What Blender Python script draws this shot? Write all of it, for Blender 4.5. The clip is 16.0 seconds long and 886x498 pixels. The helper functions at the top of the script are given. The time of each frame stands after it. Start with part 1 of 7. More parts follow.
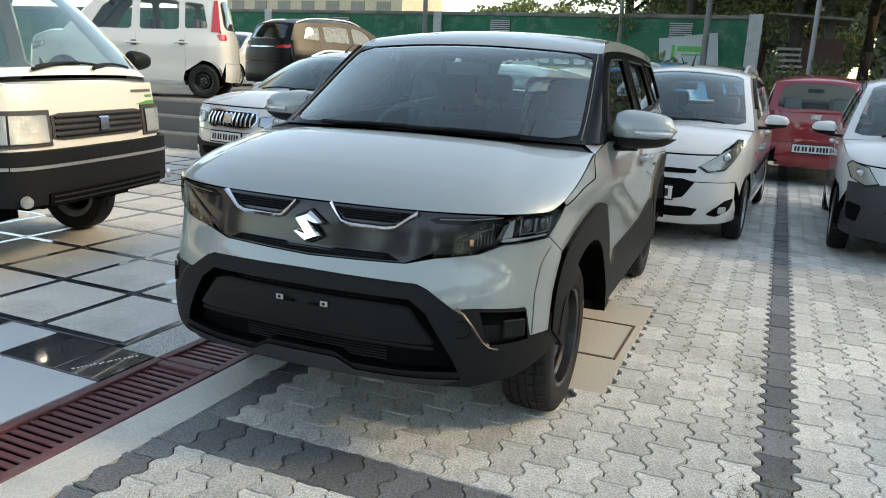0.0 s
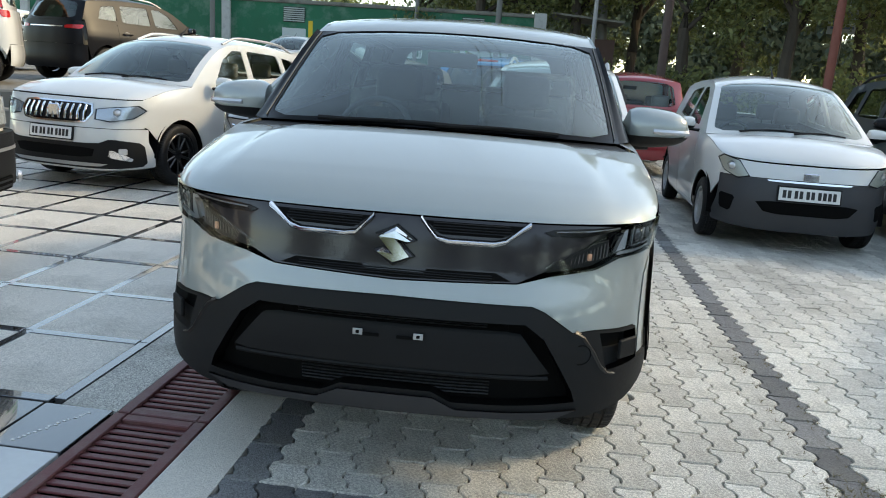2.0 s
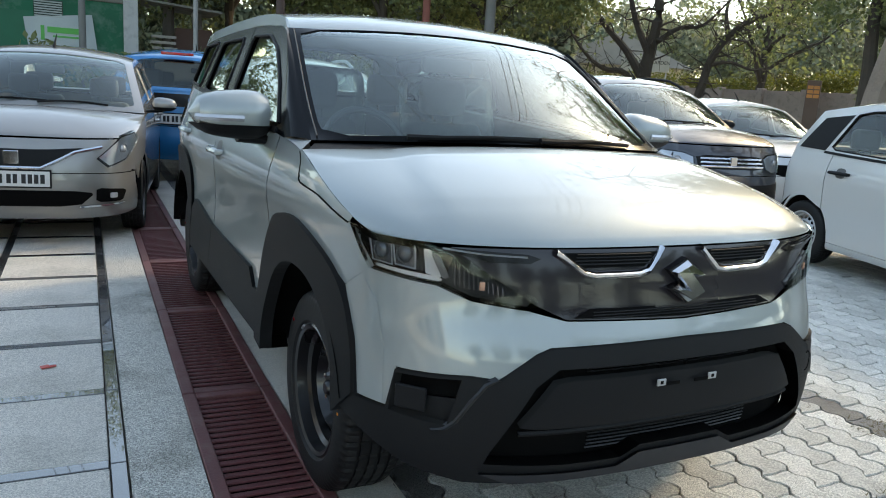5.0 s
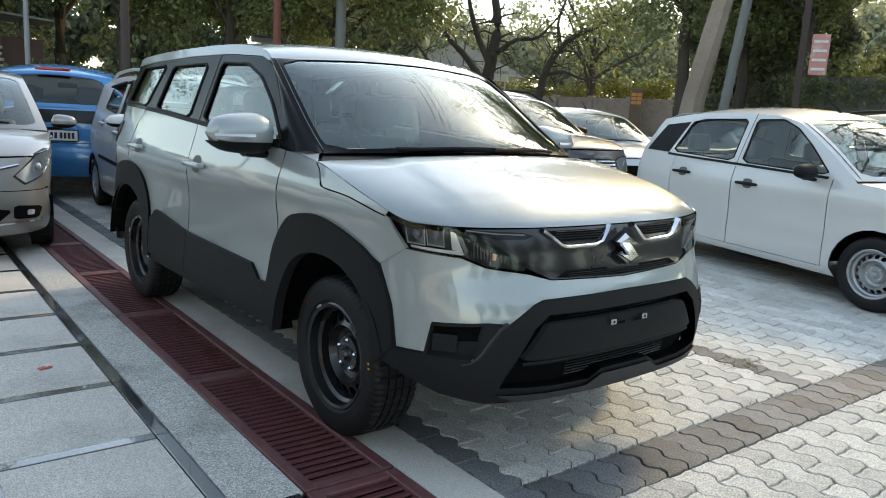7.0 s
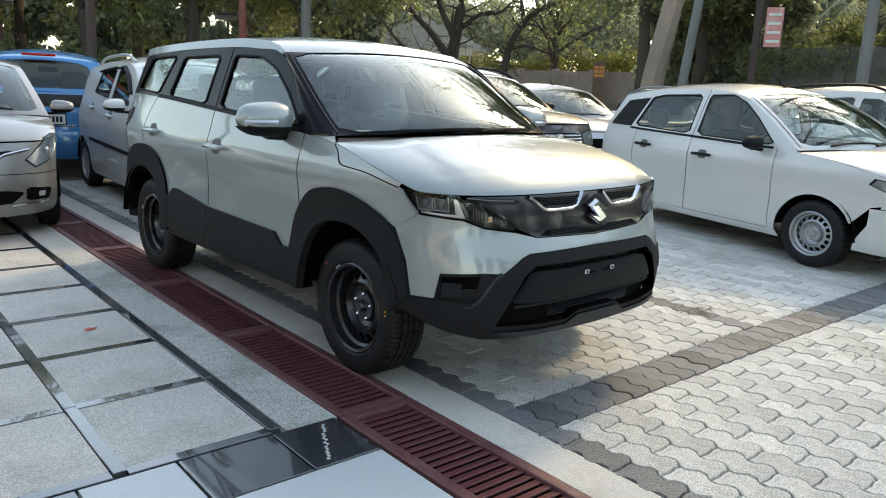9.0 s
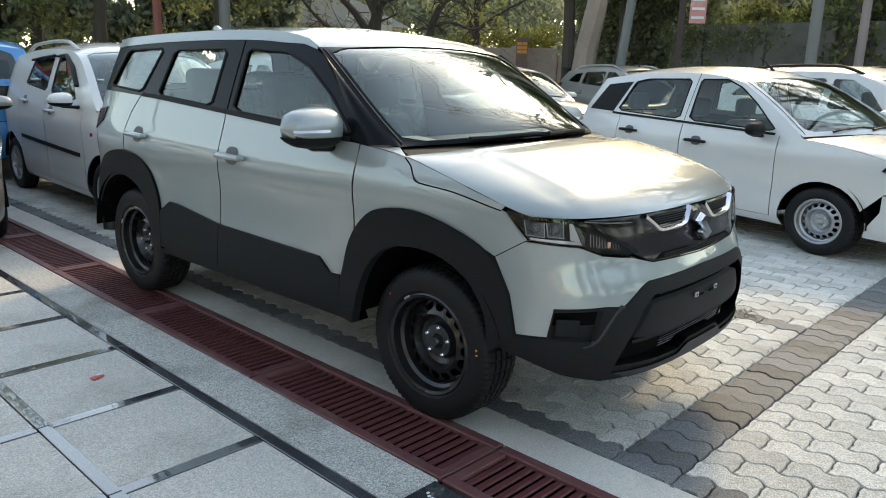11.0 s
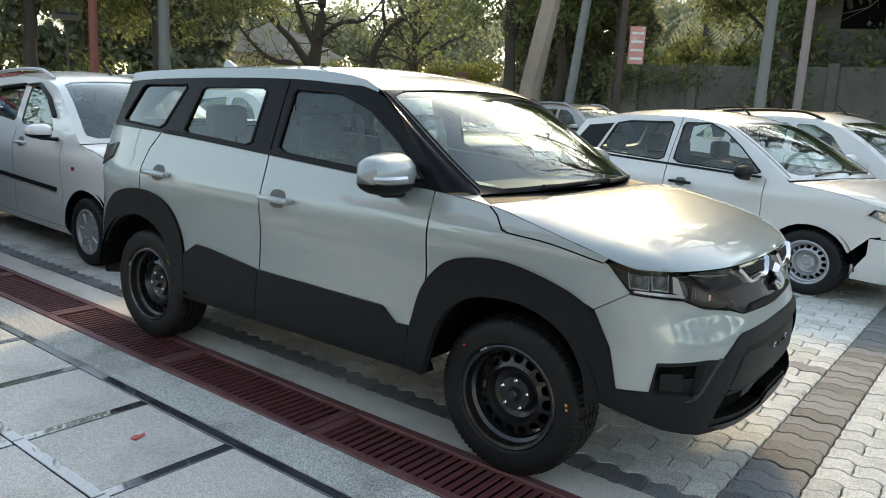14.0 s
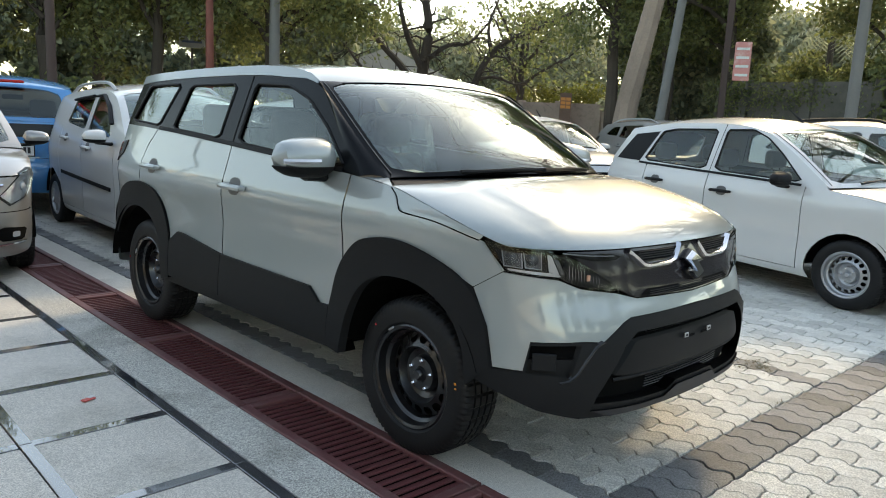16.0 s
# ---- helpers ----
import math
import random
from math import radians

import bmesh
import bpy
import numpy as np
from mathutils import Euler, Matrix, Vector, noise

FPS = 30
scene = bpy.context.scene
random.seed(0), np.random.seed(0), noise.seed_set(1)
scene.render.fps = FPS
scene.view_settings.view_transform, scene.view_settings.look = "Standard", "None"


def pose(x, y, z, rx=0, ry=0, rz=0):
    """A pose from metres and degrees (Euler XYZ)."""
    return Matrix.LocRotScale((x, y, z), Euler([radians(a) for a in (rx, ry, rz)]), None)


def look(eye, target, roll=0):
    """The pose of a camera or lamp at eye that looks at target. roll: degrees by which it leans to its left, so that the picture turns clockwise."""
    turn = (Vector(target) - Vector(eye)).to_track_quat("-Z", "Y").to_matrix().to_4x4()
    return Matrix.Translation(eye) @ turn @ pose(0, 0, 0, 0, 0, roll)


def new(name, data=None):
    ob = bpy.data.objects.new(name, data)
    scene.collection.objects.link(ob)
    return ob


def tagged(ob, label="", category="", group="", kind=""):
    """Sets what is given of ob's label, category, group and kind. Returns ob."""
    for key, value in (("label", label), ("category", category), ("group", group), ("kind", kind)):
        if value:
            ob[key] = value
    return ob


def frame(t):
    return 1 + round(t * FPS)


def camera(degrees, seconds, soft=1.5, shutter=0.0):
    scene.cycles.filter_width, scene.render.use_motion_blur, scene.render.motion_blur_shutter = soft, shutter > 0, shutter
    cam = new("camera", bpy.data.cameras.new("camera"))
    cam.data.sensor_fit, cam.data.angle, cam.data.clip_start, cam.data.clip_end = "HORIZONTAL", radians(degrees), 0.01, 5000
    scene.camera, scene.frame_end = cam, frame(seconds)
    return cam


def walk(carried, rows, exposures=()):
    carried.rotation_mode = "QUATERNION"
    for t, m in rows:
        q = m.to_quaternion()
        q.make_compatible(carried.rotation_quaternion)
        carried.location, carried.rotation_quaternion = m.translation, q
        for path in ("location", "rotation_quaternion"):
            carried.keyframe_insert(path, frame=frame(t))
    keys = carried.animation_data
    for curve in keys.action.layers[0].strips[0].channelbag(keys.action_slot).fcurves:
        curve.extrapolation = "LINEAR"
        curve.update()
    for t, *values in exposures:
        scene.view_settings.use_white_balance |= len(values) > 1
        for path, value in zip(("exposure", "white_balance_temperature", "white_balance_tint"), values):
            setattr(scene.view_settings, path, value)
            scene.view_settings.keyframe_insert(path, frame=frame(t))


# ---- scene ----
cam = camera(61.1, 16.0, soft=1.0)
METRES, EYE, TILT, LEAN, TURN = 7.63, 1.445, 0.0, 0.0, 22.7
PATH = [
    (0, (1.421, -3.025, 1.413), (0.695, -1.22, 0.949), 2.5),
    (0.5, (1.21, -2.947, 1.381), (0.581, -1.105, 0.924), 2.9),
    (1, (0.93, -2.902, 1.364), (0.434, -1.019, 0.906), 3.3),
    (1.5, (0.587, -2.979, 1.378), (0.246, -1.062, 0.92), 3.6),
    (2, (0.327, -2.937, 1.36), (0.163, -0.997, 0.905), 3.9),
    (2.5, (0.01, -2.816, 1.366), (0.034, -0.865, 0.926), 4.4),
    (3, (-0.371, -2.797, 1.361), (-0.164, -0.853, 0.941), 4.6),
    (3.2, (-0.507, -2.786, 1.386), (-0.226, -0.848, 0.974), 4.6),
    (5.3, (-1.621, -2.143, 1.299), (-0.639, -0.449, 0.893), 3.8),
    (5.5, (-1.697, -2.108, 1.313), (-0.665, -0.444, 0.907), 3.8),
    (6, (-1.937, -2.157, 1.307), (-0.808, -0.554, 0.912), 3.7),
    (6.5, (-2.138, -2.296, 1.302), (-0.943, -0.737, 0.924), 3.4),
    (7, (-2.291, -2.509, 1.319), (-1.05, -0.982, 0.96), 3.2),
    (7.5, (-2.447, -2.614, 1.358), (-1.18, -1.108, 1.005), 3.0),
    (8, (-2.621, -2.688, 1.391), (-1.342, -1.194, 1.029), 2.9),
    (8.5, (-2.714, -2.834, 1.375), (-1.427, -1.352, 0.987), 2.7),
    (8.7, (-2.735, -2.867, 1.369), (-1.445, -1.393, 0.966), 2.6),
    (10.8, (-2.922, -2.079, 1.441), (-1.486, -0.771, 0.966), 1.7),
    (11, (-2.949, -1.989, 1.452), (-1.496, -0.699, 0.98), 1.8),
    (11.5, (-3.096, -1.826, 1.462), (-1.612, -0.568, 0.996), 2.1),
    (12, (-3.26, -1.687, 1.516), (-1.747, -0.461, 1.058), 2.4),
    (12.5, (-3.29, -1.552, 1.508), (-1.744, -0.364, 1.06), 2.4),
    (13, (-3.249, -1.393, 1.498), (-1.672, -0.24, 1.073), 2.2),
    (13.5, (-3.231, -1.344, 1.492), (-1.635, -0.208, 1.088), 2.4),
    (14, (-3.265, -1.448, 1.485), (-1.678, -0.293, 1.1), 3.1),
    (14.5, (-3.273, -1.649, 1.454), (-1.729, -0.433, 1.084), 3.6),
    (15, (-3.153, -1.853, 1.426), (-1.671, -0.559, 1.065), 3.8),
    (15.5, (-2.971, -2.101, 1.412), (-1.543, -0.746, 1.062), 3.3),
    (16, (-2.781, -2.161, 1.373), (-1.391, -0.764, 1.033), 2.8),
]
walk(cam, [(t, look(eye, target, roll)) for t, eye, target, roll in PATH], exposures=[(0, 1.58, 7500, 3), (3, 1.64, 7200, 2), (7, 1.74, 7600, 4), (11, 1.78, 7800, 4), (13.5, 1.84, 7800, 4), (16, 1.80, 8000, 4)])

# ---- light ----
world = bpy.data.worlds.new("world")
scene.world = world
world.use_nodes = True
wn = world.node_tree
sky = wn.nodes.new("ShaderNodeTexSky")
sky.sky_type = "NISHITA"
sky.sun_disc = False
SUN_AZ, SUN_EL = 72, 32
sky.sun_elevation = radians(SUN_EL)
sky.sun_rotation = radians(SUN_AZ)
sky.dust_density = 0.8
sky.air_density = 1.0
bg = wn.nodes["Background"]
bg.inputs["Strength"].default_value = 0.15
haze = wn.nodes.new("ShaderNodeHueSaturation")
haze.inputs["Saturation"].default_value = 0.85
wn.links.new(sky.outputs["Color"], haze.inputs["Color"])
wn.links.new(haze.outputs["Color"], bg.inputs["Color"])
sun_data = bpy.data.lights.new("sun", "SUN")
sun_data.energy = 1.15
sun_data.angle = radians(9)
sun_data.color = (1.0, 0.78, 0.52)
sun = new("sun", sun_data)
_a, _e = radians(SUN_AZ), radians(SUN_EL)
sun.matrix_world = look((0, 0, 30), (-30 * math.sin(_a) * math.cos(_e), -30 * math.cos(_a) * math.cos(_e), 30 - 30 * math.sin(_e)))


# ---- materials ----
MATS = {}


def node_mat(name):
    m = bpy.data.materials.new(name)
    m.use_nodes = True
    return m, m.node_tree, m.node_tree.nodes["Principled BSDF"]


def surf(name, colour, rough=0.5, metal=0.0, scale=8.0, vary=0.12, bump=0.0, bump_scale=60.0, coat=0.0, island=0.0, dirt=None, dirt_amount=0.0, spec=0.5, coat_ior=1.5):
    """A surface with two scales of variation: broad stains and fine grain."""
    if name in MATS:
        return MATS[name]
    m, t, p = node_mat(name)
    n, l = t.nodes, t.links
    co = n.new("ShaderNodeTexCoord")
    big = n.new("ShaderNodeTexNoise")
    big.inputs["Scale"].default_value = scale * 0.18
    big.inputs["Detail"].default_value = 6
    fine = n.new("ShaderNodeTexNoise")
    fine.inputs["Scale"].default_value = bump_scale
    fine.inputs["Detail"].default_value = 4
    for q in (big, fine):
        l.new(co.outputs["Object"], q.inputs["Vector"])
    add = n.new("ShaderNodeMath")
    add.operation = "MULTIPLY_ADD"
    add.inputs[1].default_value = 0.45
    l.new(fine.outputs["Fac"], add.inputs[0])
    l.new(big.outputs["Fac"], add.inputs[2])
    ramp = n.new("ShaderNodeMapRange")
    ramp.inputs["From Min"].default_value, ramp.inputs["From Max"].default_value = 0.42, 1.02
    ramp.inputs["To Min"].default_value, ramp.inputs["To Max"].default_value = 1 - vary, 1 + vary
    l.new(add.outputs[0], ramp.inputs["Value"])
    last = ramp.outputs["Result"]
    if island:
        info = n.new("ShaderNodeObjectInfo")
        geo = n.new("ShaderNodeNewGeometry")
        s = n.new("ShaderNodeMath")
        s.operation = "ADD"
        l.new(info.outputs["Random"], s.inputs[0])
        l.new(geo.outputs["Random Per Island"], s.inputs[1])
        fr = n.new("ShaderNodeMath")
        fr.operation = "FRACT"
        l.new(s.outputs[0], fr.inputs[0])
        mr = n.new("ShaderNodeMapRange")
        mr.inputs["To Min"].default_value, mr.inputs["To Max"].default_value = 1 - island, 1 + island
        l.new(fr.outputs[0], mr.inputs["Value"])
        mul = n.new("ShaderNodeMath")
        mul.operation = "MULTIPLY"
        l.new(last, mul.inputs[0])
        l.new(mr.outputs["Result"], mul.inputs[1])
        last = mul.outputs[0]
    vec = n.new("ShaderNodeVectorMath")
    vec.operation = "SCALE"
    vec.inputs[0].default_value = colour[:3]
    l.new(last, vec.inputs["Scale"])
    out = vec.outputs["Vector"]
    if dirt:
        d = n.new("ShaderNodeTexNoise")
        d.inputs["Scale"].default_value = scale * 0.5
        d.inputs["Detail"].default_value = 9
        d.inputs["Roughness"].default_value = 0.65
        l.new(co.outputs["Object"], d.inputs["Vector"])
        dm = n.new("ShaderNodeMapRange")
        dm.inputs["From Min"].default_value, dm.inputs["From Max"].default_value = 0.5, 0.72
        dm.inputs["To Max"].default_value = dirt_amount
        l.new(d.outputs["Fac"], dm.inputs["Value"])
        mix = n.new("ShaderNodeMix")
        mix.data_type = "RGBA"
        mix.inputs["B"].default_value = (*dirt[:3], 1)
        l.new(dm.outputs["Result"], mix.inputs["Factor"])
        l.new(out, mix.inputs["A"])
        out = mix.outputs["Result"]
    l.new(out, p.inputs["Base Color"])
    p.inputs["Roughness"].default_value = rough
    rr = n.new("ShaderNodeMapRange")
    rr.inputs["To Min"].default_value, rr.inputs["To Max"].default_value = max(0.02, rough - 0.08), min(1, rough + 0.1)
    l.new(big.outputs["Fac"], rr.inputs["Value"])
    l.new(rr.outputs["Result"], p.inputs["Roughness"])
    p.inputs["Metallic"].default_value = metal
    p.inputs["Coat Weight"].default_value = coat
    p.inputs["Coat Roughness"].default_value = 0.02
    p.inputs["Coat IOR"].default_value = coat_ior
    p.inputs["Specular IOR Level"].default_value = spec
    if bump:
        b = n.new("ShaderNodeBump")
        b.inputs["Strength"].default_value = bump
        b.inputs["Distance"].default_value = 0.01
        l.new(fine.outputs["Fac"], b.inputs["Height"])
        l.new(b.outputs["Normal"], p.inputs["Normal"])
    MATS[name] = m
    return m


def paint(name, colour, metal=0.0, rough=0.35):
    return surf(name, colour, rough, metal, scale=3.0, vary=0.03, bump_scale=900, coat=1.0, coat_ior=1.6)


def glass(name, tint, gloss=1.0, ior=1.45, rough=0.015, crumple=0.0):
    if name in MATS:
        return MATS[name]
    m = bpy.data.materials.new(name)
    m.use_nodes = True
    t = m.node_tree
    n, l = t.nodes, t.links
    n.clear()
    out = n.new("ShaderNodeOutputMaterial")
    mix = n.new("ShaderNodeMixShader")
    tr = n.new("ShaderNodeBsdfTransparent")
    tr.inputs["Color"].default_value = (*tint, 1)
    gl = n.new("ShaderNodeBsdfGlossy")
    gl.inputs["Roughness"].default_value = rough
    gl.inputs["Color"].default_value = (gloss * 0.93, gloss, gloss * 0.975, 1)
    fr = n.new("ShaderNodeFresnel")
    fr.inputs["IOR"].default_value = ior
    if crumple:
        co, wrinkle, b = n.new("ShaderNodeTexCoord"), n.new("ShaderNodeTexNoise"), n.new("ShaderNodeBump")
        wrinkle.inputs["Scale"].default_value, wrinkle.inputs["Detail"].default_value = 14, 5
        b.inputs["Strength"].default_value, b.inputs["Distance"].default_value = crumple, 0.03
        l.new(co.outputs["Object"], wrinkle.inputs["Vector"])
        l.new(wrinkle.outputs["Fac"], b.inputs["Height"])
        l.new(b.outputs["Normal"], gl.inputs["Normal"])
        l.new(b.outputs["Normal"], fr.inputs["Normal"])
    # both faces of the pane reflect: 2F / (1 + F)
    two, one, both_ = (n.new("ShaderNodeMath") for _ in range(3))
    two.operation, one.operation, both_.operation = "MULTIPLY", "ADD", "DIVIDE"
    two.inputs[1].default_value, one.inputs[1].default_value = 2.0, 1.0
    l.new(fr.outputs[0], two.inputs[0])
    l.new(fr.outputs[0], one.inputs[0])
    l.new(two.outputs[0], both_.inputs[0])
    l.new(one.outputs[0], both_.inputs[1])
    l.new(both_.outputs[0], mix.inputs["Fac"])
    l.new(tr.outputs[0], mix.inputs[1])
    l.new(gl.outputs[0], mix.inputs[2])
    l.new(mix.outputs[0], out.inputs["Surface"])
    MATS[name] = m
    return m


SILVER = paint("silver_metallic_paint", (0.30, 0.335, 0.335), 0.3, 0.4)
WHITE = paint("white_paint", (0.60, 0.605, 0.59), 0.0, 0.4)
CREAM = paint("cream_white_paint", (0.78, 0.75, 0.66), 0.0, 0.4)
GREY = paint("grey_metallic_paint", (0.29, 0.28, 0.265), 0.6, 0.36)
NAVY = paint("dark_blue_paint", (0.018, 0.023, 0.035), 0.2, 0.4)
BLACKP = surf("black_paint", (0.008, 0.008, 0.010), 0.34, vary=0.05, coat=0.0, spec=0.15)
REDP = paint("red_paint", (0.27, 0.009, 0.018), 0.2, 0.4)
BLUEP = paint("blue_paint", (0.014, 0.20, 0.48), 0.3, 0.4)
CLAD = surf("black_grained_plastic", (0.0085, 0.009, 0.0098), 0.56, vary=0.2, bump=0.1, bump_scale=700, spec=0.2)
GLOSSB = surf("gloss_black_plastic", (0.005, 0.005, 0.006), 0.14, vary=0.05, spec=0.25)
PILLAR = surf("satin_black_film", (0.0045, 0.005, 0.006), 0.2, vary=0.05, spec=0.12)
GUNMETAL = surf("gunmetal_gloss_plastic", (0.020, 0.018, 0.022), 0.15, 0.0, vary=0.08, coat=0.3, spec=0.35)
# Near-black for underbody parts; it also paints shade into gaps and recesses.
DARK = surf("underbody_recess_shade", (0.0042, 0.0042, 0.0042), 0.9, vary=0.2, spec=0.08)
FIN = surf("radiator_fin", (0.035, 0.036, 0.039), 0.4, 0.5, vary=0.1)
CHROME = surf("chrome", (0.75, 0.76, 0.78), 0.09, 1.0, vary=0.03)
STEELB = surf("black_painted_steel", (0.009, 0.009, 0.010), 0.28, vary=0.15, coat=0.3)
STEELS = surf("silver_painted_steel", (0.42, 0.43, 0.44), 0.42, 0.7, vary=0.1)
ALLOY = surf("machined_alloy", (0.45, 0.46, 0.47), 0.3, 0.8, vary=0.08)
RUBBER = surf("tyre_rubber", (0.0055, 0.0055, 0.006), 0.6, vary=0.25, bump=0.1, bump_scale=300, dirt=(0.03, 0.03, 0.03), dirt_amount=0.2, spec=0.35)
TRIM = surf("grey_trim", (0.11, 0.11, 0.108), 0.6, vary=0.1)
CLOTH = surf("grey_seat_cloth", (0.17, 0.17, 0.165), 0.5, vary=0.12, bump=0.15, bump_scale=400)
# Seat and dashboard colours are lightened to carry the windscreen's reflected sky veil.
CLOTHD = surf("dark_seat_cloth", (0.17, 0.175, 0.18), 0.6, vary=0.15, bump=0.15, bump_scale=400)
DASH = surf("dark_grey_dashboard", (0.09, 0.093, 0.098), 0.55, vary=0.1, bump=0.08, bump_scale=500)
PLASTWRAP = glass("clear_plastic_film", (0.86, 0.88, 0.88), rough=0.12, crumple=1.0)
GLASS = glass("car_window_glass", (0.82, 0.88, 0.85), ior=1.36)
SCREEN = glass("windscreen_glass", (0.76, 0.90, 0.86), ior=1.56)
GLASSD = glass("tinted_window_glass", (0.34, 0.37, 0.36))
LENS = glass("clear_lamp_lens", (0.90, 0.92, 0.94), ior=1.26)
LAMPIN = surf("lamp_reflector", (0.58, 0.59, 0.61), 0.14, 0.6, vary=0.1)
LAMPMIX = surf("smoked_chrome", (0.13, 0.13, 0.135), 0.16, 0.5, vary=0.3, bump=0.5, bump_scale=26)
LAMPDK = surf("lamp_dark_bezel", (0.010, 0.010, 0.012), 0.4, 0.0, vary=0.1, spec=0.2)
REDLENS = surf("red_lamp_lens", (0.45, 0.012, 0.015), 0.12, vary=0.1, coat=0.6)
AMBER = surf("amber_lens", (0.75, 0.25, 0.03), 0.15, vary=0.1, coat=0.6)
PLATE = surf("number_plate_white", (0.72, 0.72, 0.70), 0.4, vary=0.06)
INK = surf("plate_ink", (0.015, 0.015, 0.016), 0.5, vary=0.05)


# ---- helpers for meshes ----
def part(name, bm, material, parent, label="", smooth=False, recalc=True):
    """Links a bmesh as one mesh object under a thing or part."""
    me = bpy.data.meshes.new(name)
    if recalc:
        bmesh.ops.recalc_face_normals(bm, faces=bm.faces)
    bm.to_mesh(me)
    bm.free()
    me.materials.append(material)
    if smooth:
        me.polygons.foreach_set("use_smooth", [True] * len(me.polygons))
        me.set_sharp_from_angle(angle=radians(38))
    ob = new(name, me)
    ob.parent = parent
    if label:
        ob["label"] = label
    return ob


def thing(name, m, label, category, group="", kind=""):
    e = new(name)
    e.empty_display_size = 0.2
    e.matrix_world = m
    return tagged(e, label, category, group, kind)


def add_box(bm, cx, cy, cz, sx, sy, sz, bevel=0.0, seg=2, m=None):
    got = bmesh.ops.create_cube(bm, size=1.0)["verts"]
    for v in got:
        v.co = Vector((cx + v.co.x * sx, cy + v.co.y * sy, cz + v.co.z * sz))
    if bevel:
        edges = list({e for v in got for e in v.link_edges})
        r = bmesh.ops.bevel(bm, geom=edges, offset=bevel, segments=seg, profile=0.5, affect="EDGES")
        got = list({v for f in r["faces"] for v in f.verts} | {v for v in got if v.is_valid})
    if m is not None:
        bmesh.ops.transform(bm, matrix=m, verts=[v for v in got if v.is_valid])
    return got


def box(cx, cy, cz, sx, sy, sz, bevel=0.0, seg=2, m=None):
    bm = bmesh.new()
    add_box(bm, cx, cy, cz, sx, sy, sz, bevel, seg, m)
    return bm


def lathe(profile, segs=32, axis="x"):
    """Spins (along, radius) points round an axis."""
    bm = bmesh.new()
    rings = []
    for a, r in profile:
        ring = []
        for i in range(segs):
            c, s = math.cos(2 * math.pi * i / segs), math.sin(2 * math.pi * i / segs)
            co = (a, r * c, r * s) if axis == "x" else (r * c, r * s, a)
            ring.append(bm.verts.new(co))
        rings.append(ring)
    for p, q in zip(rings, rings[1:]):
        for i in range(segs):
            j = (i + 1) % segs
            bm.faces.new((p[i], p[j], q[j], q[i]))
    return bm


def tube(points, radius, segs=8, bm=None, flat=1.0, caps=True):
    """A swept tube along points; radius may be one number or a list; flat squeezes it in height."""
    bm = bm or bmesh.new()
    pts = [Vector(p) for p in points]
    rad = radius if isinstance(radius, (list, tuple)) else [radius] * len(pts)
    rings = []
    for i, p in enumerate(pts):
        d = (pts[min(i + 1, len(pts) - 1)] - pts[max(i - 1, 0)]).normalized()
        side = d.cross(Vector((0, 0, 1)))
        if side.length < 0.05:
            side = d.cross(Vector((1, 0, 0)))
        side.normalize()
        up = side.cross(d)
        rings.append([bm.verts.new(p + float(rad[i]) * (math.cos(2 * math.pi * k / segs) * side + flat * math.sin(2 * math.pi * k / segs) * up)) for k in range(segs)])
    for p, q in zip(rings, rings[1:]):
        for k in range(segs):
            bm.faces.new((p[k], p[(k + 1) % segs], q[(k + 1) % segs], q[k]))
    if caps:
        bm.faces.new(rings[0][::-1])
        bm.faces.new(rings[-1])
    return bm


def spline(pts, n=16):
    P = np.array(pts, float)
    P = np.vstack([2 * P[0] - P[1], P, 2 * P[-1] - P[-2]])
    out = []
    for i in range(1, len(P) - 2):
        a, b, c, d = P[i - 1:i + 3]
        for k in range(n):
            t = k / n
            out.append(0.5 * (2 * b + (c - a) * t + (2 * a - 5 * b + 4 * c - d) * t * t + (3 * b - a - 3 * c + d) * t ** 3))
    out.append(P[-2])
    return np.array(out)


def rounded(poly, times=1, cut=0.22):
    """Cuts a polygon's corners."""
    for _ in range(times):
        out = []
        for i, a in enumerate(poly):
            b = poly[(i + 1) % len(poly)]
            out += [(a[0] + cut * (b[0] - a[0]), a[1] + cut * (b[1] - a[1])), (b[0] - cut * (b[0] - a[0]), b[1] - cut * (b[1] - a[1]))]
        poly = out
    return poly


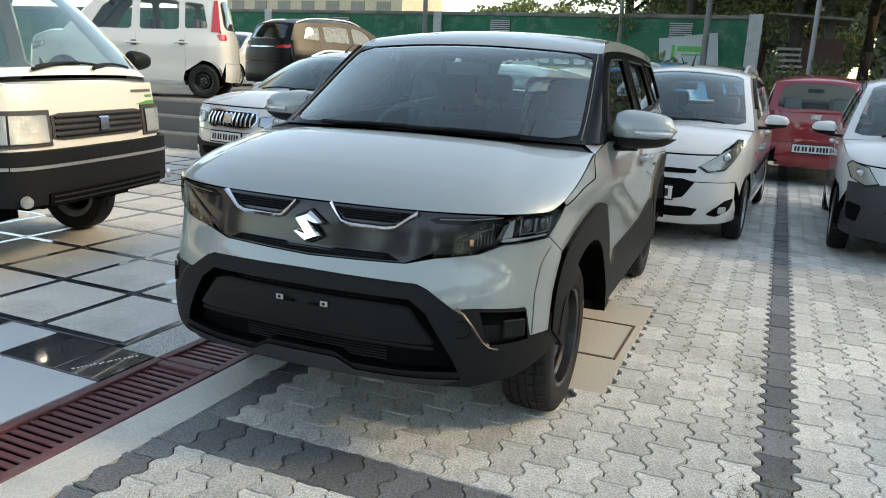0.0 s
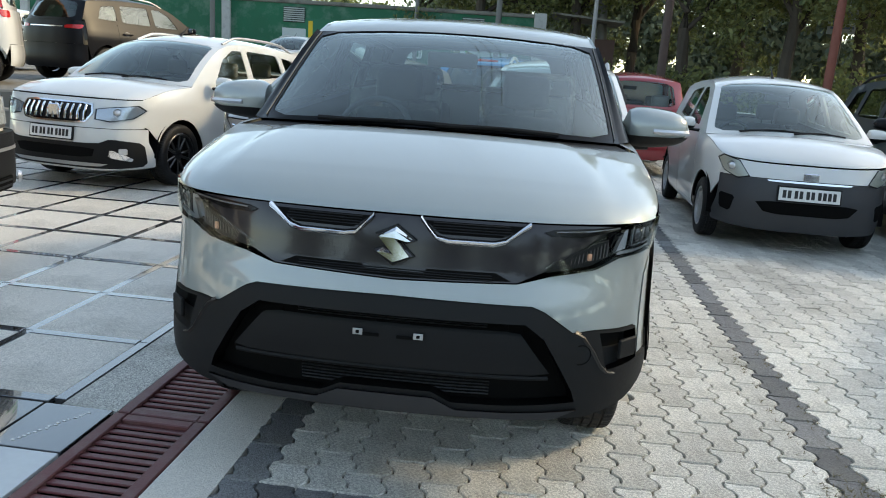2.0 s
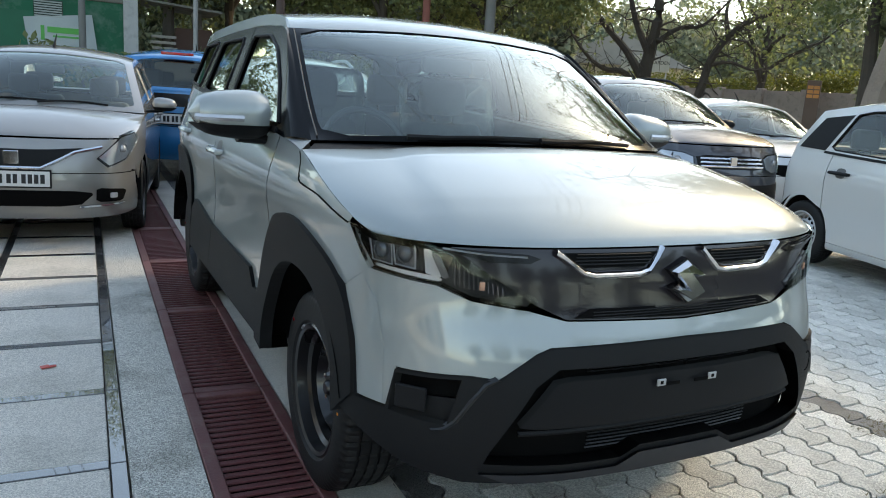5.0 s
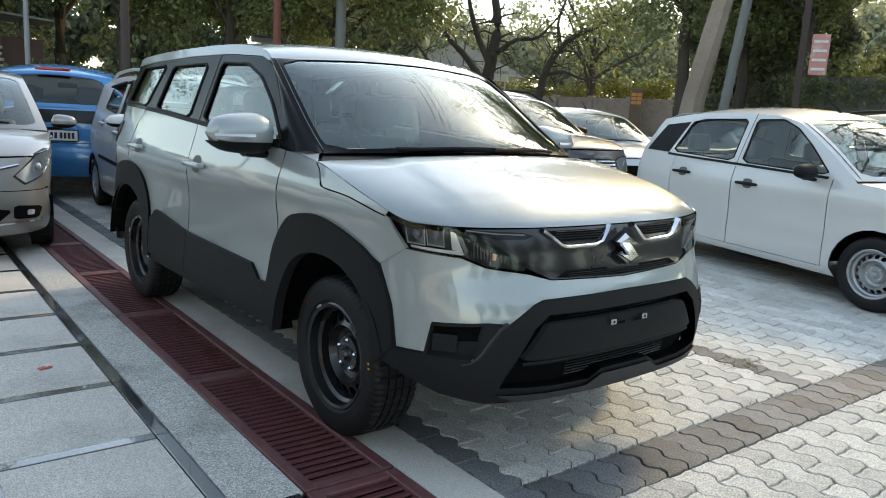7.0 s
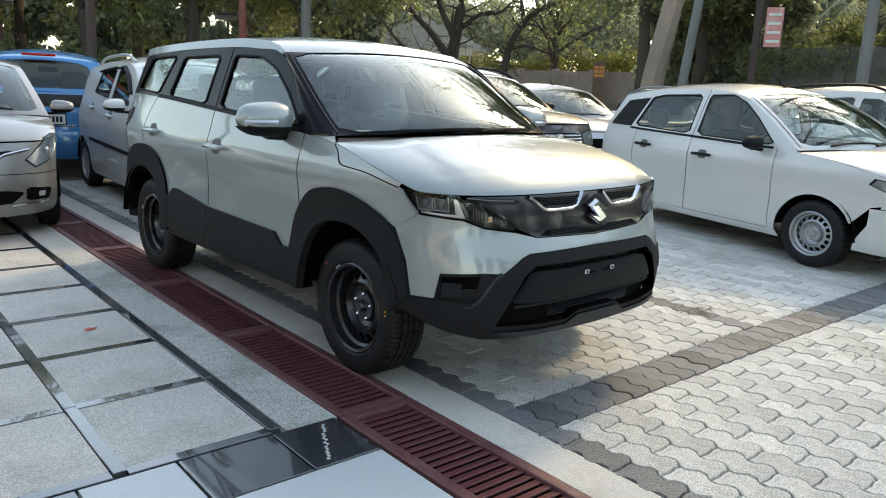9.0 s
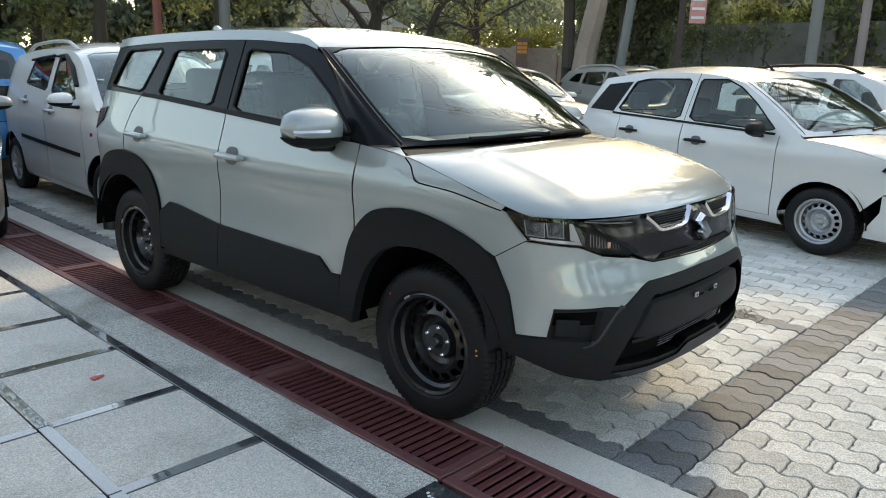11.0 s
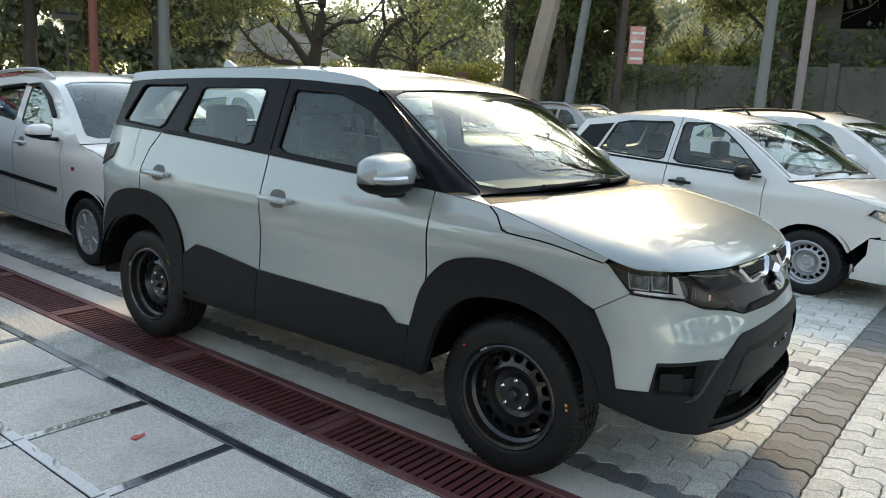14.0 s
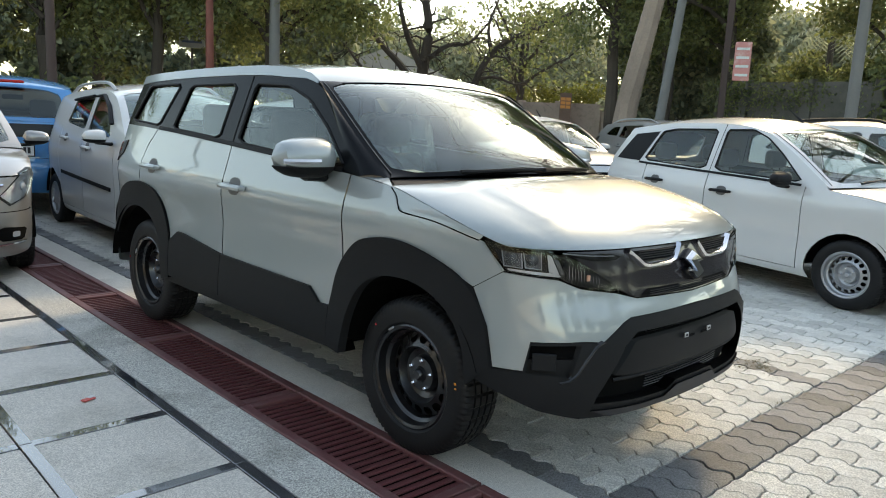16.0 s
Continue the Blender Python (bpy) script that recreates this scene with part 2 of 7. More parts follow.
def panel(name, fn, outer, material, parent, label="", holes=(), d=0.0, lip=0.012, step=(0.06, 0.06)):
    """A sheet over the outline in the surface fn(u, v, d), with its edges turned in by lip."""
    bm = bmesh.new()
    edges = []
    for loop in (outer, *holes):
        vs = [bm.verts.new((a, b, 0)) for a, b in loop]
        edges += [bm.edges.new((vs[i], vs[(i + 1) % len(vs)])) for i in range(len(vs))]
    bmesh.ops.triangle_fill(bm, use_beauty=True, use_dissolve=False, edges=edges)
    us, ws = [a for a, _ in outer], [b for _, b in outer]
    for axis, lo, hi, st in ((0, min(us), max(us), step[0]), (1, min(ws), max(ws), step[1])):
        count = int((hi - lo) / st)
        for k in range(1, count + 1):
            c = lo + (hi - lo) * k / (count + 1)
            co, no = [0, 0, 0], [0, 0, 0]
            co[axis], no[axis] = c, 1
            bmesh.ops.bisect_plane(bm, geom=bm.verts[:] + bm.edges[:] + bm.faces[:], dist=1e-5, plane_co=co, plane_no=no)
    bm.verts.index_update()
    bm.verts.ensure_lookup_table()
    flat = [(v.co.x, v.co.y) for v in bm.verts]
    faces = [[v.index for v in f.verts] for f in bm.faces]
    rim = [(e.verts[0].index, e.verts[1].index) for e in bm.edges if len(e.link_faces) == 1]
    bm.free()
    verts, normals = [], []
    h = 0.004
    for u, v in flat:
        p = Vector(fn(u, v, d))
        du = Vector(fn(u + h, v, d)) - Vector(fn(u - h, v, d))
        dv = Vector(fn(u, v + h, d)) - Vector(fn(u, v - h, d))
        n = du.cross(dv)
        out = Vector(fn(u, v, d + 0.01)) - p
        if n.length < 1e-9:
            n = out
        n.normalize()
        if n.dot(out) < 0:
            n = -n
        verts.append(p)
        normals.append(n)
    good = []
    for f in faces:
        a, b, c = (verts[i] for i in f[:3])
        if (b - a).cross(c - a).dot(normals[f[0]]) < 0:
            f = f[::-1]
        good.append(f)
    me = bpy.data.meshes.new(name)
    if lip:
        base = len(verts)
        ends = {}
        for i, j in rim:
            for k in (i, j):
                if k not in ends:
                    q = Vector(fn(*flat[k], d - lip))
                    ends[k] = (base, base + 1)
                    verts += [verts[k].copy(), q]
                    away = normals[k]
                    normals += [away, away]
                    base += 2
            good.append([ends[i][0], ends[j][0], ends[j][1], ends[i][1]])
    me.from_pydata([tuple(v) for v in verts], [], good)
    me.polygons.foreach_set("use_smooth", [True] * len(me.polygons))
    me.normals_split_custom_set_from_vertices([tuple(n) for n in normals])
    me.materials.append(material)
    me.update()
    ob = new(name, me)
    ob.parent = parent
    if label:
        ob["label"] = label
    return ob


def both(name, fn, outer, material, parent, **kw):
    """The same panel on the right side (u < 0) and the left."""
    kw2 = dict(kw)
    a = panel(name, fn, [(-u, v) for u, v in outer], material, parent, **{**kw2, "holes": [[(-u, v) for u, v in h] for h in kw.get("holes", ())]})
    b = panel(name, fn, outer, material, parent, **kw2)
    return a, b


class Wrap:
    """The upright skin of a car: u runs round the plan from the middle of the nose (left side positive), v is the height."""

    def __init__(s, plan, front, side, rear):
        p = list(plan)
        p = [(-p[1][0], p[1][1])] + p + [(-p[-2][0], p[-2][1])]
        s.c = spline(p, 24)[24:-24]
        s.s = np.r_[0, np.cumsum(np.hypot(*np.diff(s.c, axis=0).T))]
        t = np.gradient(s.c, s.s, axis=0)
        s.n = np.c_[t[:, 1], -t[:, 0]]
        s.n /= np.linalg.norm(s.n, axis=1)[:, None]
        s.prof = [spline(q, 8).T for q in (front, side, rear)]
        s.end = float(s.s[-1])
        i = s.c[:, 0] > 0.6 * s.c[:, 0].max()
        s.side = (s.c[i, 1], s.s[i])
        s.tables()

    def tables(s):
        k = int(s.end / 0.004) + 2
        u = np.arange(k) * 0.004
        nx, ny = np.interp(u, s.s, s.n[:, 0]), np.interp(u, s.s, s.n[:, 1])
        q = np.hypot(nx, ny)
        nx, ny = nx / q, ny / q
        wf, ws, wr = ny * ny * (ny < 0), nx * nx, ny * ny * (ny > 0)
        s.tab = np.c_[np.interp(u, s.s, s.c[:, 0]), np.interp(u, s.s, s.c[:, 1]), nx, ny, wf, ws, wr].tolist()
        z = np.arange(400) * 0.004
        s.zt = np.c_[tuple(np.interp(z, *p) for p in s.prof)].tolist()

    def __call__(s, u, z, d=0.0):
        g, a = (-1 if u < 0 else 1), abs(u)
        if a > s.end:
            a, g = 2 * s.end - a, -g
        a = max(0, a) / 0.004
        i = min(int(a), len(s.tab) - 2)
        f = a - i
        p, q = s.tab[i], s.tab[i + 1]
        x, y, nx, ny, wf, ws, wr = (m + f * (n - m) for m, n in zip(p, q))
        b = max(0, z) / 0.004
        j = min(int(b), 398)
        f = b - j
        p, q = s.zt[j], s.zt[j + 1]
        o = wf * (p[0] + f * (q[0] - p[0])) + ws * (p[1] + f * (q[1] - p[1])) + wr * (p[2] + f * (q[2] - p[2]))
        return (g * (x + nx * (d - o)), y + ny * (d - o), z)

    def sy(s, y):
        return float(np.interp(y, *s.side))

    def back(s, u, z, d=0.0):
        return s(s.end + u, z, d)

    def flank(s, y, z, d=0.0):
        """The same skin with u as the length along the car; the sign gives the side: y + 20 left, -(y + 20) right."""
        g = -1 if y < 0 else 1
        return s(g * s.sy(abs(y) - 20), z, d)


def coons(c0, c1, d0, d1, bulge=0.0):
    """A patch over u in -1..1, v in 0..1 between two cross curves c0, c1 and two side curves d0 (u=-1), d1 (u=1)."""
    a, b, c, e = (np.array(q, float) for q in (c0(-1), c0(1), c1(-1), c1(1)))

    def at(u, v):
        k = (u + 1) / 2
        p0, p1, q0, q1 = c0(u), c1(u), d0(v), d1(v)
        w = ((1 - k) * (1 - v), k * (1 - v), (1 - k) * v, k * v)
        return [(1 - v) * p0[i] + v * p1[i] + (1 - k) * q0[i] + k * q1[i] - w[0] * a[i] - w[1] * b[i] - w[2] * c[i] - w[3] * e[i] for i in range(3)]

    m = [np.array(at(*q)) for q in ((-0.5, 0.5), (0.5, 0.5), (0, 0.3), (0, 0.7))]
    n = np.cross(m[1] - m[0], m[3] - m[2])
    n = (n / np.linalg.norm(n)).tolist()

    def fn(u, v, d=0.0):
        p = at(u, v)
        w = (bulge * max(0, 1 - u * u) ** 0.8 * max(0, 4 * v * (1 - v)) ** 0.6 if bulge else 0) + d
        return (p[0] + n[0] * w, p[1] + n[1] * w, p[2] + n[2] * w)
    return fn


# ---- cars ----
WHEELS = {}


def ring_faces(bm, rings, close=True):
    for p, q in zip(rings, rings[1:]):
        k = len(p)
        for i in range(k if close else k - 1):
            j = (i + 1) % k
            bm.faces.new((p[i], p[j], q[j], q[i]))


def wheel_depth(style, width):
    return -width * (0.13 if style == "steel_black" else 0.20)


def wheel_meshes(style, r, width):
    """Tyre, rim, disc and nut meshes, with the outer face towards -x."""
    key = (style, r, width)
    if key in WHEELS:
        return WHEELS[key]
    h, rr = width / 2, r * (0.66 if style != "alloy" else 0.70)
    prof = [(-h * 0.86, rr), (-h * 0.97, rr + 0.012), (-h, rr + 0.4 * (r - rr)), (-h * 0.97, rr + 0.72 * (r - rr)), (-h * 0.86, r - 0.010), (-h * 0.74, r - 0.003)]
    for k in (-0.48, -0.16, 0.16, 0.48):
        prof += [(h * (k - 0.05), r), (h * (k - 0.045), r - 0.008), (h * (k + 0.045), r - 0.008), (h * (k + 0.05), r)]
    prof += [(h * 0.74, r - 0.003), (h * 0.86, r - 0.010), (h, rr + 0.4 * (r - rr)), (h * 0.86, rr)]
    tyre = lathe(prof, 234)
    # cross grooves in the shoulders, staggered from side to side
    for k, v in enumerate(tyre.verts):
        rad = math.hypot(v.co.y, v.co.z)
        i = k % 234
        if rad > r - 0.015 and (abs(v.co.x) > 0.6 * h and (i + (v.co.x > 0)) % 3 == 0 or abs(v.co.x) < 0.6 * h and rad > r - 0.002 and i % 6 == 0):
            v.co.y *= 1 - 0.007 / rad
            v.co.z *= 1 - 0.007 / rad
    rim = lathe([(-h * 0.88, rr + 0.004), (-h * 0.93, rr - 0.004), (-h * 0.88, rr - 0.016), (-h * 0.55, rr - 0.022), (-h * 0.45, rr - 0.035), (h * 0.6, rr - 0.04), (h * 0.86, rr)], 56)
    disc = bmesh.new()
    a = wheel_depth(style, width)
    if style == "steel_black" or style == "steel_silver":
        ro, ri = rr - 0.03, rr * 0.60
        n = 16
        bands = [[(a + 0.035, rr - 0.03), (a + 0.006, ro - 0.012)], [(a - 0.012, ri + 0.006), (a - 0.020, ri - 0.010), (a + 0.012, ri * 0.80), (a + 0.022, ri * 0.62), (a - 0.004, ri * 0.54), (a - 0.006, 0.034), (a - 0.014, 0.030), (a - 0.016, 0.0001)]]
        for band in bands:
            sub = lathe(band, 48)
            me = bpy.data.meshes.new("tmp")
            sub.to_mesh(me)
            sub.free()
            disc.from_mesh(me)
            bpy.data.meshes.remove(me)
        rc, hr = (ro - 0.006 + ri) / 2, (ro - 0.012 - ri) / 2 * 0.98
        for i in range(n):
            rows = []
            for k in range(9):
                t = k / 8
                rad = ro - 0.012 + t * (ri + 0.006 - ro + 0.012)
                mid = 2 * math.pi * i / n
                half = max(0.02, math.pi / n - math.sqrt(max(0.0, hr * hr - (rad - rc) ** 2)) / rad)
                ax = a + 0.006 + t * (-0.018)
                rows.append([disc.verts.new((ax, rad * math.cos(mid + s * half), rad * math.sin(mid + s * half))) for s in (-1, -0.4, 0.4, 1)])
            ring_faces(disc, rows, close=False)
    elif style == "cover":
        for band in ([(a, rr - 0.02), (a - 0.02, rr * 0.8), (a - 0.028, rr * 0.55), (a - 0.03, rr * 0.2), (a - 0.034, 0.0001)],):
            sub = lathe(band, 40)
            me = bpy.data.meshes.new("tmp")
            sub.to_mesh(me)
            sub.free()
            disc.from_mesh(me)
            bpy.data.meshes.remove(me)
        for i in range(7):
            add_box(disc, a - 0.024, 0, rr * 0.62, 0.02, 0.03, rr * 0.5, 0.006, 1, Matrix.Rotation(2 * math.pi * i / 7, 4, "X"))
    else:
        sub = lathe([(a + 0.02, rr * 0.26), (a - 0.025, rr * 0.24), (a - 0.032, 0.0001)], 28)
        me = bpy.data.meshes.new("tmp")
        sub.to_mesh(me)
        sub.free()
        disc.from_mesh(me)
        bpy.data.meshes.remove(me)
    spoke = box(a - 0.01, 0, rr * 0.55, 0.03, 0.030 if style == "alloy" else 0.06, rr * 0.86, 0.008, 1)
    nut = lathe([(0.004, 0.011), (-0.016, 0.010), (-0.02, 0.006), (-0.02, 0.0001)], 6)
    drum = lathe([(0.0, rr - 0.05), (0.0, 0.0001)], 24)
    out = []
    for name, bm, mat in (("tyre", tyre, RUBBER), ("rim", rim, None), ("disc", disc, None), ("nut", nut, CHROME), ("brake_drum", drum, DARK), ("spoke", spoke, None)):
        bmesh.ops.recalc_face_normals(bm, faces=bm.faces)
        me = bpy.data.meshes.new(name)
        bm.to_mesh(me)
        bm.free()
        me.materials.append(mat or {"steel_black": STEELB, "steel_silver": STEELS, "cover": STEELS, "alloy": STEELB, "alloy5": ALLOY}[style])
        me.polygons.foreach_set("use_smooth", [True] * len(me.polygons))
        me.set_sharp_from_angle(angle=radians(35))
        out.append(me)
    if style == "alloy5":
        out[1].materials[0] = STEELB
    WHEELS[key] = out
    return out


def wheel(car, x, y, r, width, style, spin=0.0, marks=False):
    g = -1 if x < 0 else 1
    tyre, rim, disc, nut, drum, spoke = wheel_meshes(style, r, width)
    base = new("wheel", disc)
    base.parent = car
    base.matrix_basis = pose(x, y, r, spin, 0, 0 if g < 0 else 180)
    for name, me in (("tyre", tyre), ("rim", rim), ("brake_drum", drum)):
        o = new(name, me)
        o.parent = base
        if name == "brake_drum":
            o.location.x = 0.02
    if style.startswith("alloy"):
        n = 10 if style == "alloy" else 5
        for i in range(n):
            o = new("spoke", spoke)
            o.parent = base
            o.matrix_basis = Matrix.Rotation(2 * math.pi * (i + (0.13 if i % 2 else -0.13) * (n == 10)) / n, 4, "X")
    if style.startswith("steel"):
        rr = r * 0.66
        for i in range(5):
            a = 2 * math.pi * (i + 0.5) / 5
            o = new("nut", nut)
            o.parent = base
            o.location = (wheel_depth(style, width) + 0.004, rr * 0.28 * math.cos(a), rr * 0.28 * math.sin(a))
        part("hub_cap", lathe([(wheel_depth(style, width) + q, k) for q, k in ((0.0, 0.030), (-0.022, 0.026), (-0.03, 0.018), (-0.03, 0.0001))], 20), STEELB if style == "steel_black" else STEELS, base, smooth=True)
    if marks:
        for a, dy, mat in ((0.35, 0.009, AMBER), (-1.9, 0.008, REDLENS), (0.42, 0.007, AMBER)):
            part("paint_mark", box(-width / 2 - 0.0005, 0, r * 0.84, 0.003, dy, 0.009, m=Matrix.Rotation(a, 4, "X")), mat, base)
        part("balance_weight", box(-width * 0.46, 0, r * 0.655, 0.010, 0.035, 0.010, 0.003, 1, Matrix.Rotation(-1.62, 4, "X")), ALLOY, base)
    return base


def seat(car, x, y, z, material, scale=1.0, name="seat"):
    bm = bmesh.new()
    add_box(bm, 0, 0, 0.10, 0.50, 0.50, 0.16, 0.05, 3)
    add_box(bm, 0, 0.27, 0.45, 0.48, 0.14, 0.62, 0.055, 3, Matrix.Translation((0, 0.27, 0.15)) @ Matrix.Rotation(radians(-14), 4, "X") @ Matrix.Translation((0, -0.27, -0.15)))
    bmesh.ops.transform(bm, matrix=Matrix.Translation((x, y, z)) @ Matrix.Scale(scale, 4), verts=bm.verts)
    base = part(name, bm, material, car, smooth=True)
    bm = bmesh.new()
    add_box(bm, 0, 0.40, 0.88, 0.27, 0.10, 0.19, 0.045, 3)
    for sx in (-0.06, 0.06):
        tube([(sx, 0.38, 0.70), (sx, 0.395, 0.82)], 0.007, 6, bm)
    bmesh.ops.transform(bm, matrix=Matrix.Translation((x, y, z)) @ Matrix.Scale(scale, 4), verts=bm.verts)
    part("headrest", bm, material, base, smooth=True)
    return base


def steering_wheel(car, x, y, z, r=0.18):
    bm = lathe([(0.016 * math.cos(a), r + 0.016 * math.sin(a)) for a in np.linspace(0, 2 * math.pi, 9)], 28)
    add_box(bm, 0.01, 0, 0, 0.04, 0.13, 0.11, 0.02, 2)
    for a in (90, -90, 180):
        add_box(bm, 0.01, 0, r * 0.6, 0.02, 0.04, r * 0.8, 0.006, 1, Matrix.Rotation(radians(a), 4, "X"))
    bmesh.ops.transform(bm, matrix=pose(x, y, z, 0, 0, 90) @ pose(0, 0, 0, 0, 24, 0), verts=bm.verts)
    part("steering_wheel", bm, DASH, car, smooth=True)


def number_plate(car, fn, u, z, w=0.50, h=0.11, d=0.02, groups=(2, 2, 2, 4), dark_frame=True):
    """A plate with plain bars where its characters stand."""
    base = panel("number_plate", fn, [(u - w / 2 - 0.012, z - h / 2 - 0.012), (u + w / 2 + 0.012, z - h / 2 - 0.012), (u + w / 2 + 0.012, z + h / 2 + 0.012), (u - w / 2 - 0.012, z + h / 2 + 0.012)], CLAD if dark_frame else PLATE, car, d=d - 0.003, lip=0.015, step=(0.1, 0.2))
    panel("plate_face", fn, [(u - w / 2, z - h / 2), (u + w / 2, z - h / 2), (u + w / 2, z + h / 2), (u - w / 2, z + h / 2)], PLATE, base, d=d + 0.001, lip=0.003, step=(0.1, 0.2))
    n = sum(groups) + 0.35 * (len(groups) - 1)
    cw = w * 0.90 / n
    x = u - w * 0.45
    for g in groups:
        for _ in range(g):
            panel("plate_bar", fn, [(x + 0.12 * cw, z - h * 0.3), (x + 0.82 * cw, z - h * 0.3), (x + 0.82 * cw, z + h * 0.3), (x + 0.12 * cw, z + h * 0.3)], INK, base, d=d + 0.0025, lip=0, step=(0.2, 0.2))
            x += cw
        x += 0.35 * cw
    return base


def mirror(car, x, y, z, material, g, indicator=False, size=1.0, lower=CLAD):
    """A door mirror; g is the side (-1 right, 1 left). x, y, z: the middle of its housing."""
    def shell(z0, z1, grow=0.0):
        bm = bmesh.new()
        rows = []
        for k in range(11):
            t = k / 10
            u = -1 + 2 * t
            prof = max(0.0, 1 - abs(u) ** 3.2) ** 0.42
            hh = (0.072 + grow) * size * prof * (1.0 - 0.16 * u)
            dd = (0.088 + grow) * size * prof
            ring = []
            for i in range(16):
                a = 2 * math.pi * i / 16
                cc, ss = math.cos(a), math.sin(a)
                yy = -dd * (cc if cc > 0 else cc * 0.45)
                zz = hh * math.copysign(abs(ss) ** 0.8, ss)
                ring.append(bm.verts.new((g * u * 0.128 * size, yy, min(max(zz, z0 * size), z1 * size))))
            rows.append(ring)
        ring_faces(bm, rows)
        bm.faces.new(rows[0])
        bm.faces.new(rows[-1])
        bmesh.ops.translate(bm, verts=bm.verts, vec=(x, y, z))
        return bm
    base = part("door_mirror", shell(-0.034, 0.2), material, car, smooth=True)
    part("mirror_base", shell(-0.2, -0.030, 0.003), lower, base, smooth=True)
    part("mirror_foot", tube([(x - g * 0.02 * size, y + 0.01, z - 0.068 * size), (x - g * 0.12 * size, y + 0.015, z - 0.078 * size), (x - g * 0.21 * size, y + 0.03, z - 0.085 * size)], [0.034 * size, 0.03 * size, 0.04 * size], 8, flat=0.55), lower, base, smooth=True)
    part("mirror_glass", box(x, y + 0.037 * size, z + 0.0, 0.15 * size, 0.006, 0.088 * size, 0.002, 1), CHROME, base)
    if indicator:
        part("indicator", tube([(x + g * q * size, y - (0.090 * max(0.0, 1 - abs(q / 0.128) ** 3.2) ** 0.42 - 0.001) * size, z - 0.012) for q in (-0.02, 0.02, 0.06, 0.09, 0.112)], 0.010, 6, flat=1.2), LAMPIN, base, "clear indicator strip", smooth=True)
    return base


def handle(car, fn, y, z, g, material, cup=True):
    p, q, o = (Vector(fn(g * (20 + y + e), z, k)) for e, k in ((-0.10, 0.028), (0.10, 0.028), (0, 0.036)))
    base = part("door_handle", tube([Vector(fn(g * (20 + y - 0.105), z, 0.004)), p, Vector(fn(g * (20 + y - 0.04), z + 0.002, 0.038)), Vector(fn(g * (20 + y + 0.05), z + 0.002, 0.038)), q, Vector(fn(g * (20 + y + 0.112), z, 0.004))], [0.012, 0.015, 0.016, 0.016, 0.015, 0.012], 8, flat=1.0), material, car, smooth=True)
    if cup:
        # Flat grey patch paints the shaded hollow behind the handle.
        panel("handle_cup", fn, rounded([(g * (20 + y - 0.055), z - 0.042), (g * (20 + y + 0.055), z - 0.042), (g * (20 + y + 0.055), z + 0.046), (g * (20 + y - 0.055), z + 0.046)], 2), TRIM, base, d=0.0015, lip=0, step=(0.03, 0.03))
    return base


def car(spec, m, label, name="car"):
    """Builds a car whose front looks along -y, with the middle of its front axle above the pose m."""
    S = dict(w=0.86, yf=-0.80, yr=3.05, wb=2.45, r=0.30, ww=0.185, style="steel_silver", zs=0.24, paint=WHITE, glass=GLASS, lean=0.34, curve=0.10,
             plan=None, front=None, sideprof=None, rear=None, arch=0.37, pillar=None, trim=None, roofmat=None, seats=True, detail=True)
    S.update(spec)
    w, yf, yr, wb, r = S["w"], S["yf"], S["yr"], S["wb"], S["r"]
    plan = S["plan"] or [(0, yf), (0.3 * w, yf + 0.008), (0.56 * w, yf + 0.05), (0.78 * w, yf + 0.14), (0.905 * w, yf + 0.30), (0.96 * w, yf + 0.52), (0.99 * w, 0.1), (w, 0.8), (w, 0.5 * wb + 0.3), (0.99 * w, wb - 0.1), (0.965 * w, yr - 0.32), (0.88 * w, yr - 0.13), (0.68 * w, yr - 0.035), (0.34 * w, yr - 0.004), (0, yr)]
    zh = S["shoulder"][0][1]
    W = Wrap(plan, S["front"] or [(0.15, 0.10), (0.25, 0.04), (0.42, 0.0), (0.58, 0.012), (0.72, 0.05), (0.85, 0.11), (0.97, 0.19)],
             S["sideprof"] or [(0.15, 0.10), (0.24, 0.03), (0.4, 0.012), (0.55, 0.014), (0.7, 0.006), (0.85, 0.004), (0.95, 0.025), (1.05, 0.055), (1.2, 0.1)],
             S["rear"] or [(0.15, 0.12), (0.28, 0.03), (0.45, 0.0), (0.62, 0.02), (0.85, 0.03), (1.0, 0.05), (1.15, 0.08)])
    c = thing(name, m, label, "car", kind="")
    sh = spline(S["shoulder"], 10)
    top = spline(S["top"], 10) if S.get("smooth_top", True) else np.array(S["top"], float)
    edge = lambda y: float(np.interp(y, sh[:, 0], sh[:, 1]))
    upper = lambda y: float(np.interp(y, top[:, 0], top[:, 1]))
    P, pil = S["paint"], S["pillar"] or S["paint"]
    F = W.flank
    zs = S["zs"]
    cy = S["cowl"]
    ry, rry = S["roof"]
    d1, d2, d3 = S["doors"]
    lean, curve = S["lean"], S["curve"]

    def G(y, z, d=0.0):
        g = -1 if y < 0 else 1
        yy = abs(y) - 20
        e = edge(yy)
        p = W(g * W.sy(yy), min(e, z) if z < e else e, 0)
        k = max(0, z - e)
        return (p[0] - g * (lean * k + curve * k * k) + g * d, yy, z)

    # side panels
    arch = S["arch"]
    def arc(yc, a0, a1, n=13, rad=None, squash=1.0):
        rad = rad or arch
        return [(yc + rad * math.cos(a), r + rad * squash * math.sin(a)) for a in np.linspace(a0, a1, n)]
    low = zs + 0.0
    def flk(pts):
        return [(20 + y, z) for y, z in pts]
    th = math.asin(max(-1, min(1, (low - r) / arch)))
    yb = S.get("ybumper", -arch - 0.10)
    yq = S.get("yquarter", wb + arch + 0.06)
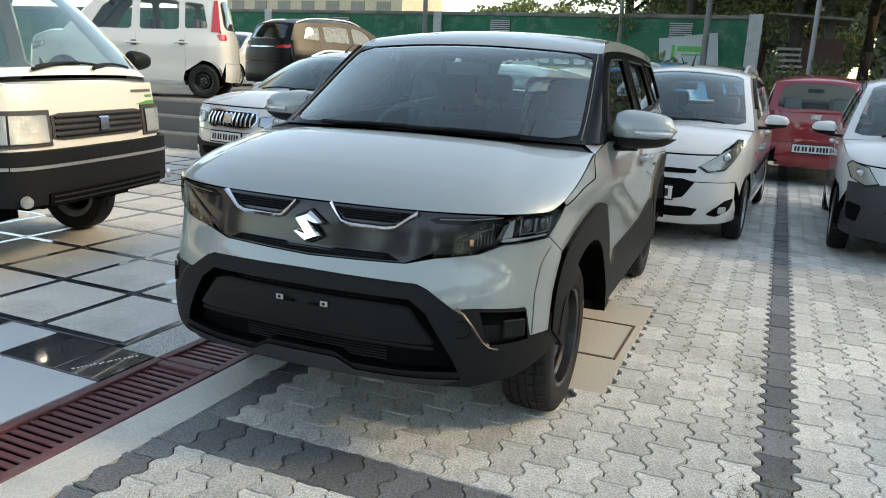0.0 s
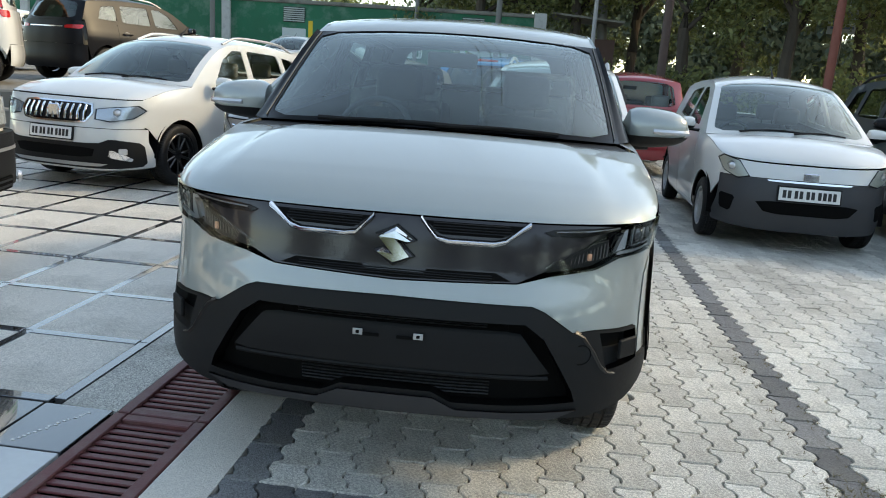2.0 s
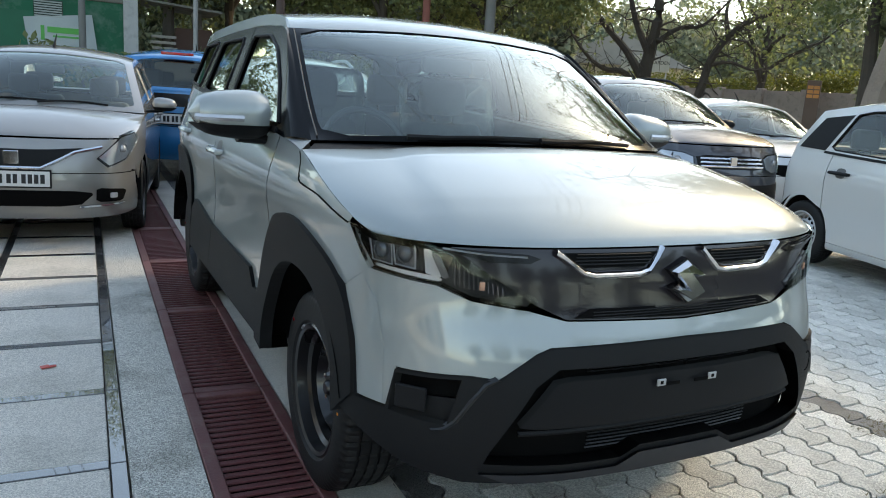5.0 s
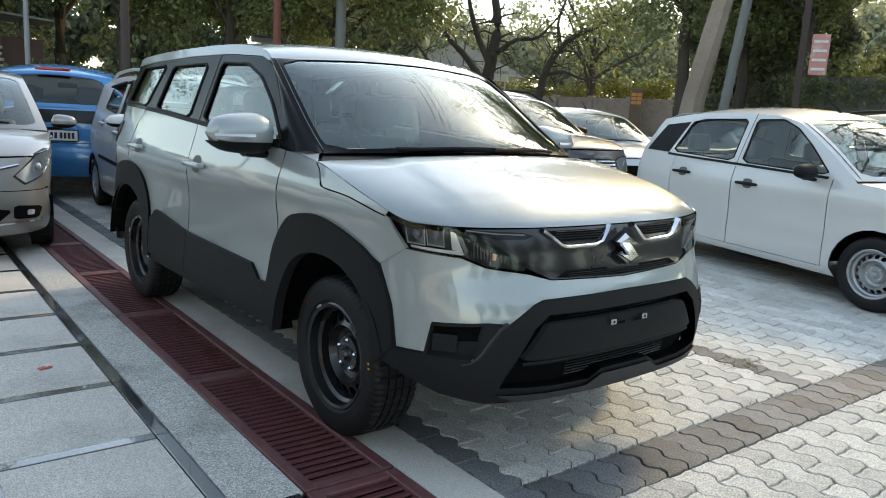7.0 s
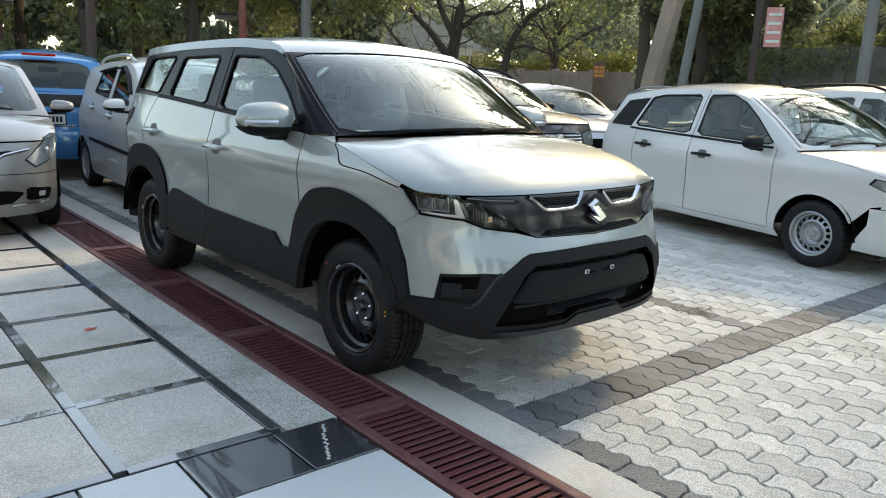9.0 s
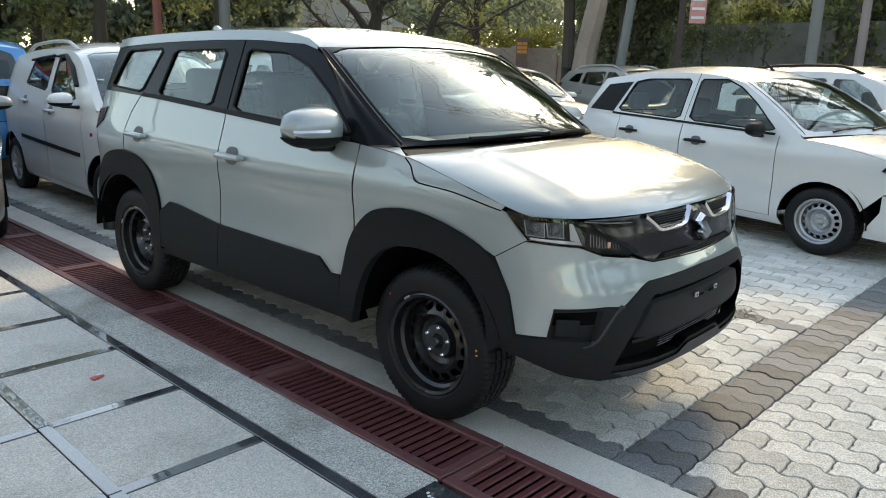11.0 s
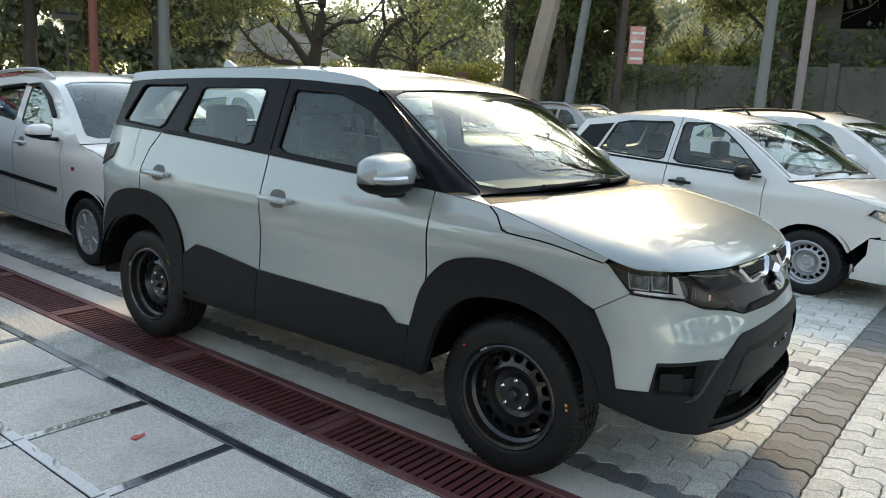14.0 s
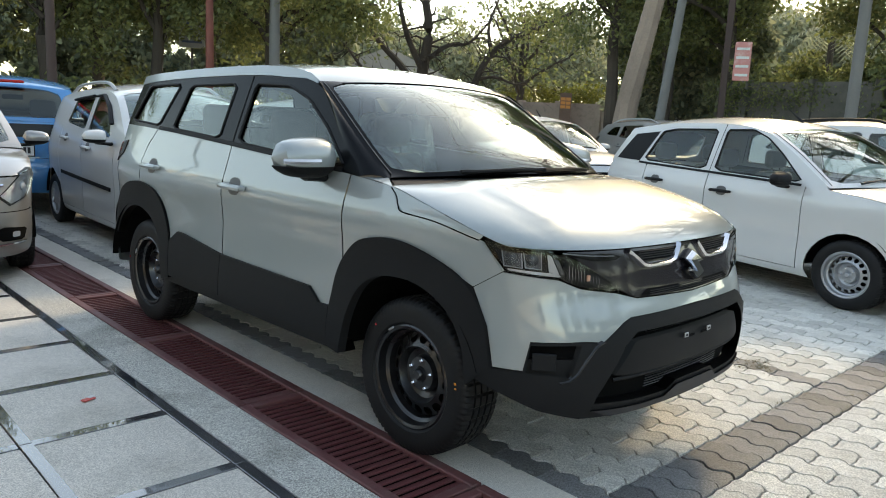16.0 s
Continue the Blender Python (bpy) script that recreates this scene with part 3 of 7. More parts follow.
    tops = lambda a, b, n=7: [(y, edge(y)) for y in np.linspace(a, b, n)]
    if "fender" in S:
        both("front_fender", F, flk(S["fender"]), P, c)
    else:
        zb = S["zbump"]
        hood_rear = cy
        both("front_fender", F, flk(tops(S["ycorner"], d1 - 0.006) + [(d1 - 0.006, low)] + arc(0, th, math.pi * 0.86) + [(yb, r + 0.30)] + [(yb, zb)] + [(S["ycorner"], zb + 0.02)]), P, c)
    dfront = S.get("front_door") or (tops(d1, d2 - 0.004) + [(d2 - 0.004, low + 0.02), (d1, low + 0.02)])
    doors_a = both("front_door", F, flk(dfront), P, c)
    darc = [q for q in arc(wb, 0, math.pi, 21) if q[0] < d3 and q[1] > low]
    drear = S.get("rear_door") or (tops(d2 + 0.004, d3) + [(d3, r + math.sqrt(max(0.0001, arch ** 2 - min(arch, abs(d3 - wb)) ** 2)))] + [q for q in arc(wb, math.pi * 0.5, math.pi, 9) if q[0] < d3 - 0.01 and q[1] > low + 0.03] + [(wb - math.sqrt(arch ** 2 - (low + 0.02 - r) ** 2), low + 0.02), (d2 + 0.004, low + 0.02)])
    both("rear_door", F, flk(drear), P, c)
    quarter = S.get("quarter") or (tops(d3 + 0.006, yq) + [(yq, S["zrb"])] + [(wb + arch * 0.98, r + 0.10)] + [q for q in arc(wb, 0.25, math.pi * 0.5, 8) if q[0] > d3 + 0.01] + [(d3 + 0.006, r + math.sqrt(max(0.0001, arch ** 2 - min(arch, abs(d3 - wb)) ** 2)))])
    both("rear_quarter", F, flk(quarter), P, c)
    if not S.get("no_sill"):
        both("sill", F, flk([(arch * 0.98, low + 0.015), (wb - arch * 0.98, low + 0.015), (wb - arch * 0.9, low - 0.05), (arch * 0.9, low - 0.05)]), S["trim"] or P, c, d=-0.004)
    # hood
    yc = S["ycorner"]
    sc = W.sy(yc)
    zf = S["zhood"]
    ze = edge(yc)
    bow = S.get("bow", 0.10)
    A = np.array(W(-W.sy(cy), edge(cy), 0))
    B = np.array(W(W.sy(cy), edge(cy), 0))
    cowl = lambda u: tuple((A + B) / 2 + (B - A) / 2 * u + np.array((0, -bow * (1 - u * u), 0.02 * (1 - u * u))))
    nose = lambda u: W(u * sc, zf + (ze - zf) * u ** 4, 0)
    sideL = lambda g: (lambda v: W(g * W.sy(yc + v * (cy - yc)), edge(yc + v * (cy - yc)), 0))
    hood0 = coons(nose, cowl, sideL(-1), sideL(1), S.get("hoodbulge", 0.06))
    hst = S.get("hoodstep", 0.0)

    def hood(u, v, d=0.0):
        if not hst:
            return hood0(u, v, d)
        k = min(1.0, max(0.0, (0.79 - 0.10 * v - abs(u)) / 0.10))
        e = k * k * (3 - 2 * k) * min(1.0, max(0.0, v / 0.25)) * min(1.0, (1 - v) / 0.12 if v < 1 else 0)
        roll = S.get("hoodroll", 0.0) * (1 - (1 - min(1.0, max(0.0, v) / 0.17)) ** 2) * min(1.0, max(0.0, 1 - v) / 0.3) * (1 - min(1.0, abs(u)) ** 6)
        return hood0(u, v, d + hst * e + roll)
    S["hoodfn"] = hood
    hin = S.get("hoodin", 0.994)
    panel("hood", hood, [(-hin, 0.004), (hin, 0.004), (hin, 0.985), (-hin, 0.985)], P, c, step=(0.05, 0.035), lip=0.02, d=0.0)
    # roof, windscreen, rear window
    rb = S.get("roofbow", 0.09)
    C = np.array(G(-(20 + ry), upper(ry)))
    D = np.array(G(20 + ry, upper(ry)))
    rfront = lambda u: tuple((C + D) / 2 + (D - C) / 2 * u + np.array((0, -rb * (1 - u * u), S.get('roofarch', 0.04) * (1 - u * u))))
    E_ = np.array(G(-(20 + rry), upper(rry)))
    F_ = np.array(G(20 + rry, upper(rry)))
    rback = lambda u: tuple((E_ + F_) / 2 + (F_ - E_) / 2 * u + np.array((0, 0.07 * (1 - u * u), S.get('roofarch', 0.04) * (1 - u * u))))
    gut = lambda g: (lambda v: G(g * (20 + ry + v * (rry - ry)), upper(ry + v * (rry - ry))))
    roof = coons(rfront, rback, gut(-1), gut(1), S.get("crown", 0.045))
    panel("roof", roof, [(-1, 0), (1, 0), (1, 1), (-1, 1)], S["roofmat"] or P, c, step=(0.12, 0.06), lip=0.03)
    apil = lambda g: (lambda v: G(g * (20 + cy + v * (ry - cy)), edge(cy) + (upper(ry) - edge(cy)) * v if S.get("straight_a", False) else upper(cy + v * (ry - cy))))
    wbase, wstart = cowl, cy
    if S.get("ws_in"):
        # the screen's foot stands inboard of the fenders, behind a dark cowl panel
        yw, inn, wstart = S["ws_y"], S["ws_in"], S["ws_start"]
        A2 = np.array(W(-W.sy(yw), edge(yw), 0)) + np.array((inn, 0, 0.012))
        B2 = A2 * np.array((-1, 1, 1))
        wbase = lambda u: tuple((A2 + B2) / 2 + (B2 - A2) / 2 * u + np.array((0, -S["ws_bow"] * (1 - u * u), 0.022 * (1 - u * u))))
        outer = lambda g: (lambda v: np.array(G(g * (20 + wstart + v * (ry - wstart)), upper(wstart + v * (ry - wstart)))))
        foot = {-1: A2 - outer(-1)(0), 1: B2 - outer(1)(0)}
        apil = lambda g: (lambda v: tuple(outer(g)(v) + foot[g] * (1 - v) ** 1.25))
        for g in (-1, 1):
            bm = bmesh.new()
            ring_faces(bm, [[bm.verts.new(tuple(outer(g)(v) * (1 - s) + np.array(apil(g)(v)) * s + np.array((g * 0.012, -0.008, 0.008)) * math.sin(math.pi * s))) for s in (0, 0.25, 0.5, 0.75, 1)] for v in np.linspace(0, 1, 12)], close=False)
            part("windscreen_pillar", bm, S.get("frame_mat", pil), c, smooth=True)
            bm = bmesh.new()
            ys = np.linspace(cy - 0.02, wstart + 0.01, 8)
            ring_faces(bm, [[bm.verts.new(W(g * W.sy(y), edge(y), 0)), bm.verts.new(tuple(np.array(W(g * W.sy(y), edge(y), 0)) + (np.array((A2 if g < 0 else B2)) - np.array(W(g * W.sy(y), edge(y), 0))) * min(1.0, 0.98)))] for y in ys], close=False)
            part("fender_top", bm, P, c, smooth=True)
        bm = bmesh.new()
        ring_faces(bm, [[bm.verts.new(tuple(np.array(cowl(u)) - np.array((0, 0.004, 0.004)))), bm.verts.new(tuple(np.array(wbase(u)) + np.array((0, 0.03, -0.006))))] for u in np.linspace(-0.97, 0.97, 25)], close=False)
        part("cowl_panel", bm, CLAD, c, smooth=True)
    ws = coons(wbase, rfront, apil(-1), apil(1), S.get("wsbulge", 0.05))
    S["wsfn"] = ws
    pw = S.get("pillar_w", 0.085)
    vb = S.get("ws_foot", 0.05)
    hole = rounded([(-1 + pw, vb), (1 - pw, vb), (1 - pw * 1.15, 0.955), (-1 + pw * 1.15, 0.955)], 2, 0.06)
    panel("windscreen_frame", ws, [(-1, 0), (1, 0), (1, 1), (-1, 1)], S.get("frame_mat", pil), c, holes=[hole], d=0.0, step=(0.2, 0.12), lip=0.025)
    o = panel("windscreen", ws, hole, S.get("wsglass", SCREEN), c, d=-0.004, lip=0, step=(0.15, 0.1))
    o.visible_shadow = False
    yg, zg = S["tailtop"]
    T0 = np.array(W(-W.sy(yg), zg, 0))
    T1 = np.array(W(W.sy(yg), zg, 0))
    ym = W.back(0, zg)[1]
    tail = lambda u: tuple((T0 + T1) / 2 + (T1 - T0) / 2 * u + np.array((0, (ym - yg) * (1 - u ** 4), 0)))
    dpil = lambda g: (lambda v: tuple(np.array(G(g * (20 + rry), upper(rry))) * (1 - v) + v * np.array(W(g * W.sy(yg), zg, 0))))
    rw = coons(rback, tail, dpil(-1), dpil(1), 0.03)
    rhole = rounded([(-0.80, 0.10), (0.80, 0.10), (0.84, 0.90), (-0.84, 0.90)], 2, 0.12)
    panel("tailgate_frame", rw, [(-1, 0), (1, 0), (1, 1), (-1, 1)], S.get("tail_mat", P), c, holes=[rhole], step=(0.2, 0.2), lip=0.025)
    o = panel("rear_window", rw, rhole, S["glass"], c, d=-0.004, lip=0, step=(0.2, 0.2))
    o.visible_shadow = False
    # side windows
    bh = S.get("band", 0.0)
    band = lambda y: bh * min(1.0, max(0.0, (y - ry + 0.04) / 0.30)) ** 0.7
    if bh:
        ys = np.linspace(ry + 0.0, rry, 22)
        both("roof_side", G, [(20 + y, upper(y) - band(y) + 0.003) for y in ys] + [(20 + y, upper(y) + 0.001) for y in ys[::-1]], P, c, d=0.004, lip=0.012, step=(0.12, 0.03))
    ye = S["gend"]
    outl = [(y, edge(y) - 0.002) for y in np.linspace(wstart, ye, 16)] + ([S["grear"]] if "grear" in S else []) + [(y, upper(y) - band(y)) for y in np.linspace(rry, wstart + 0.04, 26)]
    wins = S["windows"]
    wins = [rounded(q, 1, 0.07) for q in wins]
    both("window_frame", G, flk(outl), pil, c, holes=[flk(q) for q in wins], step=(0.12, 0.12), lip=0.02)
    for i, q in enumerate(wins):
        for o in both(("front_door_window", "rear_door_window", "quarter_window", "vent_window")[min(i, 3)], G, flk(q), (S["glass"] if i < 2 else S.get("qglass", S["glass"])), c, d=-0.008, lip=0, step=(0.2, 0.15)):
            o.visible_shadow = False
        if S.get("seals"):
            for g in (-1, 1):
                ring = [Vector(G(g * (20 + y), z, 0.002)) for y, z in q]
                part("window_seal", tube(ring + [ring[0]], 0.007, 6), CLAD, c, smooth=True)
    if S.get("seals"):
        # Dark strip laid on the frame paints the shade of the door gap.
        both("door_gap", G, flk([(d2 - .0035, edge(d2)), (d2 + .0035, edge(d2)), (d2 + .0035, upper(d2) - bh), (d2 - .0035, upper(d2) - bh)]), DARK, c, d=0.002, lip=0)
        both("belt_moulding", G, flk([(y, edge(y) - 0.004) for y in np.linspace(0.46, 2.34, 12)] + [(y, edge(y) + 0.018) for y in np.linspace(2.34, 0.46, 12)]), CLAD, c, d=0.006, lip=0.008)
    # nose and bumpers
    if "nose" in S:
        S["nose"](c, W, S)
    else:
        sb, zb = W.sy(yb), S["zbump"]
        panel("nose", W, [(-sc, zb), (sc, zb), (sc, ze - 0.006)] + [(u * sc, zf + (ze - zf) * u ** 4 - 0.008) for u in np.linspace(0.9, -0.9, 19)] + [(-sc, ze - 0.006)], P, c, step=(0.06, 0.06))
        panel("front_bumper", W, [(-sb, zb - 0.006), (-sb, r + 0.16), (-W.sy(-arch - 0.02), r + 0.02), (-W.sy(-arch - 0.0), 0.23), (-0.5 * sc, 0.20), (0.5 * sc, 0.20), (W.sy(-arch - 0.0), 0.23), (W.sy(-arch - 0.02), r + 0.02), (sb, r + 0.16), (sb, zb - 0.006)], S.get("bumpmat", P), c, step=(0.06, 0.06))
    # DARK entries are flat sheets painting the shade inside recesses and intakes.
    for nm, pts, mat, dd in S.get("face", ()):
        panel(nm, W, rounded(pts, 1, 0.14), mat, c, d=dd, lip=0.02, step=(0.06, 0.05))
    for nm, pts, mat, dd in S.get("faces", ()):
        both(nm, W, rounded(pts, 1, 0.14), mat, c, d=dd, lip=0.02, step=(0.06, 0.05))
    for pts in S.get("lamps", ()):
        for g in (-1, 1):
            q = [(g * u, v) for u, v in pts]
            base = panel("headlamp", W, q, LAMPDK, c, d=0.003, lip=0.03, step=(0.08, 0.08))
            mu, mv = sum(a for a, _ in q) / len(q), sum(b for _, b in q) / len(q)
            inner = [(mu + (a - mu) * 0.92, mv + (b - mv) * 0.88) for a, b in q]
            panel("reflector", W, inner, S.get("reflector", LAMPIN), base, d=0.005, lip=0.003, step=(0.08, 0.08))
            panel("lens", W, q, LENS, base, d=0.014, lip=0.01, step=(0.08, 0.08))
            ce = Vector(W(mu, mv, 0.0))
            n = (Vector(W(mu, mv, 0.02)) - ce).normalized()
            bulb = lathe([(0.0, 0.045), (-0.012, 0.040), (0.006, 0.02), (0.008, 0.0001)], 20)
            bmesh.ops.transform(bulb, matrix=Matrix.Translation(ce + n * 0.010) @ n.to_track_quat("X", "Z").to_matrix().to_4x4() @ Matrix.Scale(min(1, S.get("bulb", 1.0)), 4), verts=bulb.verts)
            part("projector", bulb, LAMPIN, base, smooth=True)
    # rear face
    zrb = S["zrb"]
    st = W.end - W.sy(yg)
    sq = W.end - W.sy(yq)
    panel("tailgate", W.back, [(-st, zrb), (st, zrb), (st, zg), (-st, zg)], P, c, step=(0.1, 0.08))
    panel("rear_bumper", W.back, [(-sq, zrb - 0.006), (-sq, r), (-0.6 * sq, 0.26), (0.6 * sq, 0.26), (sq, r), (sq, zrb - 0.006)], S.get("rbumpmat", P), c, step=(0.1, 0.08))
    for nm, pts, mat, dd in S.get("tails", ()):
        both(nm, W.back, rounded(pts, 1, 0.15), mat, c, d=dd, lip=0.015, step=(0.08, 0.08))
    for nm, pts, mat, dd in S.get("rears", ()):
        panel(nm, W.back, rounded(pts, 1, 0.12), mat, c, d=dd, lip=0.015, step=(0.1, 0.1))
    if S.get("plate_front"):
        number_plate(c, W, *S["plate_front"], d=S.get("plate_d", 0.03))
    if S.get("plate_rear"):
        number_plate(c, W.back, *S["plate_rear"], d=0.02)
    # wheels, liners and floor
    xo = S.get("xwheel", w - 0.03) - S["ww"] / 2
    for y in (S.get("yax", 0), wb):
        for g in (-1, 1):
            wheel(c, g * xo, y, r, S["ww"], S["style"], spin=random.uniform(0, 70), marks=S.get("marks", False))
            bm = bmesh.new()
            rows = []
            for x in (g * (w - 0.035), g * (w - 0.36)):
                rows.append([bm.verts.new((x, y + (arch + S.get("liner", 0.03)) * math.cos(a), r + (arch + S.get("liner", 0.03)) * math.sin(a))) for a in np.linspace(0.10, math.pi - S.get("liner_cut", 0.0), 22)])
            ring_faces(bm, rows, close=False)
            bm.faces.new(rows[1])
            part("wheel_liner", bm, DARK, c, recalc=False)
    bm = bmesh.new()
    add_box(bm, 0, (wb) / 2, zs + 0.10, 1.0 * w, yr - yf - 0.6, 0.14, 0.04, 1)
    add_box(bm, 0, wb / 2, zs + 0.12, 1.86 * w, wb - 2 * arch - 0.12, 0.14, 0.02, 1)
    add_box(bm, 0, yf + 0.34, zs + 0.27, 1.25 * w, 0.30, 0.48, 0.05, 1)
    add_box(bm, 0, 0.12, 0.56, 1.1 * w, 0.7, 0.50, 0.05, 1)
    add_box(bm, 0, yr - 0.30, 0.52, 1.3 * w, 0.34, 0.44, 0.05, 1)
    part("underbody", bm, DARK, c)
    # cabin
    zd = edge(cy)
    bm = bmesh.new()
    add_box(bm, 0, cy + 0.26, zd - 0.16 + S.get("dash_up", 0), 1.72 * w, 0.56, 0.26, 0.09, 3)
    add_box(bm, 0, cy + 0.42, zd - 0.30, 0.30, 0.40, 0.40, 0.05, 2)
    part("dashboard", bm, S.get("dash", TRIM), c, smooth=True)
    inner = [(y, edge(y) - 0.01) for y in np.linspace(d1 + 0.06, yg - 0.05, 12)]
    both("door_trim", F, flk(inner + [(yg - 0.05, 0.80), (wb - 0.5, 0.70), (d1 + 0.06, 0.5)]), TRIM, c, d=-0.06, lip=0, step=(0.2, 0.2))
    panel("headlining", roof, [(-0.93, 0.03), (0.93, 0.03), (0.93, 0.97), (-0.93, 0.97)], S.get("lining", surf("grey_headlining", (0.42, 0.42, 0.41), 0.9)), c, d=-0.03, lip=0, step=(0.3, 0.2))
    part("rear_view_mirror", box(0, cy + 0.62, upper(ry) - 0.10, 0.24, 0.04, 0.07, 0.015, 2), TRIM, c, smooth=True)
    if S["seats"]:
        for x in (-0.36, 0.36):
            seat(c, x * w / 0.86, cy + 0.98, zd - 0.70, S.get("cloth", CLOTH))
            seat(c, x * w / 0.86, cy + 1.78, zd - 0.68, S.get("cloth", CLOTH))
        steering_wheel(c, -0.36, cy + 0.62, zd - 0.05)
    if S.get("rails"):
        y0, y1 = S["rails"]
        for g in (-1, 1):
            pts = []
            for t in np.linspace(0, 1, 14):
                y = y0 + t * (y1 - y0)
                p = Vector(roof(g * 0.90, (y - ry) / (rry - ry), 0))
                pts.append(p + Vector((0, 0, 0.055 * min(1, 6 * t, 6 * (1 - t)))))
            part("roof_rail", tube(pts, 0.017, 8), S.get("railmat", STEELS), c, smooth=True)
    for g in (-1, 1):
        if S.get("mirror"):
            x, y, z = S["mirror"]
            mirror(c, g * x, y, z, S.get("mirmat", P), g, S.get("indicator", False), S.get("mirsize", 0.9))
        for y, z in S.get("handles", ()):
            handle(c, F, y, z, g, S.get("handmat", P))
    # wipers
    v0, v1 = S.get("wiper_v", (0.02, 0.035))
    for u0, u1 in ((-0.62, 0.10), (0.02, 0.66)):
        arm = part("wiper", tube([Vector(ws(u0 + (u1 - u0) * t, v0 + v1 * math.sin(t * 2.4), 0.020)) for t in np.linspace(0, 0.62, 6)], [0.011, 0.009, 0.008, 0.007, 0.006, 0.005], 6), CLAD, c, smooth=True)
        part("wiper_blade", tube([Vector(ws(u0 + (u1 - u0) * t, v0 + 0.008 + v1 * math.sin(0.35 + t * 2.1), 0.008)) for t in np.linspace(0.08, 1, 8)], 0.0045, 5, flat=1.8), CLAD, arm)
    if S.get("seals"):
        for g in (-1, 1):
            part("screen_moulding", tube([Vector(ws(g * (1 - pw * 0.55), v, 0.003)) for v in np.linspace(0.03, 0.97, 14)], 0.0028, 5), TRIM, c, smooth=True)
    if S.get("antenna") == "fin":
        p = Vector(roof(0, 0.90, 0))
        bm = bmesh.new()
        rows = [[bm.verts.new(p + Vector((sx * hw, yy, zz))) for sx in (-1, 1)] for yy, zz, hw in ((-0.10, -0.005, 0.005), (0.0, 0.04, 0.014), (0.07, 0.075, 0.009), (0.10, 0.07, 0.007), (0.12, -0.005, 0.03))]
        lowr = [[bm.verts.new(p + Vector((sx * 0.028, yy, -0.008))) for sx in (-1, 1)] for yy in (-0.10, 0.0, 0.06, 0.10, 0.12)]
        for i in range(4):
            bm.faces.new((rows[i][0], rows[i][1], rows[i + 1][1], rows[i + 1][0]))
            for k in (0, 1):
                bm.faces.new((rows[i][k], rows[i + 1][k], lowr[i + 1][k], lowr[i][k]))
        part("antenna_fin", bm, P, c, smooth=True)
    elif S.get("antenna") == "rod":
        p = Vector(roof(0, S.get("rodv", 0.12), 0))
        part("antenna", tube([p - Vector((0, 0, 0.005)), p + Vector((0, 0.02, 0.025)), p + Vector((0, 0.16, 0.13))], [0.018, 0.012, 0.003], 8), CLAD, c)
    S["W"], S["F"], S["G"], S["ws"], S["roof_fn"] = W, F, G, ws, roof
    return c, S


# ---- the silver compact SUV ----
def suv_nose(c, W, S):
    sy = W.sy
    half = [(1.095, 0.780), (0.974, 0.852), (0.75, 0.838), (0.65, 0.806), (0.49, 0.786), (0.38, 0.760), (0.0, 0.748)]
    lower = [(0.0, 0.705), (0.43, 0.70), (0.47, 0.685), (0.565, 0.622), (0.64, 0.628), (0.845, 0.618), (0.862, 0.512), (0.984, 0.508), (1.022, 0.65), (1.056, 0.71)]
    loop = half + [(-u, v) for u, v in half[-2::-1]]
    loop += [(-u, v) for u, v in lower[::-1][:-1]] + lower
    panel("front_bumper", W, loop, SILVER, c, step=(0.05, 0.04))
    both("bumper_corner", W, [(0.880, 0.515), (0.980, 0.512), (1.017, 0.65), (1.050, 0.71), (1.084, 0.768), (0.995, 0.818), (0.935, 0.765), (0.895, 0.66)], SILVER, c, d=0.003, lip=0.008, step=(0.04, 0.04))
    # lower cladding with its wide opening
    hole_h = [(0.41, 0.648), (0.47, 0.605), (0.575, 0.435), (0.59, 0.398), (0.36, 0.388), (0.20, 0.388), (0.14, 0.420)]
    hole = hole_h + [(-u, v) for u, v in hole_h[::-1]]
    up = [(0.43, 0.696), (0.47, 0.681), (0.565, 0.618), (0.64, 0.624), (0.845, 0.614), (0.866, 0.506), (0.982, 0.502), (1.018, 0.60)]
    down = [(sy(-0.355), 0.55), (sy(-0.380), 0.455), (sy(-0.44), 0.44), (0.92, 0.412), (0.80, 0.372), (0.64, 0.340), (0.0, 0.333)]
    loop = [(0.0, 0.70)] + up + down + [(-u, v) for u, v in down[-2::-1]] + [(-u, v) for u, v in up[::-1]]
    pocket = [(0.655, 0.618), (0.842, 0.607), (0.855, 0.505), (0.69, 0.497)]
    base = panel("front_cladding", W, loop, CLAD, c, "black grained plastic lower bumper", holes=[hole, pocket, [(-u, v) for u, v in pocket]], d=0.008, lip=0.05, step=(0.05, 0.05))
    # Near-black backings put the shade of pocket and intake into their colour.
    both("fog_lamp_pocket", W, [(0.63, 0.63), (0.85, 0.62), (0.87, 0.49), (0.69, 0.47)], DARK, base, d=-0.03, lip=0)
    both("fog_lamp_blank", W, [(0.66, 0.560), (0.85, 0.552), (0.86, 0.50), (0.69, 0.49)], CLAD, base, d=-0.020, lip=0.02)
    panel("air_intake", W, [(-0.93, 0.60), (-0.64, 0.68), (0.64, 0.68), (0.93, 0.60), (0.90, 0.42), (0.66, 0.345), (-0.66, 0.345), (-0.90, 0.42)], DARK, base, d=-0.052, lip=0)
    panel("plate_panel", W, rounded([(-0.40, 0.612), (0.40, 0.612), (0.505, 0.487), (-0.505, 0.487)], 1, 0.05), surf("smooth_black_plastic", (0.0075, 0.008, 0.009), 0.5, vary=0.1, spec=0.18), base, d=-0.008, lip=0.03)
    for k in range(4):
        z = 0.620 + 0.007 * k
        part("grille_slat", tube([W(u, z, -0.045) for u in np.linspace(-0.30, 0.30, 9)], 0.0022, 4), FIN, base)
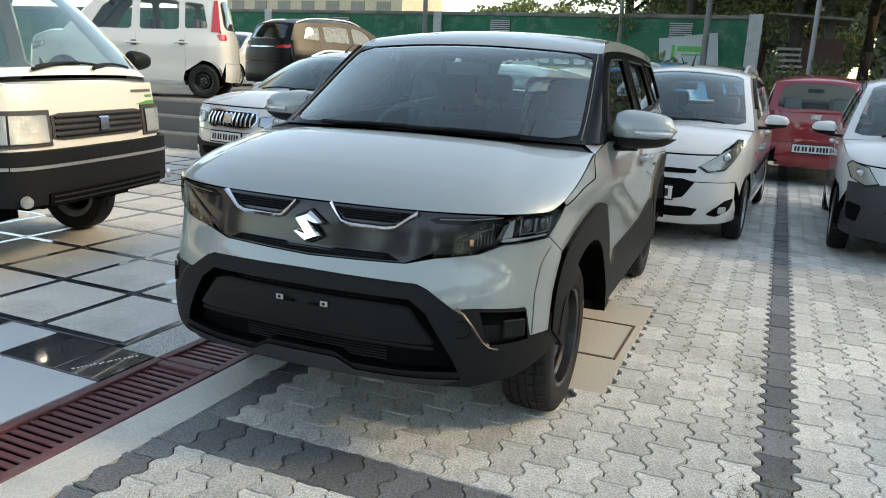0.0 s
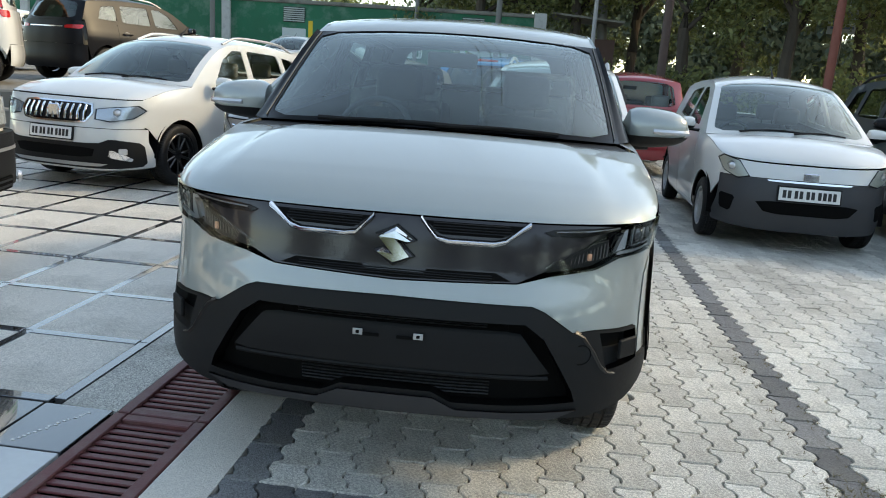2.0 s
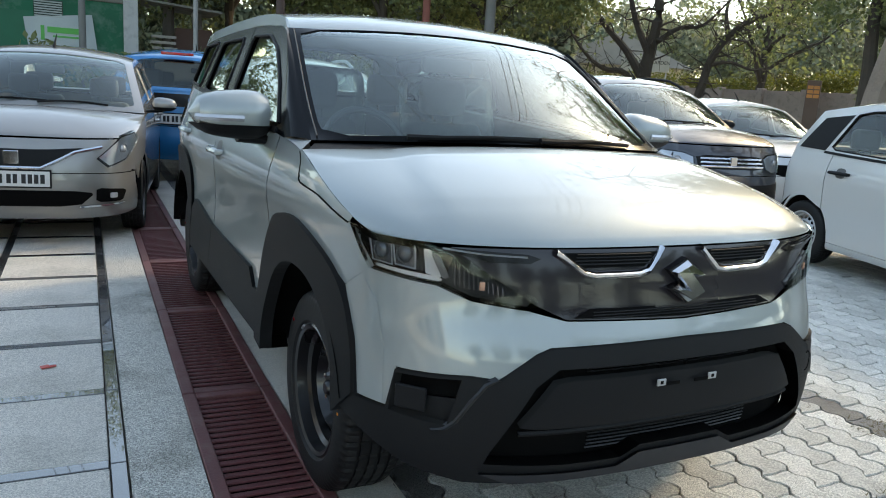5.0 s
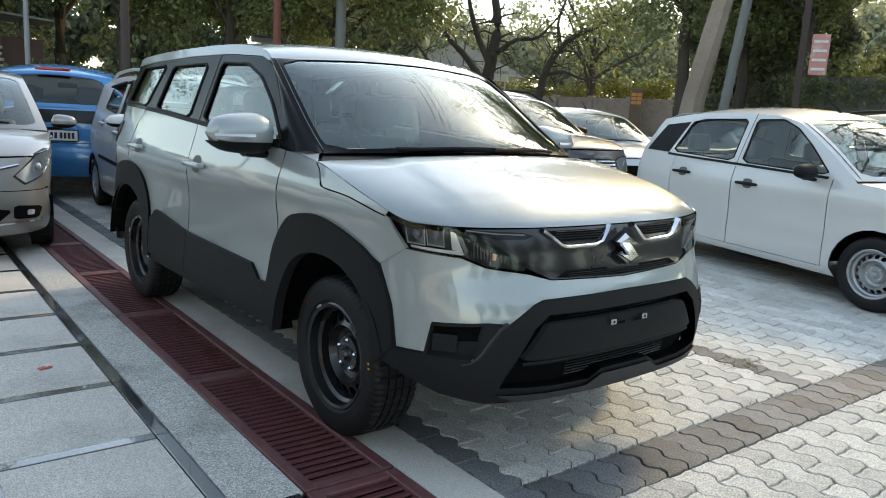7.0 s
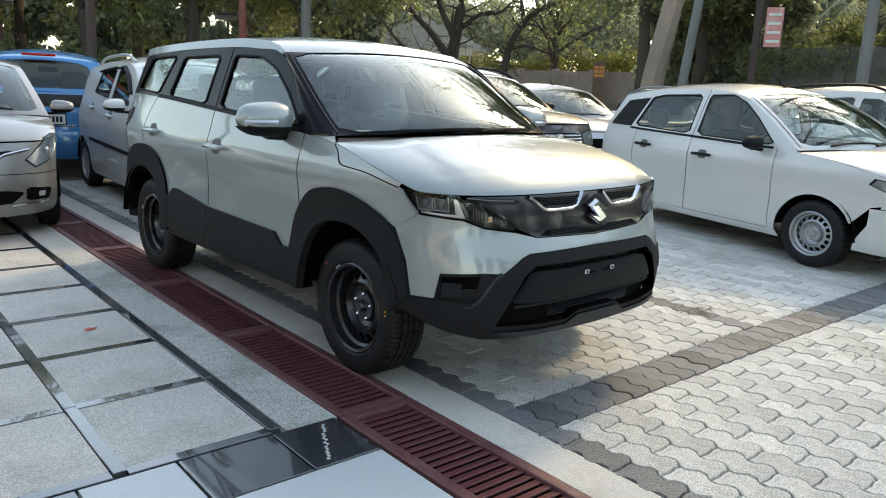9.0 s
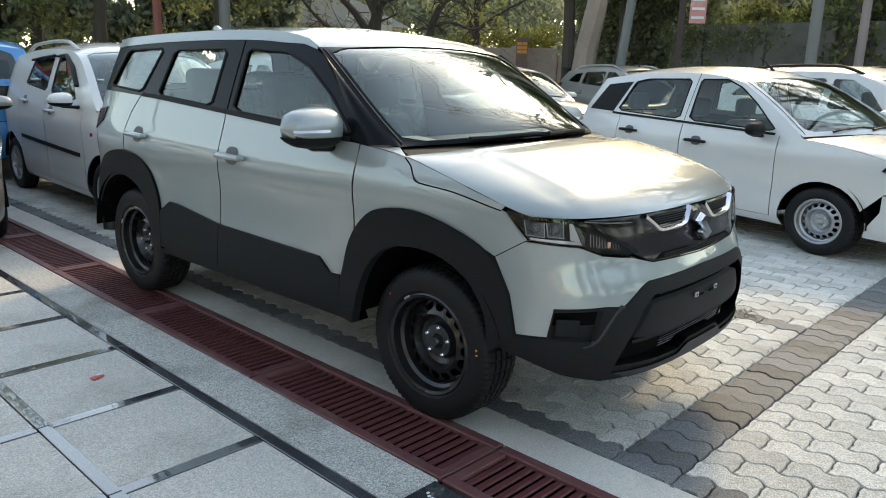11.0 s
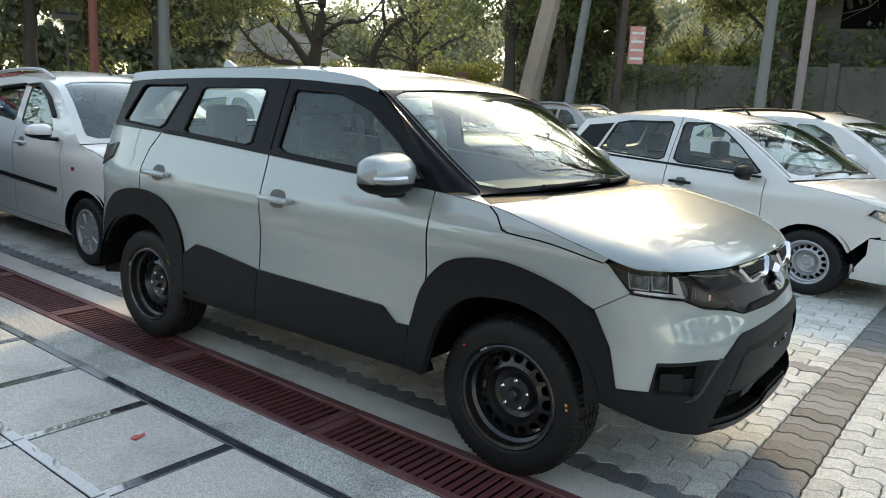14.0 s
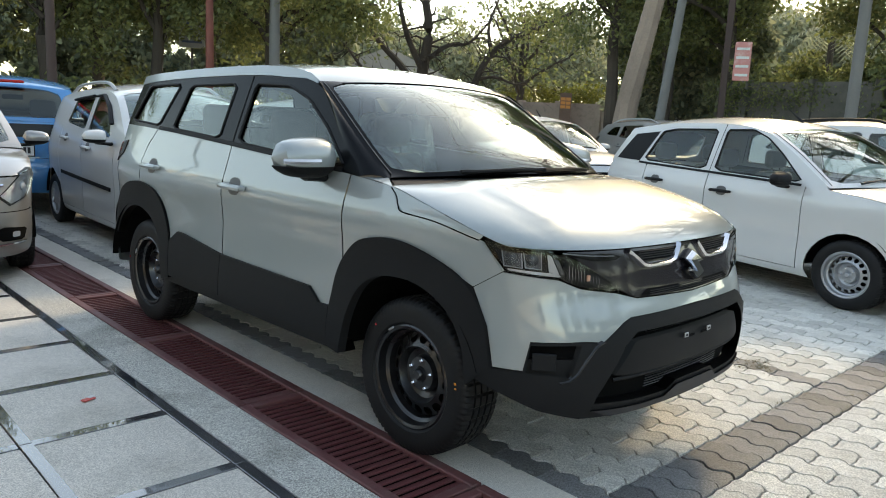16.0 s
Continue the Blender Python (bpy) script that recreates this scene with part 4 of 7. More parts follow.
    for k in range(6):
        z = 0.402 + 0.011 * k
        part("grille_slat", tube([W(u, z, -0.045) for u in np.linspace(-0.28, 0.32, 9)], 0.0026, 4), FIN, base)
    for u in (-0.36, -0.05, 0.05, 0.36):
        part("grille_post", tube([W(u, 0.60, -0.06), W(u, 0.66, -0.06)], 0.012, 6), DARK, base)
    part("intake_bar", tube([W(u, 0.472 + 0.004 * math.cos(u * 3), -0.02) for u in np.linspace(-0.50, 0.50, 15)], 0.008, 6), CLAD, base)
    for u in (-0.092, 0.092):
        g = 1 if u > 0 else -1
        bracket = part("plate_bracket", panel_box(W, u, 0.590, 0.030, 0.019, 0.005), STEELS, base)
        # dark block on the bracket, painting the shade of its hole
        part("bracket_hole", panel_box(W, u, 0.590, 0.011, 0.010, 0.0065), DARK, bracket)
        part("bracket_clip", panel_box(W, u - g * 0.04, 0.584, 0.05, 0.010, 0.003), DARK, base)
    for g in (-1, 1):
        # polished chamfer between arm and fog pocket, and the round cover on the arm
        bm = bmesh.new()
        ring_faces(bm, [[bm.verts.new(W(g * (u + a), v + b, k)) for a, b, k in ((0.0, 0.0, 0.0085), (0.007, 0.003, 0.013), (0.016, 0.008, 0.003))] for u, v in ((0.560, 0.622), (0.592, 0.606), (0.628, 0.560), (0.662, 0.508), (0.688, 0.486), (0.72, 0.478))], close=False)
        part("chamfer", bm, surf("worn_smooth_plastic", (0.012, 0.0125, 0.013), 0.34, vary=0.1, spec=0.5), base, smooth=True)
        if g > 0:
            part("tow_cover", tube([W(0.592 + 0.034 * math.cos(a), 0.555 + 0.030 * math.sin(a), 0.0085) for a in np.linspace(-1.9, 1.9, 18)], 0.0018, 5), DARK, base)
        part("pocket_box", panel_box(W, g * 0.79, 0.553, 0.085, 0.062, 0.012), CLAD, base)
    skid = [(0.60, 0.372), (0.37, 0.366), (0.215, 0.366), (0.145, 0.402)]
    panel("skid_plate", W, skid + [(-u, v) for u, v in skid[::-1]] + [(-0.52, 0.342), (0.52, 0.342)], surf("dark_grey_skid", (0.026, 0.027, 0.030), 0.42, 0.0, spec=0.3), base, d=0.018, lip=0.03)
    # upper grille
    gp = [(0.72, 0.936), (0.66, 0.905), (0.47, 0.800), (0.38, 0.764), (0.0, 0.752)]
    grille = panel("grille", W, [(0.0, 0.937), (0.42, 0.938)] + gp + [(-u, v) for u, v in gp[-2::-1]] + [(-0.42, 0.938)], GUNMETAL, c, "glossy dark grey grille", d=0.0, lip=0.03)
    slot = [(0.36, 0.768), (0.31, 0.790), (0.10, 0.788), (0.09, 0.776), (-0.09, 0.776), (-0.10, 0.788), (-0.31, 0.790), (-0.36, 0.768), (0, 0.757)]
    panel("grille_slot", W, slot, DARK, grille, d=0.003, lip=0)
    for k in range(3):
        part("slot_slat", tube([W(u, 0.766 + 0.007 * k, 0.003) for u in np.linspace(-0.3, 0.3, 13)], 0.002, 4), CLAD, grille)
    both("upper_mesh", W, [(0.40, 0.930), (0.325, 0.893), (0.135, 0.893), (0.085, 0.930)], DARK, grille, d=0.003, lip=0)
    for g in (-1, 1):
        for k in range(4):
            part("mesh_bar", tube([W(g * u, 0.902 + 0.008 * k, 0.004) for u in np.linspace(0.36 - 0.004 * k, 0.11, 6)], 0.0022, 4), CLAD, grille)
        bm = bmesh.new()
        path = [(0.415, 0.936), (0.385, 0.918), (0.335, 0.884), (0.30, 0.876), (0.16, 0.876), (0.125, 0.882), (0.095, 0.912), (0.072, 0.938)]
        rows = []
        for u, v in path:
            rows.append([bm.verts.new(W(g * u, v + e, k)) for e, k in ((0.008, 0.000), (0.0075, 0.014), (0.003, 0.020), (-0.004, 0.016), (-0.0095, 0.010), (-0.011, -0.004))])
        ring_faces(bm, rows, close=False)
        part("chrome_bar", bm, CHROME, grille, smooth=True)
        # headlamp
        lens = [(g * u, v) for u, v in ((1.052, 0.957), (0.80, 0.944), (0.665, 0.905), (0.462, 0.815), (0.485, 0.789), (0.65, 0.811), (0.75, 0.843), (0.97, 0.853))]
        lamp = panel("headlamp", W, lens, LAMPDK, c, "smoked headlamp with clear lens", d=-0.03, lip=0.0)
        gp_ = lambda q: [(g * u, v) for u, v in q]
        panel("bezel", W, gp_(((1.0, 0.946), (0.80, 0.936), (0.715, 0.906), (0.735, 0.852), (0.96, 0.862))), GLOSSB, lamp, d=-0.022, lip=0.006)
        # two projector chambers with bright rims, the reflector beside them
        for a, b, deep in ((0.985, 0.905, -0.014), (0.898, 0.828, -0.012)):
            ring = [W(g * u, v, deep + 0.004) for u, v in ((a, 0.938), (a - 0.012, 0.876), (b - 0.006, 0.872), (b, 0.932), (a, 0.938))]
            panel("chamber", W, gp_(((a, 0.938), (a - 0.012, 0.876), (b - 0.006, 0.872), (b, 0.932))), LAMPMIX, lamp, d=deep - 0.004, lip=0.0)
            part("chamber_rim", tube(ring, 0.0028, 5), LAMPIN, lamp)
            ce = Vector(W(g * (a + b) / 2, 0.905, deep))
            nn = (Vector(W(g * (a + b) / 2, 0.905, 0.02)) - ce).normalized()
            eye = lathe([(-0.006, 0.024), (0.002, 0.0235), (0.009, 0.017), (0.0125, 0.008), (0.0135, 0.0001)], 20)
            bmesh.ops.transform(eye, matrix=Matrix.Translation(ce) @ nn.to_track_quat("X", "Z").to_matrix().to_4x4(), verts=eye.verts)
            part("projector", eye, surf("projector_glass", (0.05, 0.055, 0.06), 0.06, 0.0, coat=1.0), lamp, smooth=True)
        panel("reflector", W, gp_(((0.802, 0.926), (0.782, 0.918), (0.745, 0.856), (0.79, 0.864))), LAMPIN, lamp, d=-0.010, lip=0.02)
        panel("reflector_wall", W, gp_(((0.776, 0.914), (0.752, 0.905), (0.722, 0.858), (0.738, 0.856))), LAMPMIX, lamp, d=-0.006, lip=0.02)
        panel("lamp_trim", W, gp_(((0.955, 0.868), (0.76, 0.860), (0.738, 0.852), (0.748, 0.848), (0.955, 0.862))), LAMPIN, lamp, d=-0.004, lip=0.006)
        panel("lens", W, lens, LENS, lamp, d=0.008, lip=0.012)
        # the wedge of the turn signal: dark, with bright cross ribs and a small amber bulb
        panel("indicator", W, gp_(((0.712, 0.892), (0.64, 0.878), (0.478, 0.810), (0.492, 0.797), (0.635, 0.822), (0.712, 0.842))), surf("smoked_indicator", (0.018, 0.017, 0.018), 0.45, 0.0, vary=0.3, spec=0.2), lamp, d=-0.012, lip=0.004)
        for k in range(11):
            u = 0.700 - 0.014 * k
            lo, hi = 0.812 + 0.16 * (u - 0.55), 0.832 + 0.34 * (u - 0.535)
            part("indicator_rib", tube([W(g * u, lo + 0.006, -0.008), W(g * (u + 0.004), hi, -0.006)], 0.0022 if k < 6 else 0.0016, 5), surf("dull_rib_chrome", (0.30, 0.29, 0.29), 0.25, 0.7, vary=0.2), lamp)
        part("indicator_bulb", panel_box(W, g * 0.622, 0.846, 0.014, 0.022, 0.008), surf("amber_bulb", (0.62, 0.34, 0.22), 0.25), lamp)
        panel("brow", W, gp_(((0.735, 0.928), (0.60, 0.905), (0.49, 0.905), (0.462, 0.916), (0.50, 0.926), (0.735, 0.936))), GLOSSB, lamp, d=0.006, lip=0.003)
        panel("light_strip", W, [(g * u, v) for u, v in ((0.74, 0.936), (0.62, 0.926), (0.50, 0.922), (0.50, 0.918), (0.62, 0.922), (0.74, 0.932))], LAMPMIX, lamp, d=0.010, lip=0.003)
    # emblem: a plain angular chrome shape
    s = 0.00052
    em = [(3, 106), (114, 32), (66, 14), (16, 36), (110, -54), (-3, -106), (-114, -32), (-66, -14), (-16, -36), (-110, 54)]
    def relief(k, d0, d1, inset):
        bm = bmesh.new()
        f = bm.faces.new([bm.verts.new((u * s * k, 0.853 + v * s * k, d0)) for u, v in em])
        got = bmesh.ops.extrude_face_region(bm, geom=[f])["geom"]
        for v in got:
            if isinstance(v, bmesh.types.BMVert):
                v.co.z = d0 - 0.024
        if inset:
            face = [q for q in bm.faces if all(abs(v.co.z - d0) < 1e-6 for v in q.verts)]
            bmesh.ops.inset_region(bm, faces=face, thickness=inset, depth=0.0)
            for v in {v for q in face for v in q.verts}:
                v.co.z = d1
        for v in bm.verts:
            v.co = Vector(W(v.co.x, v.co.y, v.co.z))
        return bm
    part("emblem_backing", relief(1.10, 0.018, 0.018, 0), GLOSSB, grille)
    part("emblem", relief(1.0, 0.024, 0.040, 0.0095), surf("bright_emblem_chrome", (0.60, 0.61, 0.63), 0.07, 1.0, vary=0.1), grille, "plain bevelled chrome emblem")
    # wheel arch and door cladding
    fo = [(0.46, 0.365), (0.45, 0.55), (0.405, 0.72), (0.31, 0.835), (0.19, 0.885), (0.0, 0.897), (-0.22, 0.845), (-0.355, 0.772), (-0.43, 0.65), (-0.465, 0.508)]
    fi = [(-0.372, 0.42), (-0.342, 0.555), (-0.252, 0.675), (-0.09, 0.744), (0.10, 0.742), (0.235, 0.683), (0.315, 0.57), (0.355, 0.42), (0.372, 0.35)]
    fl = lambda p: [(20 + y, z) for y, z in p]
    smooth_line = lambda q: [tuple(v) for v in spline(q, 4)]
    for q in both("wheel_arch", W.flank, fl([fo[0]] + smooth_line(fo[1:]) + smooth_line(fi)), CLAD, c, d=0.016, lip=0.045, step=(0.06, 0.06)):
        q["label"] = "black grained plastic wheel arch"
    ro = [(2.03, 0.38), (2.05, 0.60), (2.10, 0.73), (2.20, 0.84), (2.34, 0.895), (2.55, 0.902), (2.76, 0.85), (2.88, 0.76), (2.925, 0.66), (2.935, 0.56)]
    ri = [(2.868, 0.53), (2.78, 0.65), (2.63, 0.732), (2.47, 0.750), (2.30, 0.70), (2.19, 0.60), (2.145, 0.46), (2.132, 0.355)]
    for q in both("wheel_arch", W.flank, fl(smooth_line(ro) + smooth_line(ri)), CLAD, c, d=0.016, lip=0.045, step=(0.06, 0.06)):
        q["label"] = "black grained plastic wheel arch"
    both("door_cladding", W.flank, fl([(0.456, 0.545), (0.53, 0.542), (0.612, 0.602), (1.428, 0.616), (1.428, 0.392), (0.462, 0.392)]), CLAD, c, d=0.014, lip=0.02)
    both("door_cladding", W.flank, fl([(1.432, 0.616), (1.86, 0.662), (1.94, 0.664), (2.046, 0.60), (2.032, 0.392), (1.432, 0.392)]), CLAD, c, d=0.014, lip=0.02)
    both("sill", W.flank, fl([(0.40, 0.388), (2.10, 0.388), (2.12, 0.345), (0.38, 0.345)]), CLAD, c, d=-0.012, lip=0.08)
    # hood flanks above the shut line
    hs = [(-0.385, 0.958), (-0.17, 0.998), (0.015, 1.012), (0.05, 1.035), (0.075, 1.07), (0.115, 1.098)]
    edge = lambda y: float(np.interp(y, [q[0] for q in S["shoulder"]], [q[1] for q in S["shoulder"]]))
    both("hood_flank", W.flank, fl(hs + [(y, edge(y) + 0.001) for y in (0.09, 0.0, -0.1, -0.2, -0.3, -0.4)]), SILVER, c, lip=0.01)
    for g in (-1, 1):
        # near-black tube that paints the hood gap's shade
        part("shut_line", tube([W.flank(g * (20 + y), z - 0.003, -0.001) for y, z in smooth_line(hs)], 0.0035, 5), DARK, c)
    both("indicator_lens", W.flank, fl([(2.93, 1.12), (2.80, 1.145), (2.83, 1.06), (2.97, 1.00)]), GLOSSB, c, d=0.008)


def panel_box(fn, u, z, w, h, t):
    p, n = Vector(fn(u, z, 0.0)), (Vector(fn(u, z, 0.02)) - Vector(fn(u, z, 0.0))).normalized()
    bm = box(0, 0, 0, t, w, h, min(t, w, h) * 0.25, 1)
    bmesh.ops.transform(bm, matrix=Matrix.Translation(p + n * t * 0.5) @ n.to_track_quat("X", "Z").to_matrix().to_4x4(), verts=bm.verts)
    return bm


SUV = dict(
    w=0.885, yf=-0.83, yr=3.16, wb=2.5, r=0.328, ww=0.215, style="steel_black", xwheel=0.80, zs=0.30, paint=SILVER, pillar=PILLAR, frame_mat=PILLAR, marks=True,
    plan=[(0, -.83), (.25, -.822), (.47, -.79), (.66, -.712), (.785, -.59), (.855, -.41), (.883, -.12), (.888, .4), (.89, 1.2), (.885, 2.2), (.865, 2.75), (.80, 3.02), (.62, 3.13), (.3, 3.155), (0, 3.16)],
    front=[(.2, .12), (.28, .05), (.4, .01), (.55, 0), (.68, .02), (.78, .055), (.9, .08), (.97, .11), (1.1, .22)],
    sideprof=[(.2, .08), (.3, .032), (.45, .022), (.6, .034), (.8, .041), (.93, .028), (1.0, .036), (1.09, .064), (1.25, .11)],
    rear=[(.25, .12), (.35, .04), (.55, 0), (.8, .03), (1.05, .06), (1.25, .1)],
    shoulder=[(-.62, .94), (-.48, .95), (-.3, 1.0), (-.1, 1.05), (.13, 1.102), (.42, 1.128), (.9, 1.158), (1.5, 1.192), (2.15, 1.226), (2.6, 1.24), (3.1, 1.25)],
    top=[(.34, 1.120), (.46, 1.215), (.60, 1.335), (.72, 1.437), (.83, 1.517), (.95, 1.566), (1.2, 1.598), (1.6, 1.604), (2.2, 1.590), (2.72, 1.565), (2.9, 1.545)], band=.052, liner=.06, liner_cut=.34,
    cowl=.13, ws_in=.062, ws_y=.215, ws_start=.34, ws_bow=.195, ws_foot=.026, cloth=CLOTHD, dash=DASH, wiper_v=(-.008, .012), dash_up=.04, ycorner=-.50, zhood=.938, hoodbulge=.04, hoodstep=.009, hoodroll=.024, bow=.11, roof=(.84, 2.84), roofbow=.07, roofarch=.018, crown=.028, tailtop=(2.94, 1.245), gend=2.90, zrb=.72, arch=.385, doors=(.395, 1.43, 2.37), lean=.34, curve=.06, pillar_w=.045, wsbulge=.06,
    fender=[(.387, 1.122), (.25, 1.11), (.125, 1.098), (.082, 1.066), (.056, 1.03), (.02, 1.008), (-.165, .993), (-.398, .953), (-.486, .857), (-.362, .782), (-.22, .84), (0, .89), (.19, .88), (.31, .83), (.40, .72), (.445, .55), (.40, .56), (.387, .7)],
    front_door=[(.395, 1.124), (.6, 1.138), (.9, 1.156), (1.2, 1.173), (1.426, 1.186), (1.426, .40), (.45, .40), (.44, .56), (.395, .7)],
    rear_door=[(1.434, 1.187), (1.7, 1.2), (2.0, 1.216), (2.36, 1.23), (2.44, 1.13), (2.475, 1.04), (2.47, .89), (2.34, .885), (2.2, .83), (2.1, .72), (2.05, .6), (2.04, .40), (1.434, .40)],
    quarter=[(2.37, 1.231), (2.6, 1.238), (2.95, 1.245), (2.95, .72), (2.9, .73), (2.76, .84), (2.55, .89), (2.478, .892), (2.483, 1.04), (2.448, 1.135)],
    windows=[[(.45, 1.153), (1.38, 1.205), (1.375, 1.508), (1.06, 1.500), (.86, 1.436), (.65, 1.312)], [(1.58, 1.215), (2.16, 1.245), (2.09, 1.496), (1.57, 1.508)], [(2.36, 1.255), (2.80, 1.275), (2.67, 1.492), (2.23, 1.505)]],
    seals=True, no_sill=True, nose=suv_nose, mirror=(0.95, .56, 1.185), indicator=True, mirsize=1.18, handles=((1.30, .985), (2.30, 1.012)), handmat=SILVER, antenna="fin", qglass=GLASSD,
    tails=[("tail_lamp", [(.30, 1.03), (.80, 1.02), (.98, 1.08), (.80, 1.13), (.30, 1.10)], REDLENS, .01)])

suv, SS = car(SUV, pose(0, 0, 0), "silver metallic compact SUV with black cladding and black steel wheels", "compact_suv")


part("dash_sheet", box(-.44, .45, 1.123, .19, .12, .004, .001, 1, Matrix.Translation((0, .45, 1.123)) @ Matrix.Rotation(radians(4), 4, "X") @ Matrix.Translation((0, -.45, -1.123))), PLATE, suv, "white paper sheet on the dashboard")
film = bmesh.new()
for sx in (-.38, .38):
    add_box(film, sx, 1.36, 1.06, .54, .17, .70, .06, 3, Matrix.Translation((0, 1.36, .8)) @ Matrix.Rotation(radians(-14), 4, "X") @ Matrix.Translation((0, -1.36, -.8)))
part("seat_film", film, PLASTWRAP, suv, "clear crinkled plastic seat film", smooth=True).visible_shadow = False

# ---- the other parked cars ----
def hatch(**k):
    """A plain five-door hatchback; k changes it."""
    s = dict(w=.86, yf=-.80, yr=3.02, wb=2.45, r=.295, ww=.18, zs=.25, zbump=.56, zrb=.58, ycorner=-.52, zhood=.80,
             shoulder=[(-.7, .78), (-.5, .82), (-.2, .90), (.2, .955), (.6, .985), (1.4, 1.01), (2.1, 1.04), (2.6, 1.07), (3.0, 1.09)],
             top=[(.18, .94), (.55, 1.18), (.82, 1.33), (1.0, 1.395), (1.25, 1.43), (1.6, 1.44), (2.1, 1.42), (2.55, 1.37), (2.8, 1.3)],
             cowl=.22, roof=(.98, 2.58), tailtop=(2.86, 1.05), gend=2.80, doors=(.42, 1.40, 2.25), arch=.345,
             windows=[[(.72, 1.03), (1.34, 1.05), (1.36, 1.37), (1.18, 1.37), (.95, 1.27)], [(1.46, 1.055), (2.10, 1.085), (2.08, 1.34), (1.47, 1.375)]],
             mirror=(.985, .56, 1.04), mirsize=.85, handles=((1.22, .86), (2.05, .89)), antenna="rod",
             lamps=[[(.50, .66), (.80, .70), (1.00, .78), (.96, .83), (.72, .80), (.50, .72)]])
    s.update(k)
    return s


# grey hatchback
GH = hatch(w=.87, yf=-.83, r=.30, paint=GREY, style="alloy", zhood=.80, seats=True, rails=None, zbump=.55,
           lamps=[[(.57, .655), (.65, .59), (.82, .645), (1.02, .80), (.97, .86), (.80, .825)]], bulb=.9,
           face=[("grille", [(-.50, .735), (-.40, .70), (-.20, .575), (.20, .575), (.40, .70), (.50, .735), (.2, .715), (-.2, .715)], CLAD, .008),
                 ("lower_intake", [(-.55, .40), (-.44, .30), (.44, .30), (.55, .40), (.40, .42), (-.40, .42)], DARK, .006)],
           faces=[("fog_recess", [(.56, .44), (.82, .42), (.78, .33), (.56, .33)], DARK, .005), ("fog_lamp", [(.66, .40), (.72, .40), (.72, .36), (.66, .36)], LAMPIN, .012), ("lower_chrome", [(.44, .285), (.80, .31), (.82, .325), (.44, .30)], CHROME, .010)],
           plate_front=(0, .505), plate_d=.012)
grey_car, G_ = car(GH, pose(-1.70, 4.78, 0, 0, 0, -9), "grey metallic hatchback parked on the tiled forecourt", "hatchback")
W = G_["W"]
for g in (-1, 1):
    part("chrome_wing", tube([W(g * u, z, .014) for u, z in ((0, .585), (.19, .585), (.30, .64), (.42, .705), (.62, .745))], .012, 6), CHROME, grey_car, smooth=True)
part("emblem", panel_box(W, 0, .655, .10, .10, .02), CHROME, grey_car)

# white crossover with a slatted chrome grille
XO = hatch(w=.885, yf=-.87, yr=3.42, wb=2.6, r=.325, ww=.205, paint=WHITE, trim=CLAD, style="alloy", zhood=.90, zbump=.62, zrb=.66, arch=.375,
           shoulder=[(-.7, .87), (-.5, .91), (-.2, .985), (.2, 1.03), (.6, 1.05), (1.4, 1.08), (2.1, 1.11), (2.8, 1.15), (3.3, 1.17)],
           top=[(.18, 1.01), (.55, 1.25), (.85, 1.41), (1.05, 1.48), (1.3, 1.52), (1.7, 1.53), (2.3, 1.51), (2.85, 1.45), (3.1, 1.4)],
           roof=(1.02, 2.9), tailtop=(3.24, 1.13), gend=3.18, doors=(.44, 1.46, 2.42),
           windows=[[(.70, 1.10), (1.40, 1.12), (1.42, 1.45), (1.2, 1.45), (.95, 1.34)], [(1.50, 1.125), (2.26, 1.16), (2.22, 1.43), (1.51, 1.46)], [(2.36, 1.18), (2.80, 1.21), (2.6, 1.38), (2.34, 1.41)]],
           mirror=(1.01, .58, 1.09), handles=((1.26, .92), (2.2, .96)), bumpmat=WHITE,
           lamps=[[(.46, .70), (.62, .68), (.86, .72), (1.0, .80), (.92, .85), (.60, .82), (.46, .80)]],
           face=[("grille_surround", [(-.42, .86), (-.45, .76), (-.36, .655), (.36, .655), (.45, .76), (.42, .86)], CHROME, .010),
                 ("grille", [(-.40, .845), (-.42, .76), (-.345, .672), (.345, .672), (.42, .76), (.40, .845)], GLOSSB, .015),
                 ("lower_cladding", [(-.95, .48), (-.62, .52), (-.5, .47), (.5, .47), (.62, .52), (.95, .48), (1.0, .25), (.6, .22), (-.6, .22), (-1.0, .25)], CLAD, .010),
                 ("lower_intake", [(-.48, .43), (-.44, .33), (.44, .33), (.48, .43)], DARK, .014),
                 ("skid_plate", [(-.60, .275), (-.5, .24), (.5, .24), (.60, .275)], STEELS, .016)],
           faces=[("fog_lamp", [(.70, .43), (.78, .43), (.78, .37), (.70, .37)], LAMPIN, .018), ("fog_chrome", [(.60, .34), (.82, .30), (.84, .33), (.62, .42)], CHROME, .016)],
           plate_front=(0, .555), plate_d=.03, rails=(1.15, 2.75), railmat=STEELS)
crossover, X_ = car(XO, pose(-4.02, 4.95, 0, 0, 0, -12), "white crossover with a black slatted chrome grille", "crossover")
for i in range(11):
    u = -.36 + .072 * i
    part("grille_slat", tube([X_["W"](u, .69, .018), X_["W"](u, .76, .03), X_["W"](u, .83, .018)], .012, 6), CHROME, crossover, smooth=True)
part("emblem", panel_box(X_["W"], 0, .765, .12, .12, .045), CHROME, crossover)

